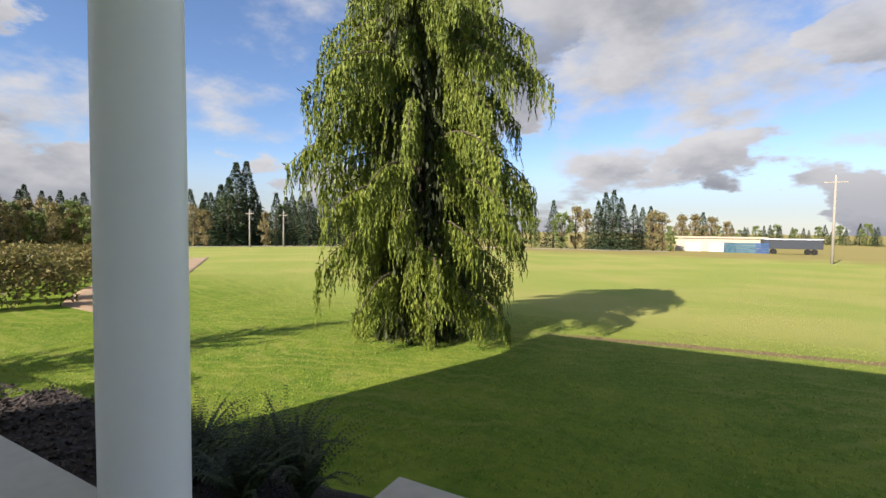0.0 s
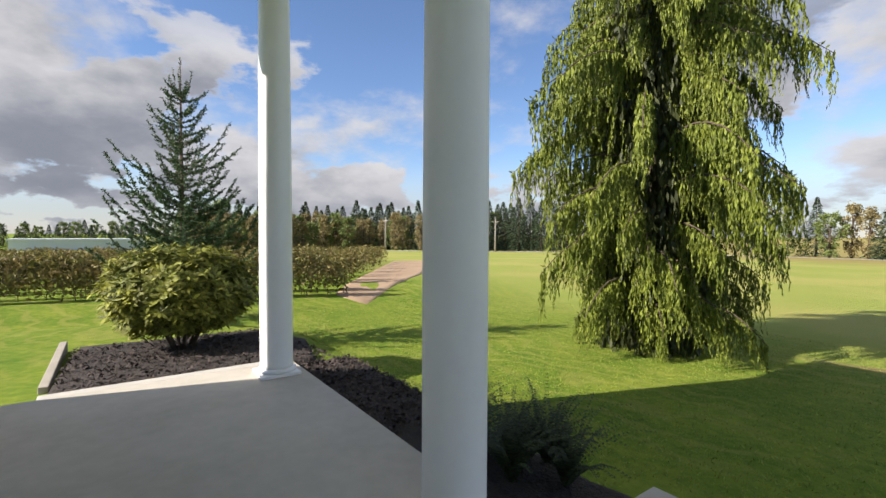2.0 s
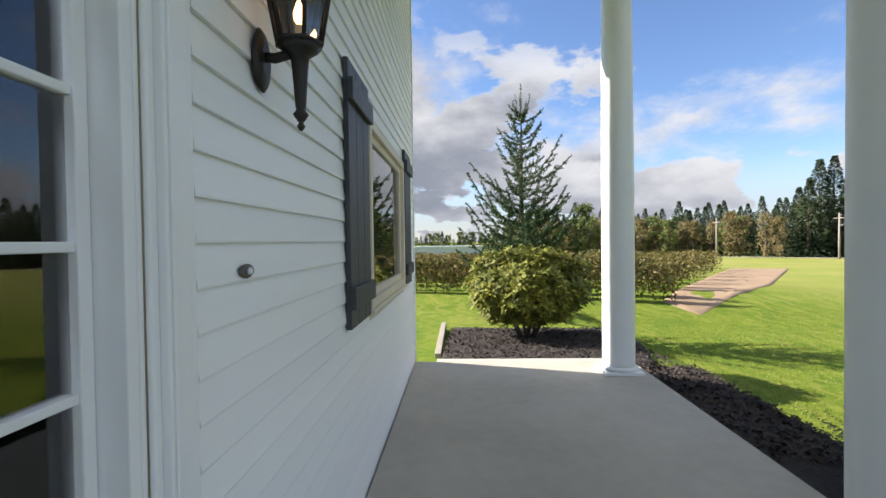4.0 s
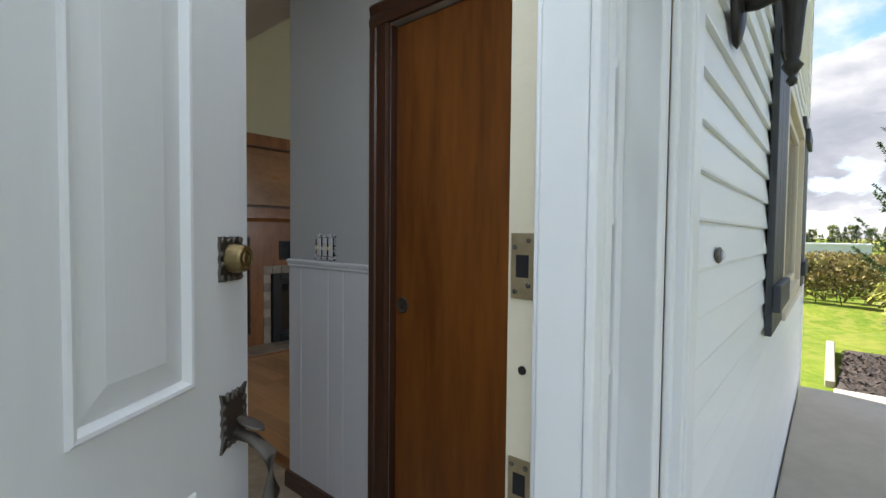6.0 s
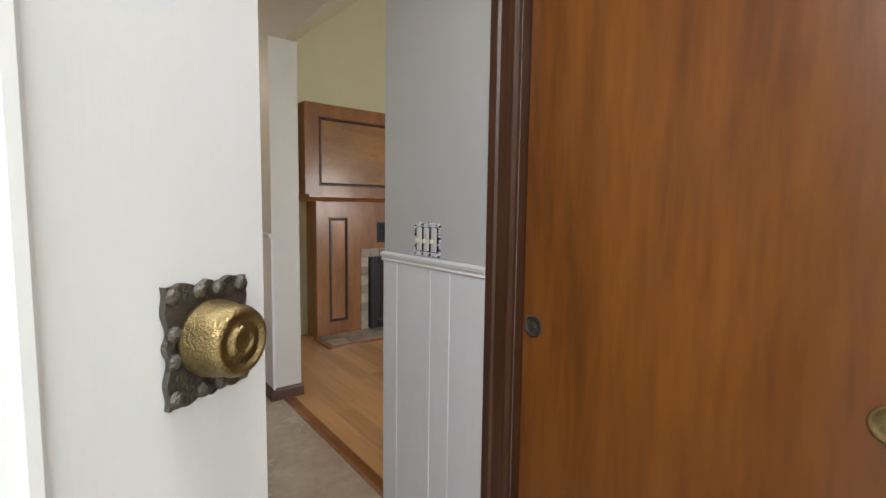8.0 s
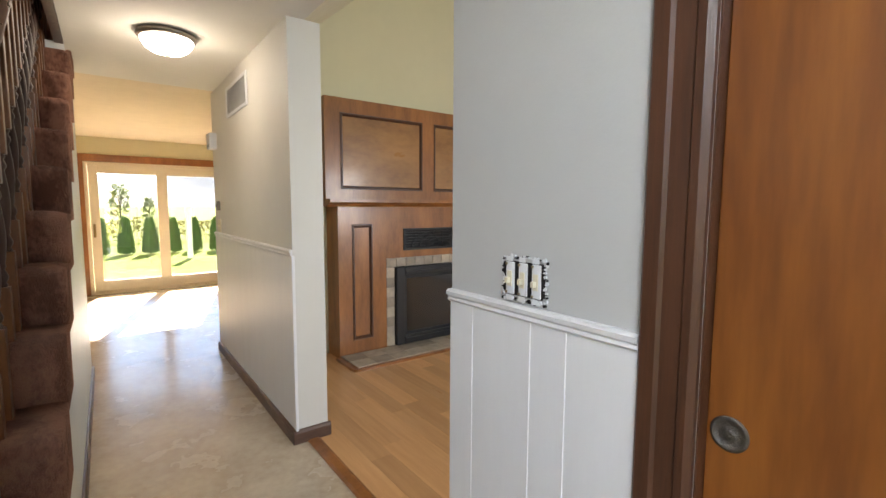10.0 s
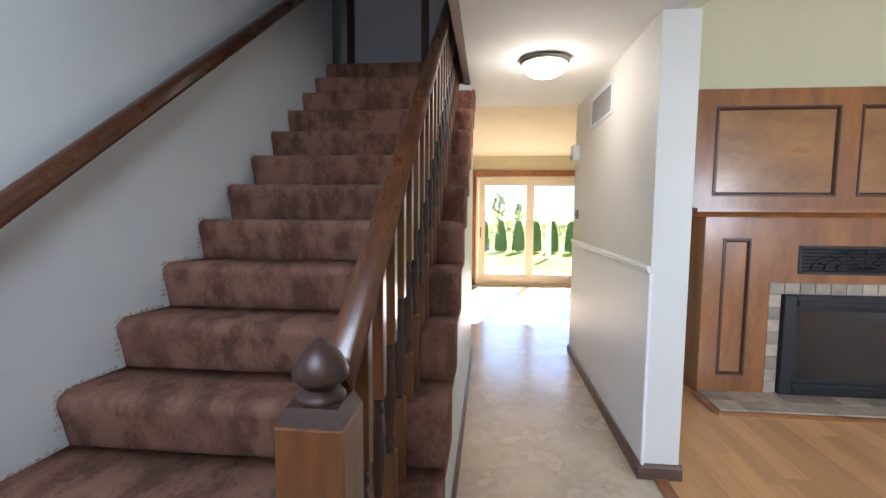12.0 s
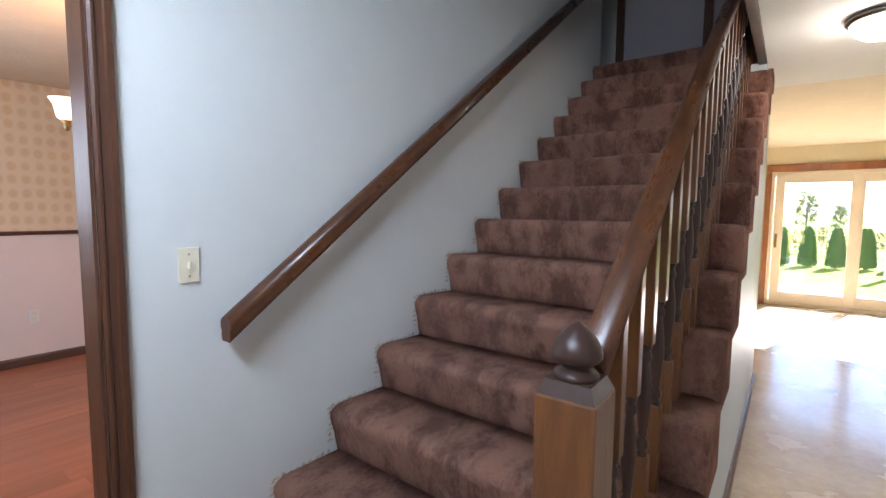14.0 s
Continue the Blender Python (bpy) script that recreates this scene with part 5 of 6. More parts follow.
for k in (-3.2, -2.2, 3.0):
    bm = bmesh.new()
    lathe(bm, [(0.5, -1.3), (0.5, -0.9)], 16, (k, 0, 0.5), pose(0, 0, 0, 90, 0, 0))
    part("wheel", bm, BLACK_METAL, ob, local=True)


def utility_pole(yaw, dist, h):
    x, y = bearing(yaw, dist)
    z = land(x, y)
    ob = thing("utility_pole", (x, y, z), "weathered wooden utility pole by the road", "utility pole", "utility poles")
    bm = bmesh.new()
    tube(bm, [(0, 0, -0.5), (0, 0, h)], [0.15, 0.10], 8)
    part("pole", bm, POLE_WOOD, ob, local=True)
    part("crossarm", boxed(-1.0, -0.06, h - 0.8, 1.0, 0.06, h - 0.68), POLE_WOOD, ob, local=True)
    return Vector((x, y, z + h - 0.7))


tops = [utility_pole(-118.5, 88, 6.6), utility_pole(-128.6, 86, 6.6), utility_pole(-132.3, 90, 6.6), utility_pole(-160, 86, 6.6), utility_pole(-192.3, 62, 9.2)]
for i, (a, b) in enumerate(zip(tops, tops[1:4])):
    bm = bmesh.new()
    for dz in (0, -0.7, -1.3):
        tube(bm, [tuple(a.lerp(b, s / 8) + Vector((0, 0, dz - 1.2 * math.sin(math.pi * s / 8) * 0.5))) for s in range(9)], 0.018, 4)
    solo("power_line", bm, BLACK_METAL, "sagging power lines between utility poles", "power line", "power lines")

bm = bmesh.new()
prev = None
for k in range(41):
    yaw = -116 - 62 * k / 40
    ring = []
    for d in (91.0, 94.5):
        x, y = bearing(yaw, d)
        ring.append(bm.verts.new((x, y, land(x, y) + 0.05)))
    if prev:
        bm.faces.new((prev[0], prev[1], ring[1], ring[0]))
    prev = ring
structure("road", bm, KERB_CONC, "pale country road along the field edge", "road")

# back garden seen through the sliding door
for k in range(14):
    x, y = -2.6 + 0.86 * k, 24.0 + 0.2 * math.sin(k * 2.1)
    z = land(x, y)
    ob = thing("arborvitae", (x, y, z), "narrow clipped green arborvitae on the back lawn", "shrub", "arborvitae row")
    rr = random.Random(80 + k)
    bm = bmesh.new()
    tube(bm, [(x, y, z - 0.1), (x, y, z + 1.0)], [0.05, 0.03], 6)
    part("trunk", bm, BRANCH, ob)
    bm = bmesh.new()
    for q in range(1300):
        t = rr.random()
        w = 0.26 * max(0.0, 1 - t) ** 0.45 + 0.03
        a = rr.uniform(0, 6.283)
        leaf_quad(bm, Vector((x + w * math.cos(a), y + w * math.sin(a), z + 0.02 + 1.42 * t)), Vector((math.cos(a) * 0.4, math.sin(a) * 0.4, 1)).normalized(), Vector((math.cos(a), math.sin(a), 0.2)), rr.uniform(0.12, 0.22), 0.035)
    part("crown", bm, ARBOR_LEAF, ob)
berry_row(-14, 34, 22, 34, 71, 0.6)
for kind, x, y, h in (("green", 3.0, 130, 9.5), ("green", 10, 150, 7.0), ("green", -12, 150, 6.5), ("green", -4, 155, 6.0)):
    ob = copy_thing(PROTOS[kind, 0], pose(0, 0, 0))
    ob.matrix_basis = Matrix.LocRotScale((x, y, land(x, y)), None, (h / 10, h / 10, h / 10))
post = thing("garden_post", (2.75, 20.5, land(2.75, 20.5)), "square white garden post on the back lawn", "post")
part("shaft", boxed(2.66, 20.41, land(2.75, 20.5) - 0.1, 2.84, 20.59, 1.25, bevel=0.01), WHITE_PAINT, post)
part("cap", boxed(2.63, 20.38, 1.251, 2.87, 20.62, 1.30, bevel=0.01), WHITE_PAINT, post)


# ---- entry: closet, wainscot, wall box ----
def trim_bar(poly, lo, hi, axis):
    bm = bmesh.new()
    prism(bm, poly, lo, hi, axis)
    return bm


def casing_y(name, y0, y1, z0, z1, x, side, label, parent=None):
    """An upright moulded casing on a wall of constant x; side -1 stands proud to lower x."""
    w = y1 - y0
    steps = [(0.0, 0.010), (0.12, 0.016), (0.25, 0.016), (0.30, 0.011), (0.62, 0.012), (0.68, 0.019), (0.95, 0.019), (1.0, 0.014)]
    poly = [(x, y0)] + [(x + side * d, y0 + w * f) for f, d in steps] + [(x, y1)]
    bm = bmesh.new()
    prism(bm, poly, z0, z1, "z")
    if parent:
        return part(name, bm, DARK_TRIM, parent)
    return structure(name, bm, DARK_TRIM, label, "trim")


closet = tagged(new("door_2"), "reddish-brown sliding closet door in dark wood casing", "closet door", kind="structure")
part("leaf", boxed(1.030, 0.252, 0.012, 1.062, 1.056, 2.015, bevel=0.003), DOOR_BROWN, closet)
casing_y("casing", 1.060, 1.165, 0.0, 2.02, 1.0, -1, "", closet)
casing_y("casing", 0.145, 0.248, 0.0, 2.02, 1.0, -1, "", closet)
bm = bmesh.new()
prism(bm, [(1.0, 2.022), (0.984, 2.022), (0.981, 2.05), (0.988, 2.07), (0.982, 2.10), (0.988, 2.112), (1.0, 2.112)], 0.145, 1.165, "y")
part("head_casing", bm, DARK_TRIM, closet)
part("jamb", boxed(1.001, 1.0565, 0.0, 1.112, 1.0595, 2.015), DARK_TRIM, closet)
part("jamb", boxed(1.001, 0.2485, 0.0, 1.112, 0.2515, 2.015), DARK_TRIM, closet)


def flush_pull(y, z, material, label):
    ob = part("flush_pull", boxed(1.0285, y - 0.004, z - 0.004, 1.0298, y + 0.004, z + 0.004), material, closet, label)
    bm = bmesh.new()
    lathe(bm, [(0.030, 0.0), (0.031, 0.003), (0.026, 0.005), (0.023, 0.002), (0.010, 0.0015), (0.008, 0.003), (0.003, 0.003)], 32, (0, 0, 0), pose(1.0298, y, z, 0, -90, 0))
    part("cup", bm, material, ob)


flush_pull(1.018, 0.961, DARK_PEWTER, "dark recessed finger pull")
flush_pull(0.315, 0.958, OLD_BRASS, "round brass recessed finger pull")

rail_shape = [(0.0, 0.0), (-0.010, 0.0), (-0.016, 0.006), (-0.013, 0.014), (-0.020, 0.020), (-0.022, 0.030), (-0.014, 0.036), (0.0, 0.036)]


def wainscot(name, x, ys, y_end, z1, label):
    """Upright tongued boards on a wall of constant x, with a capping rail."""
    ob = tagged(new(name), label, "wainscot", kind="structure")
    ob.matrix_world = pose(x, ys[0], 0)
    edges = list(ys) + [y_end]
    for a, b in zip(edges, edges[1:]):
        g = 0.0004
        bm = bmesh.new()
        prism(bm, [(x - 0.0005, a + g), (x - 0.004, a + g), (x - 0.0075, a + g + 0.003), (x - 0.0075, b - g - 0.003), (x - 0.004, b - g), (x - 0.0005, b - g)], 0.0, z1, "z")
        part("board", bm, WAINSCOT, ob)
        if b < y_end:
            bm = bmesh.new()
            prism(bm, [(x - 0.006, b - 0.0035), (x - 0.0095, b - 0.002), (x - 0.0095, b + 0.002), (x - 0.006, b + 0.0035)], 0.0, z1, "z")
            part("bead", bm, WAINSCOT, ob)
    bm = bmesh.new()
    prism(bm, [(x + a, z1 + b) for a, b in rail_shape], edges[0], y_end, "y")
    part("chair_rail", bm, WAINSCOT, ob)
    return ob


wainscot("wainscot_entry", 1.0, [1.166, 1.338, 1.443, 1.655], 1.757, 1.071, "white tongue and groove wainscot with chair rail")
wainscot("wainscot_hall", 1.004, [3.19], 5.299, 1.068, "white wainscot along the hall wall")
structure("trim_hall_corner", boxed(0.994, 3.178, 0.0, 1.012, 3.196, 1.07, bevel=0.004), WAINSCOT, "white corner bead of the hall wainscot", "trim")


def skirting(name, a, b, axis, at, side, label="low reddish-brown wooden baseboard"):
    """Baseboard along an axis on a wall plane; side gives the way it stands proud."""
    poly = [(at, 0.0), (at + side * 0.016, 0.0), (at + side * 0.016, 0.062), (at + side * 0.010, 0.076), (at, 0.080)]
    bm = bmesh.new()
    prism(bm, poly, a, b, "y" if axis == "y" else "x")
    structure(name, bm, BASE_TRIM, label, "baseboard")


skirting("baseboard_entry", 1.166, 1.772, "y", 0.992, -1)
skirting("baseboard_hall", 3.174, 5.30, "y", 0.996, -1)
skirting("baseboard_hall_end", 0.98, 1.20, "x", 3.189, -1)
skirting("baseboard_stairs", 1.72, 5.18, "y", 0.046, 1)
skirting("baseboard_stair_wall", 1.22, 1.40, "y", -1.2325, 1)


def open_switch_box():
    ob = thing("switch_box", (1.0, 1.468, 1.17), "three switches in an uncovered wall box with ragged plaster edges", "light switches")
    y0, y1, z0, z1 = 1.400, 1.537, 1.118, 1.222
    # flat dark plate stands in for the shade inside the box
    part("box_back", boxed(0.9962, y0 + 0.010, z0 + 0.010, 0.9990, y1 - 0.010, z1 - 0.010), SHADE_BLACK, ob, "dark plate for the shaded box interior")
    r = random.Random(4)
    for k in range(84):
        t = k / 84 * 2 * ((y1 - y0) + (z1 - z0))
        if t < y1 - y0:
            p = (y0 + t, z0)
        elif t < y1 - y0 + z1 - z0:
            p = (y1, z0 + t - (y1 - y0))
        elif t < 2 * (y1 - y0) + z1 - z0:
            p = (y1 - (t - (y1 - y0) - (z1 - z0)), z1)
        else:
            p = (y0, z1 - (t - 2 * (y1 - y0) - (z1 - z0)))
        w, h = r.uniform(0.0018, 0.0052), r.uniform(0.0016, 0.0048)
        a, b = p[0] + r.uniform(-0.004, 0.004), p[1] + r.uniform(-0.004, 0.004)
        bm = bmesh.new()
        prism(bm, [(a + w * math.cos(i * 1.05) * r.uniform(0.7, 1.2), b + h * math.sin(i * 1.05) * r.uniform(0.7, 1.2)) for i in range(6)], 0.9945, 0.9992, "x")
        # white chips are plaster, black ones paint the shaded breaks between
        part("plaster_chip", bm, PLASTIC_WHITE if r.random() < 0.62 else SHADE_BLACK, ob)
    for k in range(3):
        yc = y0 + 0.026 + 0.0425 * k
        sw = part("switch", boxed(0.990, yc - 0.013, z0 + 0.012, 0.9961, yc + 0.013, z1 - 0.012, bevel=0.002), PLASTIC_WHITE, ob, "white toggle switch")
        part("strap", boxed(0.9885, yc - 0.010, z0 - 0.002, 0.9898, yc + 0.010, z0 + 0.010), PLASTIC_WHITE, sw)
        part("strap", boxed(0.9885, yc - 0.010, z1 - 0.010, 0.9898, yc + 0.010, z1 + 0.002), PLASTIC_WHITE, sw)
        part("toggle_well", boxed(0.9882, yc - 0.0075, 1.150, 0.9898, yc + 0.0075, 1.188), PLASTIC_IVORY, sw)
        part("toggle", boxed(0.976, yc - 0.0045, 1.158, 0.9881, yc + 0.0045, 1.172, bevel=0.0015), PLASTIC_IVORY, sw)
        for zz in (z0 + 0.017, z1 - 0.017):
            part("terminal_screw", boxed(0.9862, yc + 0.006, zz - 0.003, 0.9898, yc + 0.012, zz + 0.003, bevel=0.001), STEEL, sw)
    for k in range(4):
        yc = y0 + 0.006 + 0.0425 * k
        # dark strip painted as the shade between switches
        part("gap", boxed(0.9952, yc - 0.0045, z0 + 0.016, 0.9961, yc + 0.0045, z1 - 0.014), SHADE_BLACK, ob)


open_switch_box()

# ---- hall fittings ----
vent = thing("air_vent", (1.004, 4.33, 2.02), "white metal return air vent high on the hall wall", "air vent")
bm = bmesh.new()
box(bm, 0.994, 4.02, 2.02, 1.0035, 4.045, 2.245)
box(bm, 0.994, 4.625, 2.02, 1.0035, 4.65, 2.245)
box(bm, 0.994, 4.045, 2.02, 1.0035, 4.625, 2.042)
box(bm, 0.994, 4.045, 2.223, 1.0035, 4.625, 2.245)
part("frame", bm, PLASTIC_WHITE, vent)
part("backing", boxed(1.0005, 4.045, 2.042, 1.0035, 4.625, 2.223), GROUT, vent)
for k in range(22):
    y = 4.057 + 0.0262 * k
    bm = bmesh.new()
    prism(bm, [(0.9955, y), (0.9965, y - 0.002), (1.0002, y + 0.012), (0.9992, y + 0.014)], 2.043, 2.222, "z")
    part("slat", bm, PLASTIC_WHITE, vent)
chime = thing("door_chime", (0.98, 5.16, 1.83), "white box door chime on the hall wall", "door chime")
part("cover", boxed(0.945, 5.10, 1.83, 1.0035, 5.24, 1.965, bevel=0.006), PLASTIC_WHITE, chime)
part("grille", boxed(0.9435, 5.115, 1.845, 0.9448, 5.225, 1.87), WALL_GREY, chime)
thermo = thing("thermostat", (0.99, 5.10, 1.33), "small bronze thermostat on the hall wall", "thermostat")
part("body", boxed(0.975, 5.06, 1.30, 1.0035, 5.12, 1.38, bevel=0.006), RIM_NICKEL, thermo)
part("dial", boxed(0.972, 5.075, 1.325, 0.9748, 5.105, 1.355), SOOT_METAL, thermo)
sw = thing("switch_plate", (1.0, 5.12, 1.14), "ivory switch plate above the hall wainscot", "switch plate")
part("plate", boxed(0.997, 5.06, 1.108, 1.0035, 5.17, 1.22, bevel=0.002), PLASTIC_IVORY, sw)
for y in (5.095, 5.135):
    part("toggle", boxed(0.988, y - 0.004, 1.155, 0.9968, y + 0.004, 1.172), PLASTIC_IVORY, sw)

lamp = thing("ceiling_light", (0.535, 3.87, CEIL), "round flush ceiling light with lit frosted bowl and bronze rim", "ceiling light")
bm = bmesh.new()
lathe(bm, [(0.1436, 0.0), (0.1549, -0.008), (0.1566, -0.02), (0.1479, -0.03), (0.1392, -0.034), (0.1305, -0.034)], 40, (0.535, 3.87, CEIL - 0.001))
part("rim", bm, RIM_NICKEL, lamp, "brushed bronze rim")
bm = bmesh.new()
lathe(bm, [(0.1375, -0.036), (0.1322, -0.055), (0.1131, -0.082), (0.0827, -0.102), (0.0435, -0.112), (0.0087, -0.115)], 40, (0.535, 3.87, CEIL))
part("bowl", bm, SHADE_GLOW, lamp, "glowing frosted glass bowl")
bm = bmesh.new()
lathe(bm, [(0.008, -0.115), (0.011, -0.121), (0.005, -0.129)], 12, (0.535, 3.87, CEIL))
part("finial", bm, RIM_NICKEL, lamp)
# light of the bowl
lamp_light = new("ceiling_light_glow", bpy.data.lights.new("ceiling_light_glow", "POINT"))
lamp_light.data.energy = 0.42
lamp_light.data.shadow_soft_size = 0.12
lamp_light.data.color = (1.0, 0.93, 0.82)
lamp_light.matrix_world = pose(0.535, 3.87, CEIL - 0.20)

# ---- sliding glass door ----
slider = tagged(new("door_3"), "cream framed sliding glass door to the back lawn", "sliding door", kind="structure")
part("frame", frame_ring(-0.03, 1.93, 0.0, 1.968, 0.045, 9.18, 9.29, 0.003), CREAM_FRAME, slider)


def slider_panel(x0, x1, y):
    ob = part("panel", frame_ring(x0, x1, 0.046, 1.922, 0.115, y, y + 0.04, 0.004), CREAM_FRAME, slider)
    part("bottom_rail", boxed(x0 + 0.1155, y + 0.001, 0.1612, x1 - 0.1155, y + 0.039, 0.205), CREAM_FRAME, ob)
    g = part("pane", boxed(x0 + 0.115, y + 0.017, 0.205, x1 - 0.115, y + 0.022, 1.807), SLIDER_GLASS, ob, "pane tinted to dim the view outdoors")
    g.visible_shadow = False
    return ob


p1 = slider_panel(0.018, 0.985, 9.19)
slider_panel(0.900, 1.882, 9.235)
part("handle", boxed(0.045, 9.165, 0.86, 0.075, 9.189, 1.06, bevel=0.006), OLD_BRASS, p1)
structure("trim_slider_left", boxed(-0.10, 9.155, 0.0, -0.031, 9.176, 1.97, bevel=0.004), FIRE_WOOD, "brown wooden casing of the sliding door", "trim")
structure("trim_slider_right", boxed(1.931, 9.155, 0.0, 2.0, 9.176, 1.97, bevel=0.004), FIRE_WOOD, "brown wooden casing of the sliding door", "trim")
structure("trim_slider_head", boxed(-0.10, 9.15, 1.972, 2.0, 9.176, 2.08, bevel=0.004), FIRE_WOOD, "brown wooden head casing of the sliding door", "trim")

# ---- fireplace ----
FX0, FX1, FY = 1.785, 3.985, 4.37
fire = thing("fireplace", ((FX0 + FX1) / 2, 4.45, 0.0), "brown wood panelled fireplace surround with black glass-front insert", "fireplace")
bm = bmesh.new()
pierced(bm, FX0, FX1, 0.0, 1.335, [(2.252, 3.518, 0.0, 0.862), (1.918, 2.108, 0.155, 1.176), (3.662, 3.852, 0.155, 1.176), (2.436, 3.334, 0.926, 1.134)], FY, FY + 0.045, "x")
box(bm, FX0, FY + 0.0455, 0.0, FX0 + 0.03, 4.619, 1.335)
box(bm, FX1 - 0.03, FY + 0.0455, 0.0, FX1, 4.619, 1.335)
part("breast", bm, FIRE_WOOD, fire)


def sunk_panel(x0, x1, z0, z1, y, parent, fieldmat):
    """A field set back behind a moulded rim."""
    ob = part("panel", boxed(x0, y + 0.012, z0, x1, y + 0.022, z1), fieldmat, parent)
    bm = bmesh.new()
    rows = []
    for off, yy in ((-0.006, y - 0.0005), (-0.002, y - 0.007), (0.010, y - 0.007), (0.016, y + 0.002), (0.024, y + 0.0118)):
        rows.append([bm.verts.new(p) for p in ((x0 + off, yy, z0 + off), (x1 - off, yy, z0 + off), (x1 - off, yy, z1 - off), (x0 + off, yy, z1 - off))])
    for A, B in zip(rows, rows[1:]):
        for i in range(4):
            bm.faces.new((A[i], A[(i + 1) % 4], B[(i + 1) % 4], B[i]))
    part("moulding", bm, DARK_TRIM, ob, "dark moulded panel rim")


sunk_panel(1.918, 2.108, 0.155, 1.176, FY, fire, FIRE_WOOD)
sunk_panel(3.662, 3.852, 0.155, 1.176, FY, fire, FIRE_WOOD)
bm = bmesh.new()
prism(bm, [(4.62, 1.336), (FY - 0.02, 1.336), (FY - 0.03, 1.352), (FY - 0.055, 1.358), (FY - 0.07, 1.37), (FY - 0.085, 1.374), (FY - 0.085, 1.40), (4.62, 1.40)], FX0 - 0.10, FX1 + 0.10, "x")
part("mantel_shelf", bm, FIRE_WOOD, fire)
UY = 4.455
bm = bmesh.new()
pierced(bm, 1.715, 4.055, 1.4005, 2.268, [(1.86, 2.705, 1.495, 2.14), (2.85, 3.72, 1.495, 2.14)], UY, UY + 0.04, "x")
box(bm, 1.715, UY + 0.0405, 1.4005, 1.745, 4.619, 2.268)
part("overmantel", bm, FIRE_WOOD, fire)
sunk_panel(1.86, 2.705, 1.495, 2.14, UY, fire, FIRE_PANEL)
sunk_panel(2.85, 3.72, 1.495, 2.14, UY, fire, FIRE_PANEL)
grille = part("grille", frame_ring(2.436, 3.334, 0.926, 1.134, 0.022, FY - 0.008, FY + 0.02, 0.003), SOOT_METAL, fire, "black cast iron warm air grille")
# near-black sheet paints the shade behind the louvres
part("grille_back", boxed(2.458, FY + 0.012, 0.948, 3.312, FY + 0.02, 1.112), SHADE_BLACK, grille)
for k in range(6):
    z = 0.962 + 0.026 * k
    part("louvre", boxed(2.458, FY - 0.001, z - 0.004, 3.312, FY + 0.011, z + 0.006), SOOT_METAL, grille)
for k in range(4):
    rr = 0.09 + 0.075 * k
    bm = bmesh.new()
    tube(bm, [(2.885 + rr * 1.15 * math.cos(math.pi * i / 14), FY - 0.006, 0.955 + min(0.15, rr * 0.5) * math.sin(math.pi * i / 14)) for i in range(15)], 0.006, 6)
    part("scroll", bm, SOOT_METAL, grille)
for k in range(7):
    a = math.pi * (0.12 + 0.76 * k / 6)
    bm = bmesh.new()
    tube(bm, [(2.885, FY - 0.006, 0.957), (2.885 + 0.33 * math.cos(a), FY - 0.006, 0.957 + 0.145 * math.sin(a))], 0.005, 6)
    part("spoke", bm, SOOT_METAL, grille)
bm = bmesh.new()
box(bm, 2.253, FY + 0.012, 0.0, 2.345, FY + 0.03, 0.862)
box(bm, 3.425, FY + 0.012, 0.0, 3.517, FY + 0.03, 0.862)
box(bm, 2.345, FY + 0.012, 0.775, 3.425, FY + 0.03, 0.862)
part("grout_bed", bm, GROUT, fire)
tile_meshes = {}


def tile(x0, z0, x1, z1, parent):
    key = (round(x1 - x0, 3), round(z1 - z0, 3))
    if key not in tile_meshes:
        tile_meshes[key] = mesh_of("tile", boxed(0, 0, 0, key[0], 0.012, key[1], bevel=0.0015), SLATE_TILE)
    ob = new("tile", tile_meshes[key])
    ob.matrix_basis = Matrix.Translation((x0, FY + 0.003, z0)) 
    ob.parent = parent
    ob.matrix_parent_inverse = parent.matrix_basis.inverted()


for k in range(8):
    z = 0.032 + 0.0925 * k
    tile(2.258, z, 2.341, z + 0.0885, fire)
    tile(3.429, z, 3.512, z + 0.0885, fire)
for k in range(12):
    x = 2.258 + 0.1047 * k
    tile(x, 0.779, x + 0.1005, 0.857, fire)
insert = part("insert", frame_ring(2.346, 3.424, 0.032, 0.774, 0.085, FY - 0.035, FY + 0.03, 0.006), SOOT_METAL, fire, "black metal fireplace insert")
part("insert_lip", boxed(2.44, FY - 0.046, 0.705, 3.33, FY - 0.0352, 0.735, bevel=0.003), SOOT_METAL, insert)
part("insert_lip", boxed(2.44, FY - 0.046, 0.062, 3.33, FY - 0.0352, 0.092, bevel=0.003), SOOT_METAL, insert)
part("insert_door", frame_ring(2.431, 3.339, 0.117, 0.689, 0.03, FY - 0.02, FY + 0.0, 0.003), SOOT_METAL, insert)
part("insert_glass", boxed(2.461, FY - 0.012, 0.147, 3.309, FY - 0.006, 0.659), FIRE_GLASS, insert, "dark reflective firebox glass")
for x in (2.80, 2.97):
    part("insert_knob", boxed(x - 0.018, FY - 0.03, 0.664, x + 0.018, FY - 0.0202, 0.678, bevel=0.003), SOOT_METAL, insert)
hearth = thing("hearth", (2.885, 4.19, 0.0), "low mottled slate tile hearth with a wooden edge", "hearth")
bm = bmesh.new()
prism(bm, [(1.745, FY - 0.002), (1.745, 4.02), (1.77, 3.995), (4.0, 3.995), (4.0, FY - 0.002)], 0.0, 0.022, "z")
part("edge", bm, FIRE_WOOD, hearth)
hearth_mesh = mesh_of("tile", boxed(0, 0, 0, 0.178, 0.165, 0.010, bevel=0.002), SLATE_TILE)
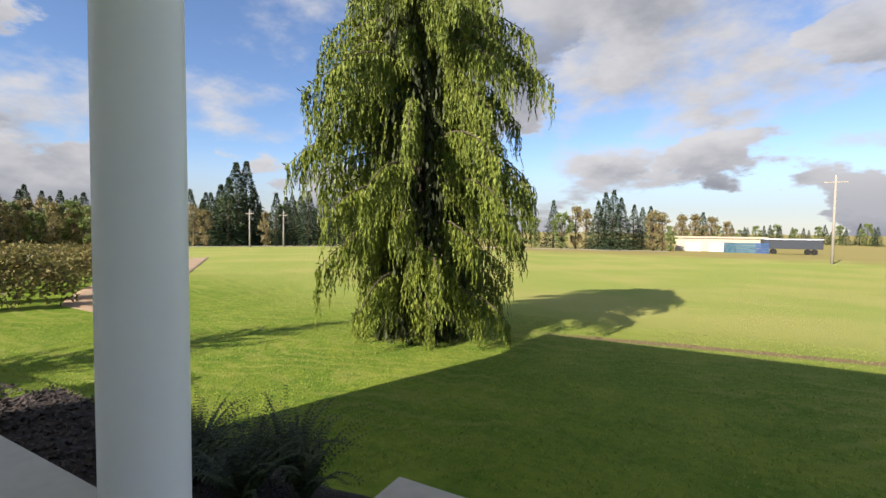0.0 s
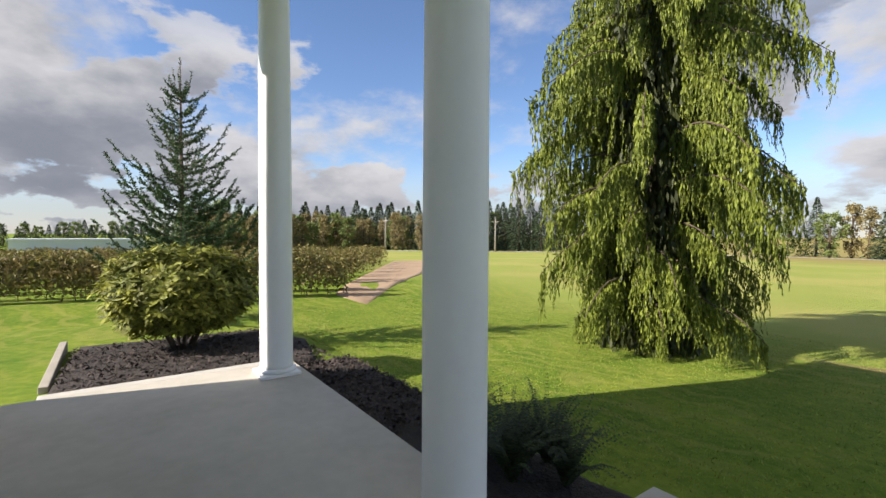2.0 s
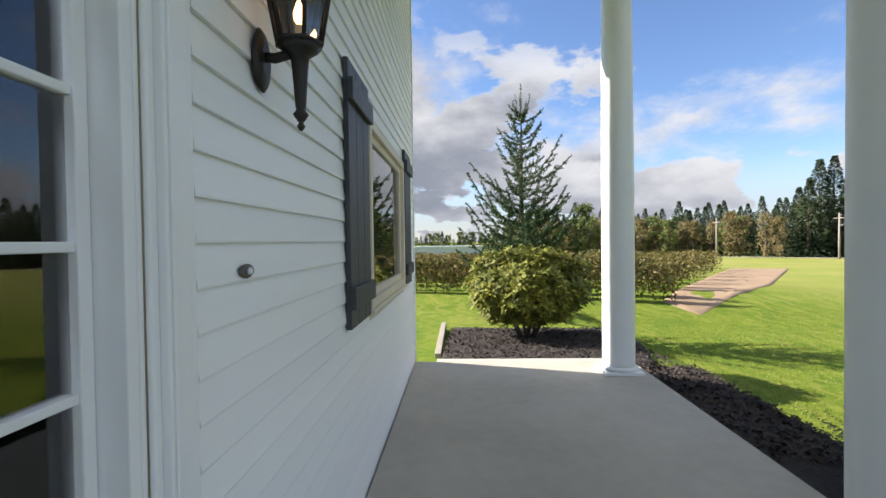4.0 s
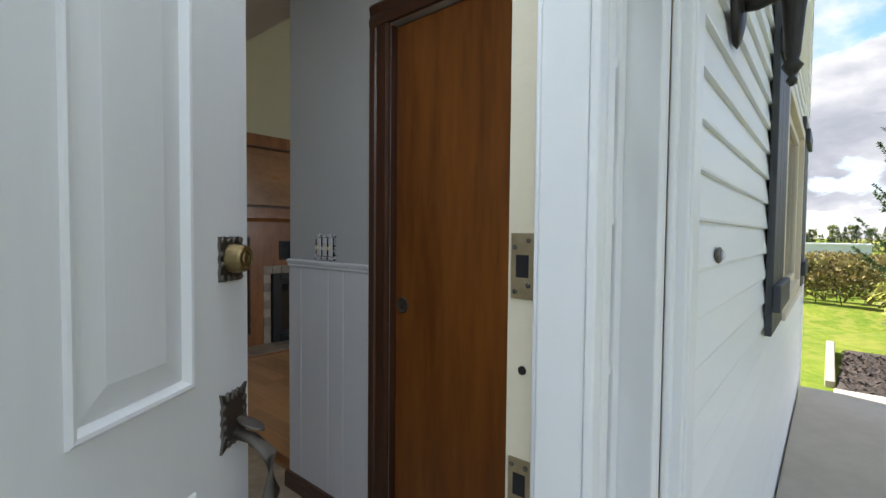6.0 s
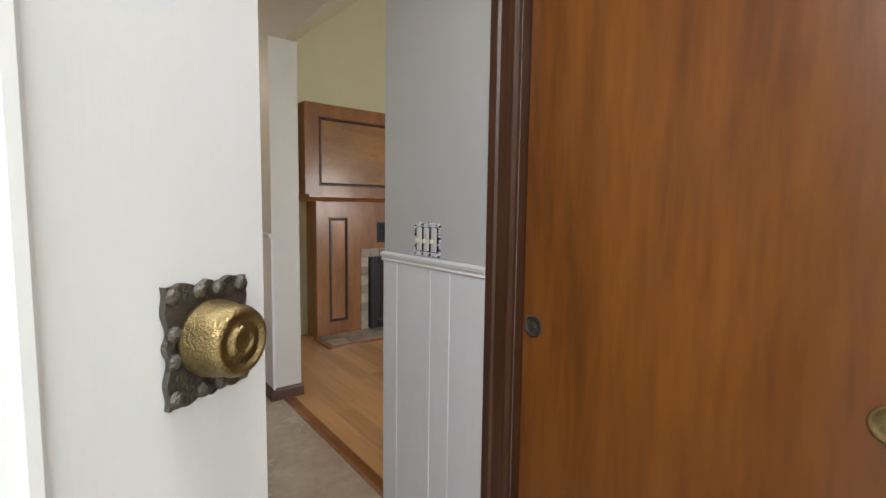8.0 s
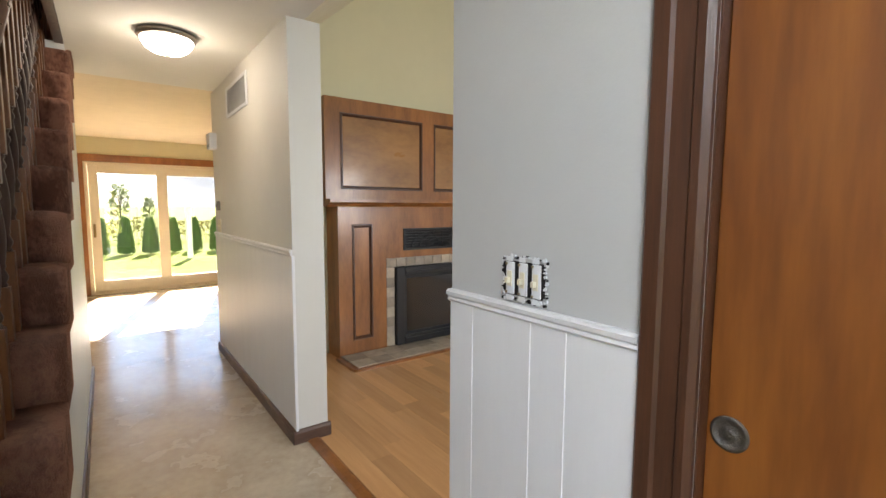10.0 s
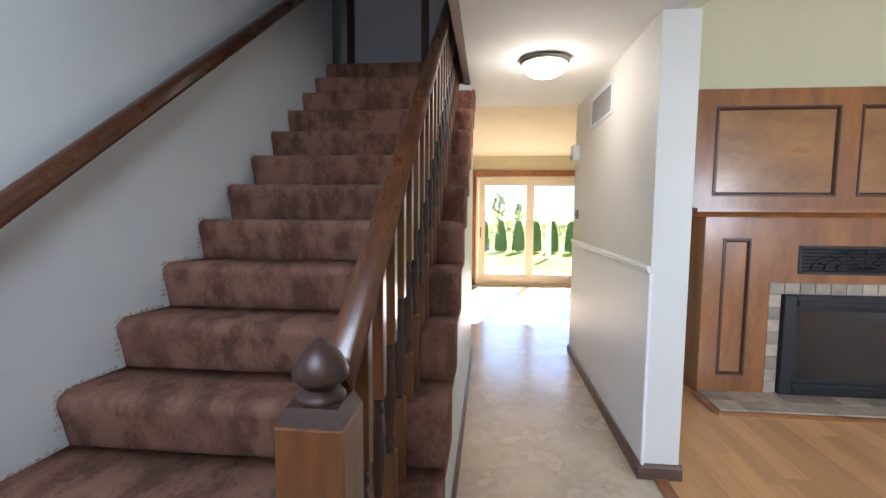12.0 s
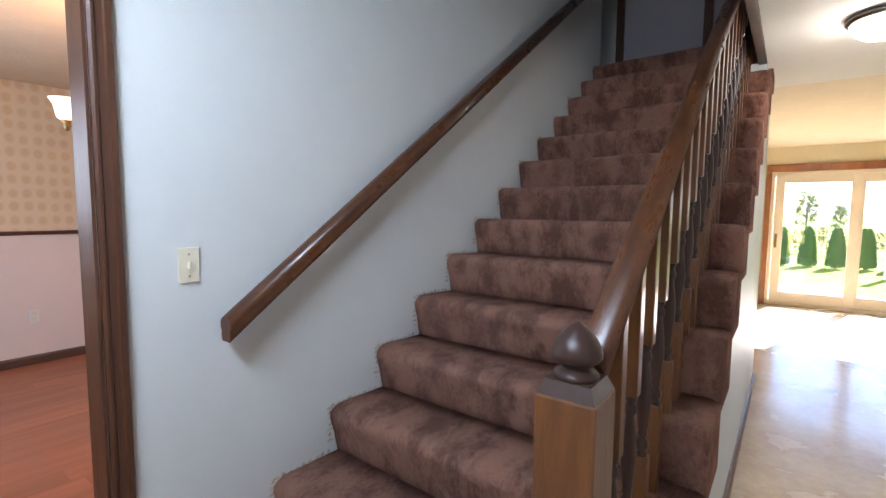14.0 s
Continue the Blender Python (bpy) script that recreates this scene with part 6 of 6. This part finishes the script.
for i in range(12):
    for j in range(2):
        ob = new("tile", hearth_mesh)
        ob.parent = hearth
        ob.matrix_basis = Matrix.Translation((1.79 + 0.182 * i - 2.885, 4.025 + 0.17 * j - 4.19, 0.0222))


# ---- stairs ----
stairs = thing("staircase", (-0.6, 1.40, 0.0), "staircase with thick brown plush carpet", "stairs")
XS0, XS1 = -1.2315, 0.072
bm = bmesh.new()
prof = [(0.044, -0.235), (0.022, -0.15), (0.014, -0.11), (0.008, -0.080), (0.000, -0.060), (-0.004, -0.042), (-0.001, -0.024), (0.010, -0.010), (0.028, -0.001), (0.055, 0.002), (0.16, -0.001), (0.30, -0.006), (0.30, -0.235)]
# lengthwise slices let the pile swell and sag a little
n_sl = 40
slices = []
for i in range(n_sl + 1):
    x = XS0 + (XS1 - XS0) * i / n_sl
    end = max(0.0, (x - (XS1 - 0.05)) / 0.05)
    row = []
    for k, (a, b) in enumerate(prof):
        w = 0.006 * noise.noise(Vector((x * 8, k * 0.9, 2.0)))
        inset = 0.010 * end ** 3
        yy = a + (w if k < 9 else 0) + (inset if k < 8 else 0)
        zz = b + (w * 0.8 if 3 < k < 11 else 0) - (inset if 6 < k < 12 else 0)
        row.append(bm.verts.new((x, yy, zz)))
    slices.append(row)
for A, B in zip(slices, slices[1:]):
    for k in range(len(prof)):
        f = bm.faces.new((A[k], A[(k + 1) % len(prof)], B[(k + 1) % len(prof)], B[k]))
        f.smooth = k < 11
bm.faces.new(slices[0])
bm.faces.new(slices[-1][::-1])
bmesh.ops.recalc_face_normals(bm, faces=bm.faces)
step_mesh = mesh_of("carpeted_step", bm, CARPET)
for n in range(1, 15):
    y, z = stair_nose(n)
    ob = new("carpeted_step", step_mesh)
    ob.parent = stairs
    ob.matrix_basis = Matrix.Translation((0.6, y - 1.40, z))
part("landing_carpet", boxed(-2.9, 5.06, 2.626, 0.03, 5.89, 2.640), CARPET, stairs)
# ragged edge of bare plaster where the carpet meets the wall
r = random.Random(12)
bm = bmesh.new()
for n in range(1, 13):
    y, z = stair_nose(n)
    for k in range(16):
        t = k / 16
        if k < 9:
            a, b = y + 0.28 * t * 1.7 + 0.01, z + 0.004
        else:
            a, b = y - 0.004, z - 0.18 * (t - 0.55) * 2
        h = r.uniform(0.003, 0.013)
        w = r.uniform(0.006, 0.018)
        prism(bm, [(a - w, b - 0.004), (a + w, b - 0.004), (a + w * r.uniform(0, 0.8), b + h), (a - w * r.uniform(0, 0.8), b + h * r.uniform(0.3, 1))], -1.2328, -1.2312, "x")
solo("wall_scuffs", bm, BARE_PLASTER, "ragged bare plaster along the carpet edge", "wall scuffs", kind="stuff")

# ---- balustrade ----
balustrade = thing("stair_railing", (-0.06, 1.515, 0.189), "dark turned wood stair railing with acorn newel", "stair railing")
RX, SL = -0.06, 0.1886 / 0.263


def rail_under(y):
    return 1.025 + SL * (y - 1.57)


bm = bmesh.new()
box(bm, RX - 0.053, 1.462, 0.186, RX + 0.053, 1.568, 1.060, 0.004)
newel = part("newel_post", bm, BALUSTER_WOOD, balustrade)
bm = bmesh.new()
rows = []
for h, w in ((1.0602, 0.051), (1.085, 0.040)):
    rows.append([bm.verts.new((RX + sx * w, 1.515 + sy * w, h)) for sx, sy in ((-1, -1), (1, -1), (1, 1), (-1, 1))])
bm.faces.new(rows[0][::-1])
bm.faces.new(rows[1])
for i in range(4):
    bm.faces.new((rows[0][i], rows[0][(i + 1) % 4], rows[1][(i + 1) % 4], rows[1][i]))
part("newel_cap", bm, TURNED_WOOD, newel)
bm = bmesh.new()
lathe(bm, [(0.0344, 1.08), (0.0386, 1.0869), (0.0386, 1.092), (0.0336, 1.0981), (0.0235, 1.1024), (0.0227, 1.1049), (0.0286, 1.1075), (0.0286, 1.1101), (0.0252, 1.1127), (0.0378, 1.1153), (0.0433, 1.1221), (0.0433, 1.1299), (0.0395, 1.1419), (0.0328, 1.154), (0.0227, 1.1669), (0.0118, 1.1763), (0.0017, 1.1815)], 32, (RX, 1.515, 0))
part("newel_finial", bm, TURNED_WOOD, newel, "polished dark acorn finial")

y_top = 5.0
bm = bmesh.new()
outline = [(-0.022, 0.0), (0.022, 0.0), (0.024, 0.018), (0.018, 0.026), (0.031, 0.036), (0.033, 0.054), (0.026, 0.068), (0.012, 0.075), (-0.012, 0.075), (-0.026, 0.068), (-0.033, 0.054), (-0.031, 0.036), (-0.018, 0.026), (-0.024, 0.018)]
A = [bm.verts.new((RX + a, 1.5685, rail_under(1.5685) + b)) for a, b in outline]
B = [bm.verts.new((RX + a, y_top, rail_under(y_top) + b)) for a, b in outline]
fs = [bm.faces.new(A), bm.faces.new(B[::-1])]
for i in range(len(outline)):
    f = bm.faces.new((A[i], B[i], B[(i + 1) % len(outline)], A[(i + 1) % len(outline)]))
    f.smooth = True
    fs.append(f)
bmesh.ops.recalc_face_normals(bm, faces=fs)
part("top_rail", bm, RAIL_WOOD, balustrade)


def baluster_meshes(bottom, total):
    """Square foot, turned middle, square head: three meshes."""
    s = 0.0185
    foot = bmesh.new()
    box(foot, -s, -s, 0.0, s, s, bottom, 0.003)
    z0 = bottom
    mid = bmesh.new()
    lathe(mid, [(0.012, z0 - 0.004), (0.014, z0 + 0.006), (0.010, z0 + 0.012), (0.015, z0 + 0.020), (0.017, z0 + 0.030), (0.013, z0 + 0.042), (0.009, z0 + 0.052), (0.013, z0 + 0.060), (0.011, z0 + 0.068),
                (0.014, z0 + 0.085), (0.0175, z0 + 0.125), (0.0185, z0 + 0.155), (0.0165, z0 + 0.195), (0.012, z0 + 0.235), (0.010, z0 + 0.250), (0.014, z0 + 0.258), (0.016, z0 + 0.266), (0.013, z0 + 0.276), (0.010, z0 + 0.284), (0.015, z0 + 0.292), (0.012, z0 + 0.304)], 14)
    head = bmesh.new()
    box(head, -s, -s, z0 + 0.30, s, s, total - 0.012, 0.003)
    for v in head.verts:
        if v.co.z > total - 0.05:
            v.co.z += SL * v.co.y + 0.010
    return mesh_of("foot", foot, BALUSTER_WOOD), mesh_of("spindle", mid, TURNED_WOOD), mesh_of("head", head, BALUSTER_WOOD)


KINDS = [(0.085, baluster_meshes(0.165, 0.7186 * 0.085 + 0.7124)), (0.2165, baluster_meshes(0.165 + SL * 0.1315, SL * 0.2165 + 0.7124))]
for n in range(1, 14):
    y, z = stair_nose(n)
    for a, (foot, mid, head) in KINDS:
        if n == 1 and a < 0.2 or y + a > 4.75:
            continue
        ob = new("baluster", foot)
        ob.parent = balustrade
        ob.matrix_basis = Matrix.Translation((0.0, y + a - 1.515, z - 0.189 - 0.003))
        for nm, me in (("spindle", mid), ("head", head)):
            sub = new(nm, me)
            sub.parent = ob

# ---- wall handrail ----
hand = thing("handrail", (-1.16, 1.47, 0.98), "varnished brown wooden handrail on the stairwell wall", "handrail")
bm = bmesh.new()
hl = [(-0.0225, -0.009), (0.0225, -0.009), (0.0275, 0.0118), (0.0238, 0.0222), (0.0312, 0.0352), (0.03, 0.056), (0.015, 0.069), (-0.015, 0.069), (-0.03, 0.056), (-0.0312, 0.0352), (-0.0238, 0.0222), (-0.0275, 0.0118)]
A = [bm.verts.new((-1.155 + a, 1.462, 0.966 + b)) for a, b in hl]
B = [bm.verts.new((-1.155 + a, 4.75, 0.966 + 0.712 * (4.75 - 1.462) + b)) for a, b in hl]
fs = [bm.faces.new(A), bm.faces.new(B[::-1])]
for i in range(len(hl)):
    f = bm.faces.new((A[i], B[i], B[(i + 1) % len(hl)], A[(i + 1) % len(hl)]))
    f.smooth = True
    fs.append(f)
bmesh.ops.recalc_face_normals(bm, faces=fs)
part("rail", bm, RAIL_WOOD, hand)
for y in (1.72, 2.885, 4.05):
    z = 0.980 + 0.712 * (y - 1.462)
    bm = bmesh.new()
    tube(bm, [(-1.2325, y, z - 0.055), (-1.20, y, z - 0.058), (-1.165, y, z - 0.035), (-1.155, y, z - 0.002)], [0.013, 0.006, 0.006, 0.009], 8)
    part("bracket", bm, OLD_BRASS, hand)

plate = thing("switch_plate", (-1.232, 1.393, 1.195), "ivory dimmer switch plate beside the handrail", "switch plate")
part("plate", boxed(-1.2325, 1.362, 1.143, -1.2265, 1.424, 1.250, bevel=0.002), PLASTIC_IVORY, plate)
part("toggle", boxed(-1.2262, 1.388, 1.186, -1.216, 1.398, 1.208, bevel=0.002), PLASTIC_IVORY, plate)
for z in (1.163, 1.230):
    part("screw", boxed(-1.2263, 1.390, z - 0.003, -1.2255, 1.396, z + 0.003), STEEL, plate)

# ---- upper landing door ----
upper = tagged(new("door_4"), "grey upstairs door in dark wood casing", "door", kind="structure")
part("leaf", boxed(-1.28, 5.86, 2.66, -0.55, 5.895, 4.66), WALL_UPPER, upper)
part("casing", boxed(-1.36, 5.84, 2.645, -1.285, 5.898, 4.70), DARK_TRIM, upper)
part("casing", boxed(-0.545, 5.84, 2.645, -0.47, 5.898, 4.70), DARK_TRIM, upper)
structure("wall_upper_bright", boxed(-3.0, 5.88, 2.645, -1.365, 5.899, 5.1), WALL_STAIR, "white upstairs hallway wall", "wall")

# ---- dining room ----
casing_y("trim_dining_casing", 1.168, 1.222, 0.0, 2.04, -1.2325, 1, "dark wooden casing of the dining room opening")
structure("trim_dining_jamb", boxed(-1.352, 1.158, 0.0, -1.231, 1.1665, 2.04), DARK_TRIM, "dark wooden jamb of the dining room opening", "trim")
bm = bmesh.new()
prism(bm, [(-1.2325, 2.042), (-1.216, 2.042), (-1.213, 2.08), (-1.218, 2.125), (-1.2325, 2.13)], 0.14, 1.222, "y")
structure("trim_dining_head", bm, DARK_TRIM, "dark wooden head casing of the dining room opening", "trim")
structure("wall_dining_paper", boxed(-4.998, 0.142, 1.165, -4.985, 3.998, 2.418), WALLPAPER, "tan patterned wallpaper above the chair rail", "wall")
structure("wall_dining_lower", boxed(-4.998, 0.142, 0.0, -4.985, 3.998, 1.13), WALL_PINK, "pale pink painted lower dining room wall", "wall")
structure("trim_dining_rail", boxed(-4.998, 0.142, 1.131, -4.968, 3.998, 1.164, bevel=0.004), DARK_TRIM, "dark wooden dining room chair rail", "trim")
skirting("baseboard_dining", 0.142, 3.998, "y", -4.9845, 1)
outlet = thing("wall_outlet", (-4.98, 1.72, 0.42), "white wall outlet on the pink dining room wall", "outlet")
part("plate", boxed(-4.9848, 1.685, 0.365, -4.979, 1.755, 0.48, bevel=0.002), PLASTIC_WHITE, outlet)
for z in (0.40, 0.445):
    part("socket", boxed(-4.9788, 1.703, z - 0.014, -4.9775, 1.737, z + 0.014), PLASTIC_IVORY, outlet)

CX, CY, CZ = -2.62, 1.69, 1.79
chandelier = thing("chandelier", (CX, CY, 2.42), "brass chandelier with lit frosted tulip shades", "chandelier")
bm = bmesh.new()
lathe(bm, [(0.05, 0.56), (0.05, 0.54), (0.008, 0.53), (0.008, 0.06), (0.03, 0.04), (0.035, 0.0), (0.02, -0.04), (0.03, -0.06), (0.008, -0.10)], 16, (CX, CY, CZ))
part("stem", bm, OLD_BRASS, chandelier)
for k in range(5):
    a = radians(77 + 90 + 72 * k + 36)
    d = Vector((math.cos(a), math.sin(a), 0))
    c = Vector((CX, CY, CZ))
    bm = bmesh.new()
    tube(bm, [c + d * 0.02, c + d * 0.09 + Vector((0, 0, -0.07)), c + d * 0.19 + Vector((0, 0, -0.06)), c + d * 0.24 + Vector((0, 0, 0.0))], 0.008, 8)
    arm = part("arm", bm, OLD_BRASS, chandelier)
    bm = bmesh.new()
    lathe(bm, [(0.022, 0.0), (0.038, 0.012), (0.044, 0.045), (0.05, 0.075), (0.066, 0.10), (0.062, 0.10), (0.046, 0.07), (0.03, 0.02)], 20, tuple(c + d * 0.24))
    part("shade", bm, SCONCE_GLOW, arm, "glowing frosted tulip shade")
    bm = bmesh.new()
    lathe(bm, [(0.008, -0.05), (0.016, -0.03), (0.012, -0.015), (0.026, -0.004), (0.026, 0.0)], 12, tuple(c + d * 0.24))
    part("cup", bm, OLD_BRASS, arm)
dining_light = new("chandelier_glow", bpy.data.lights.new("chandelier_glow", "POINT"))
dining_light.data.energy = 1.3
dining_light.data.shadow_soft_size = 0.2
dining_light.data.color = (1.0, 0.55, 0.30)
dining_light.matrix_world = pose(CX, CY, CZ + 0.22)


# ---- floor boards, last ----
def planks(base, x0, x1, y0, y1, along, width, length, material, seed):
    me = mesh_of("plank", boxed(0.0006, 0.0006, -0.0075, (length if along == "x" else width) - 0.0006, (width if along == "x" else length) - 0.0006, 0.0), material)
    r = random.Random(seed)
    across = (y0, y1) if along == "x" else (x0, x1)
    run = (x0, x1) if along == "x" else (y0, y1)
    c = across[0]
    while c + width <= across[1] + 1e-6:
        u = run[0] - r.uniform(0, length)
        while u < run[1]:
            if u >= run[0] and u + length <= run[1]:
                ob = new("plank", me)
            else:
                a, b = max(u, run[0]), min(u + length, run[1])
                if b - a < 0.05:
                    u += length
                    continue
                short = boxed(0.0006, 0.0006, -0.0075, (b - a if along == "x" else width) - 0.0006, (width if along == "x" else b - a) - 0.0006, 0.0)
                ob = new("plank", mesh_of("plank", short, material))
                u = a
                ob.parent = base
                ob.matrix_basis = Matrix.Translation((u, c, FLOOR) if along == "x" else (c, u, FLOOR))
                u = b
                continue
            ob.parent = base
            ob.matrix_basis = Matrix.Translation((u, c, FLOOR) if along == "x" else (c, u, FLOOR))
            u += length
        c += width


planks(bpy.data.objects["floor_living_base"], 1.132, 5.19, 0.15, 4.61, "y", 0.124, 1.22, LAMINATE, 1)
planks(bpy.data.objects["floor_dining_base"], -4.98, -1.26, 0.15, 3.98, "y", 0.15, 1.22, LAMINATE_RED, 2)
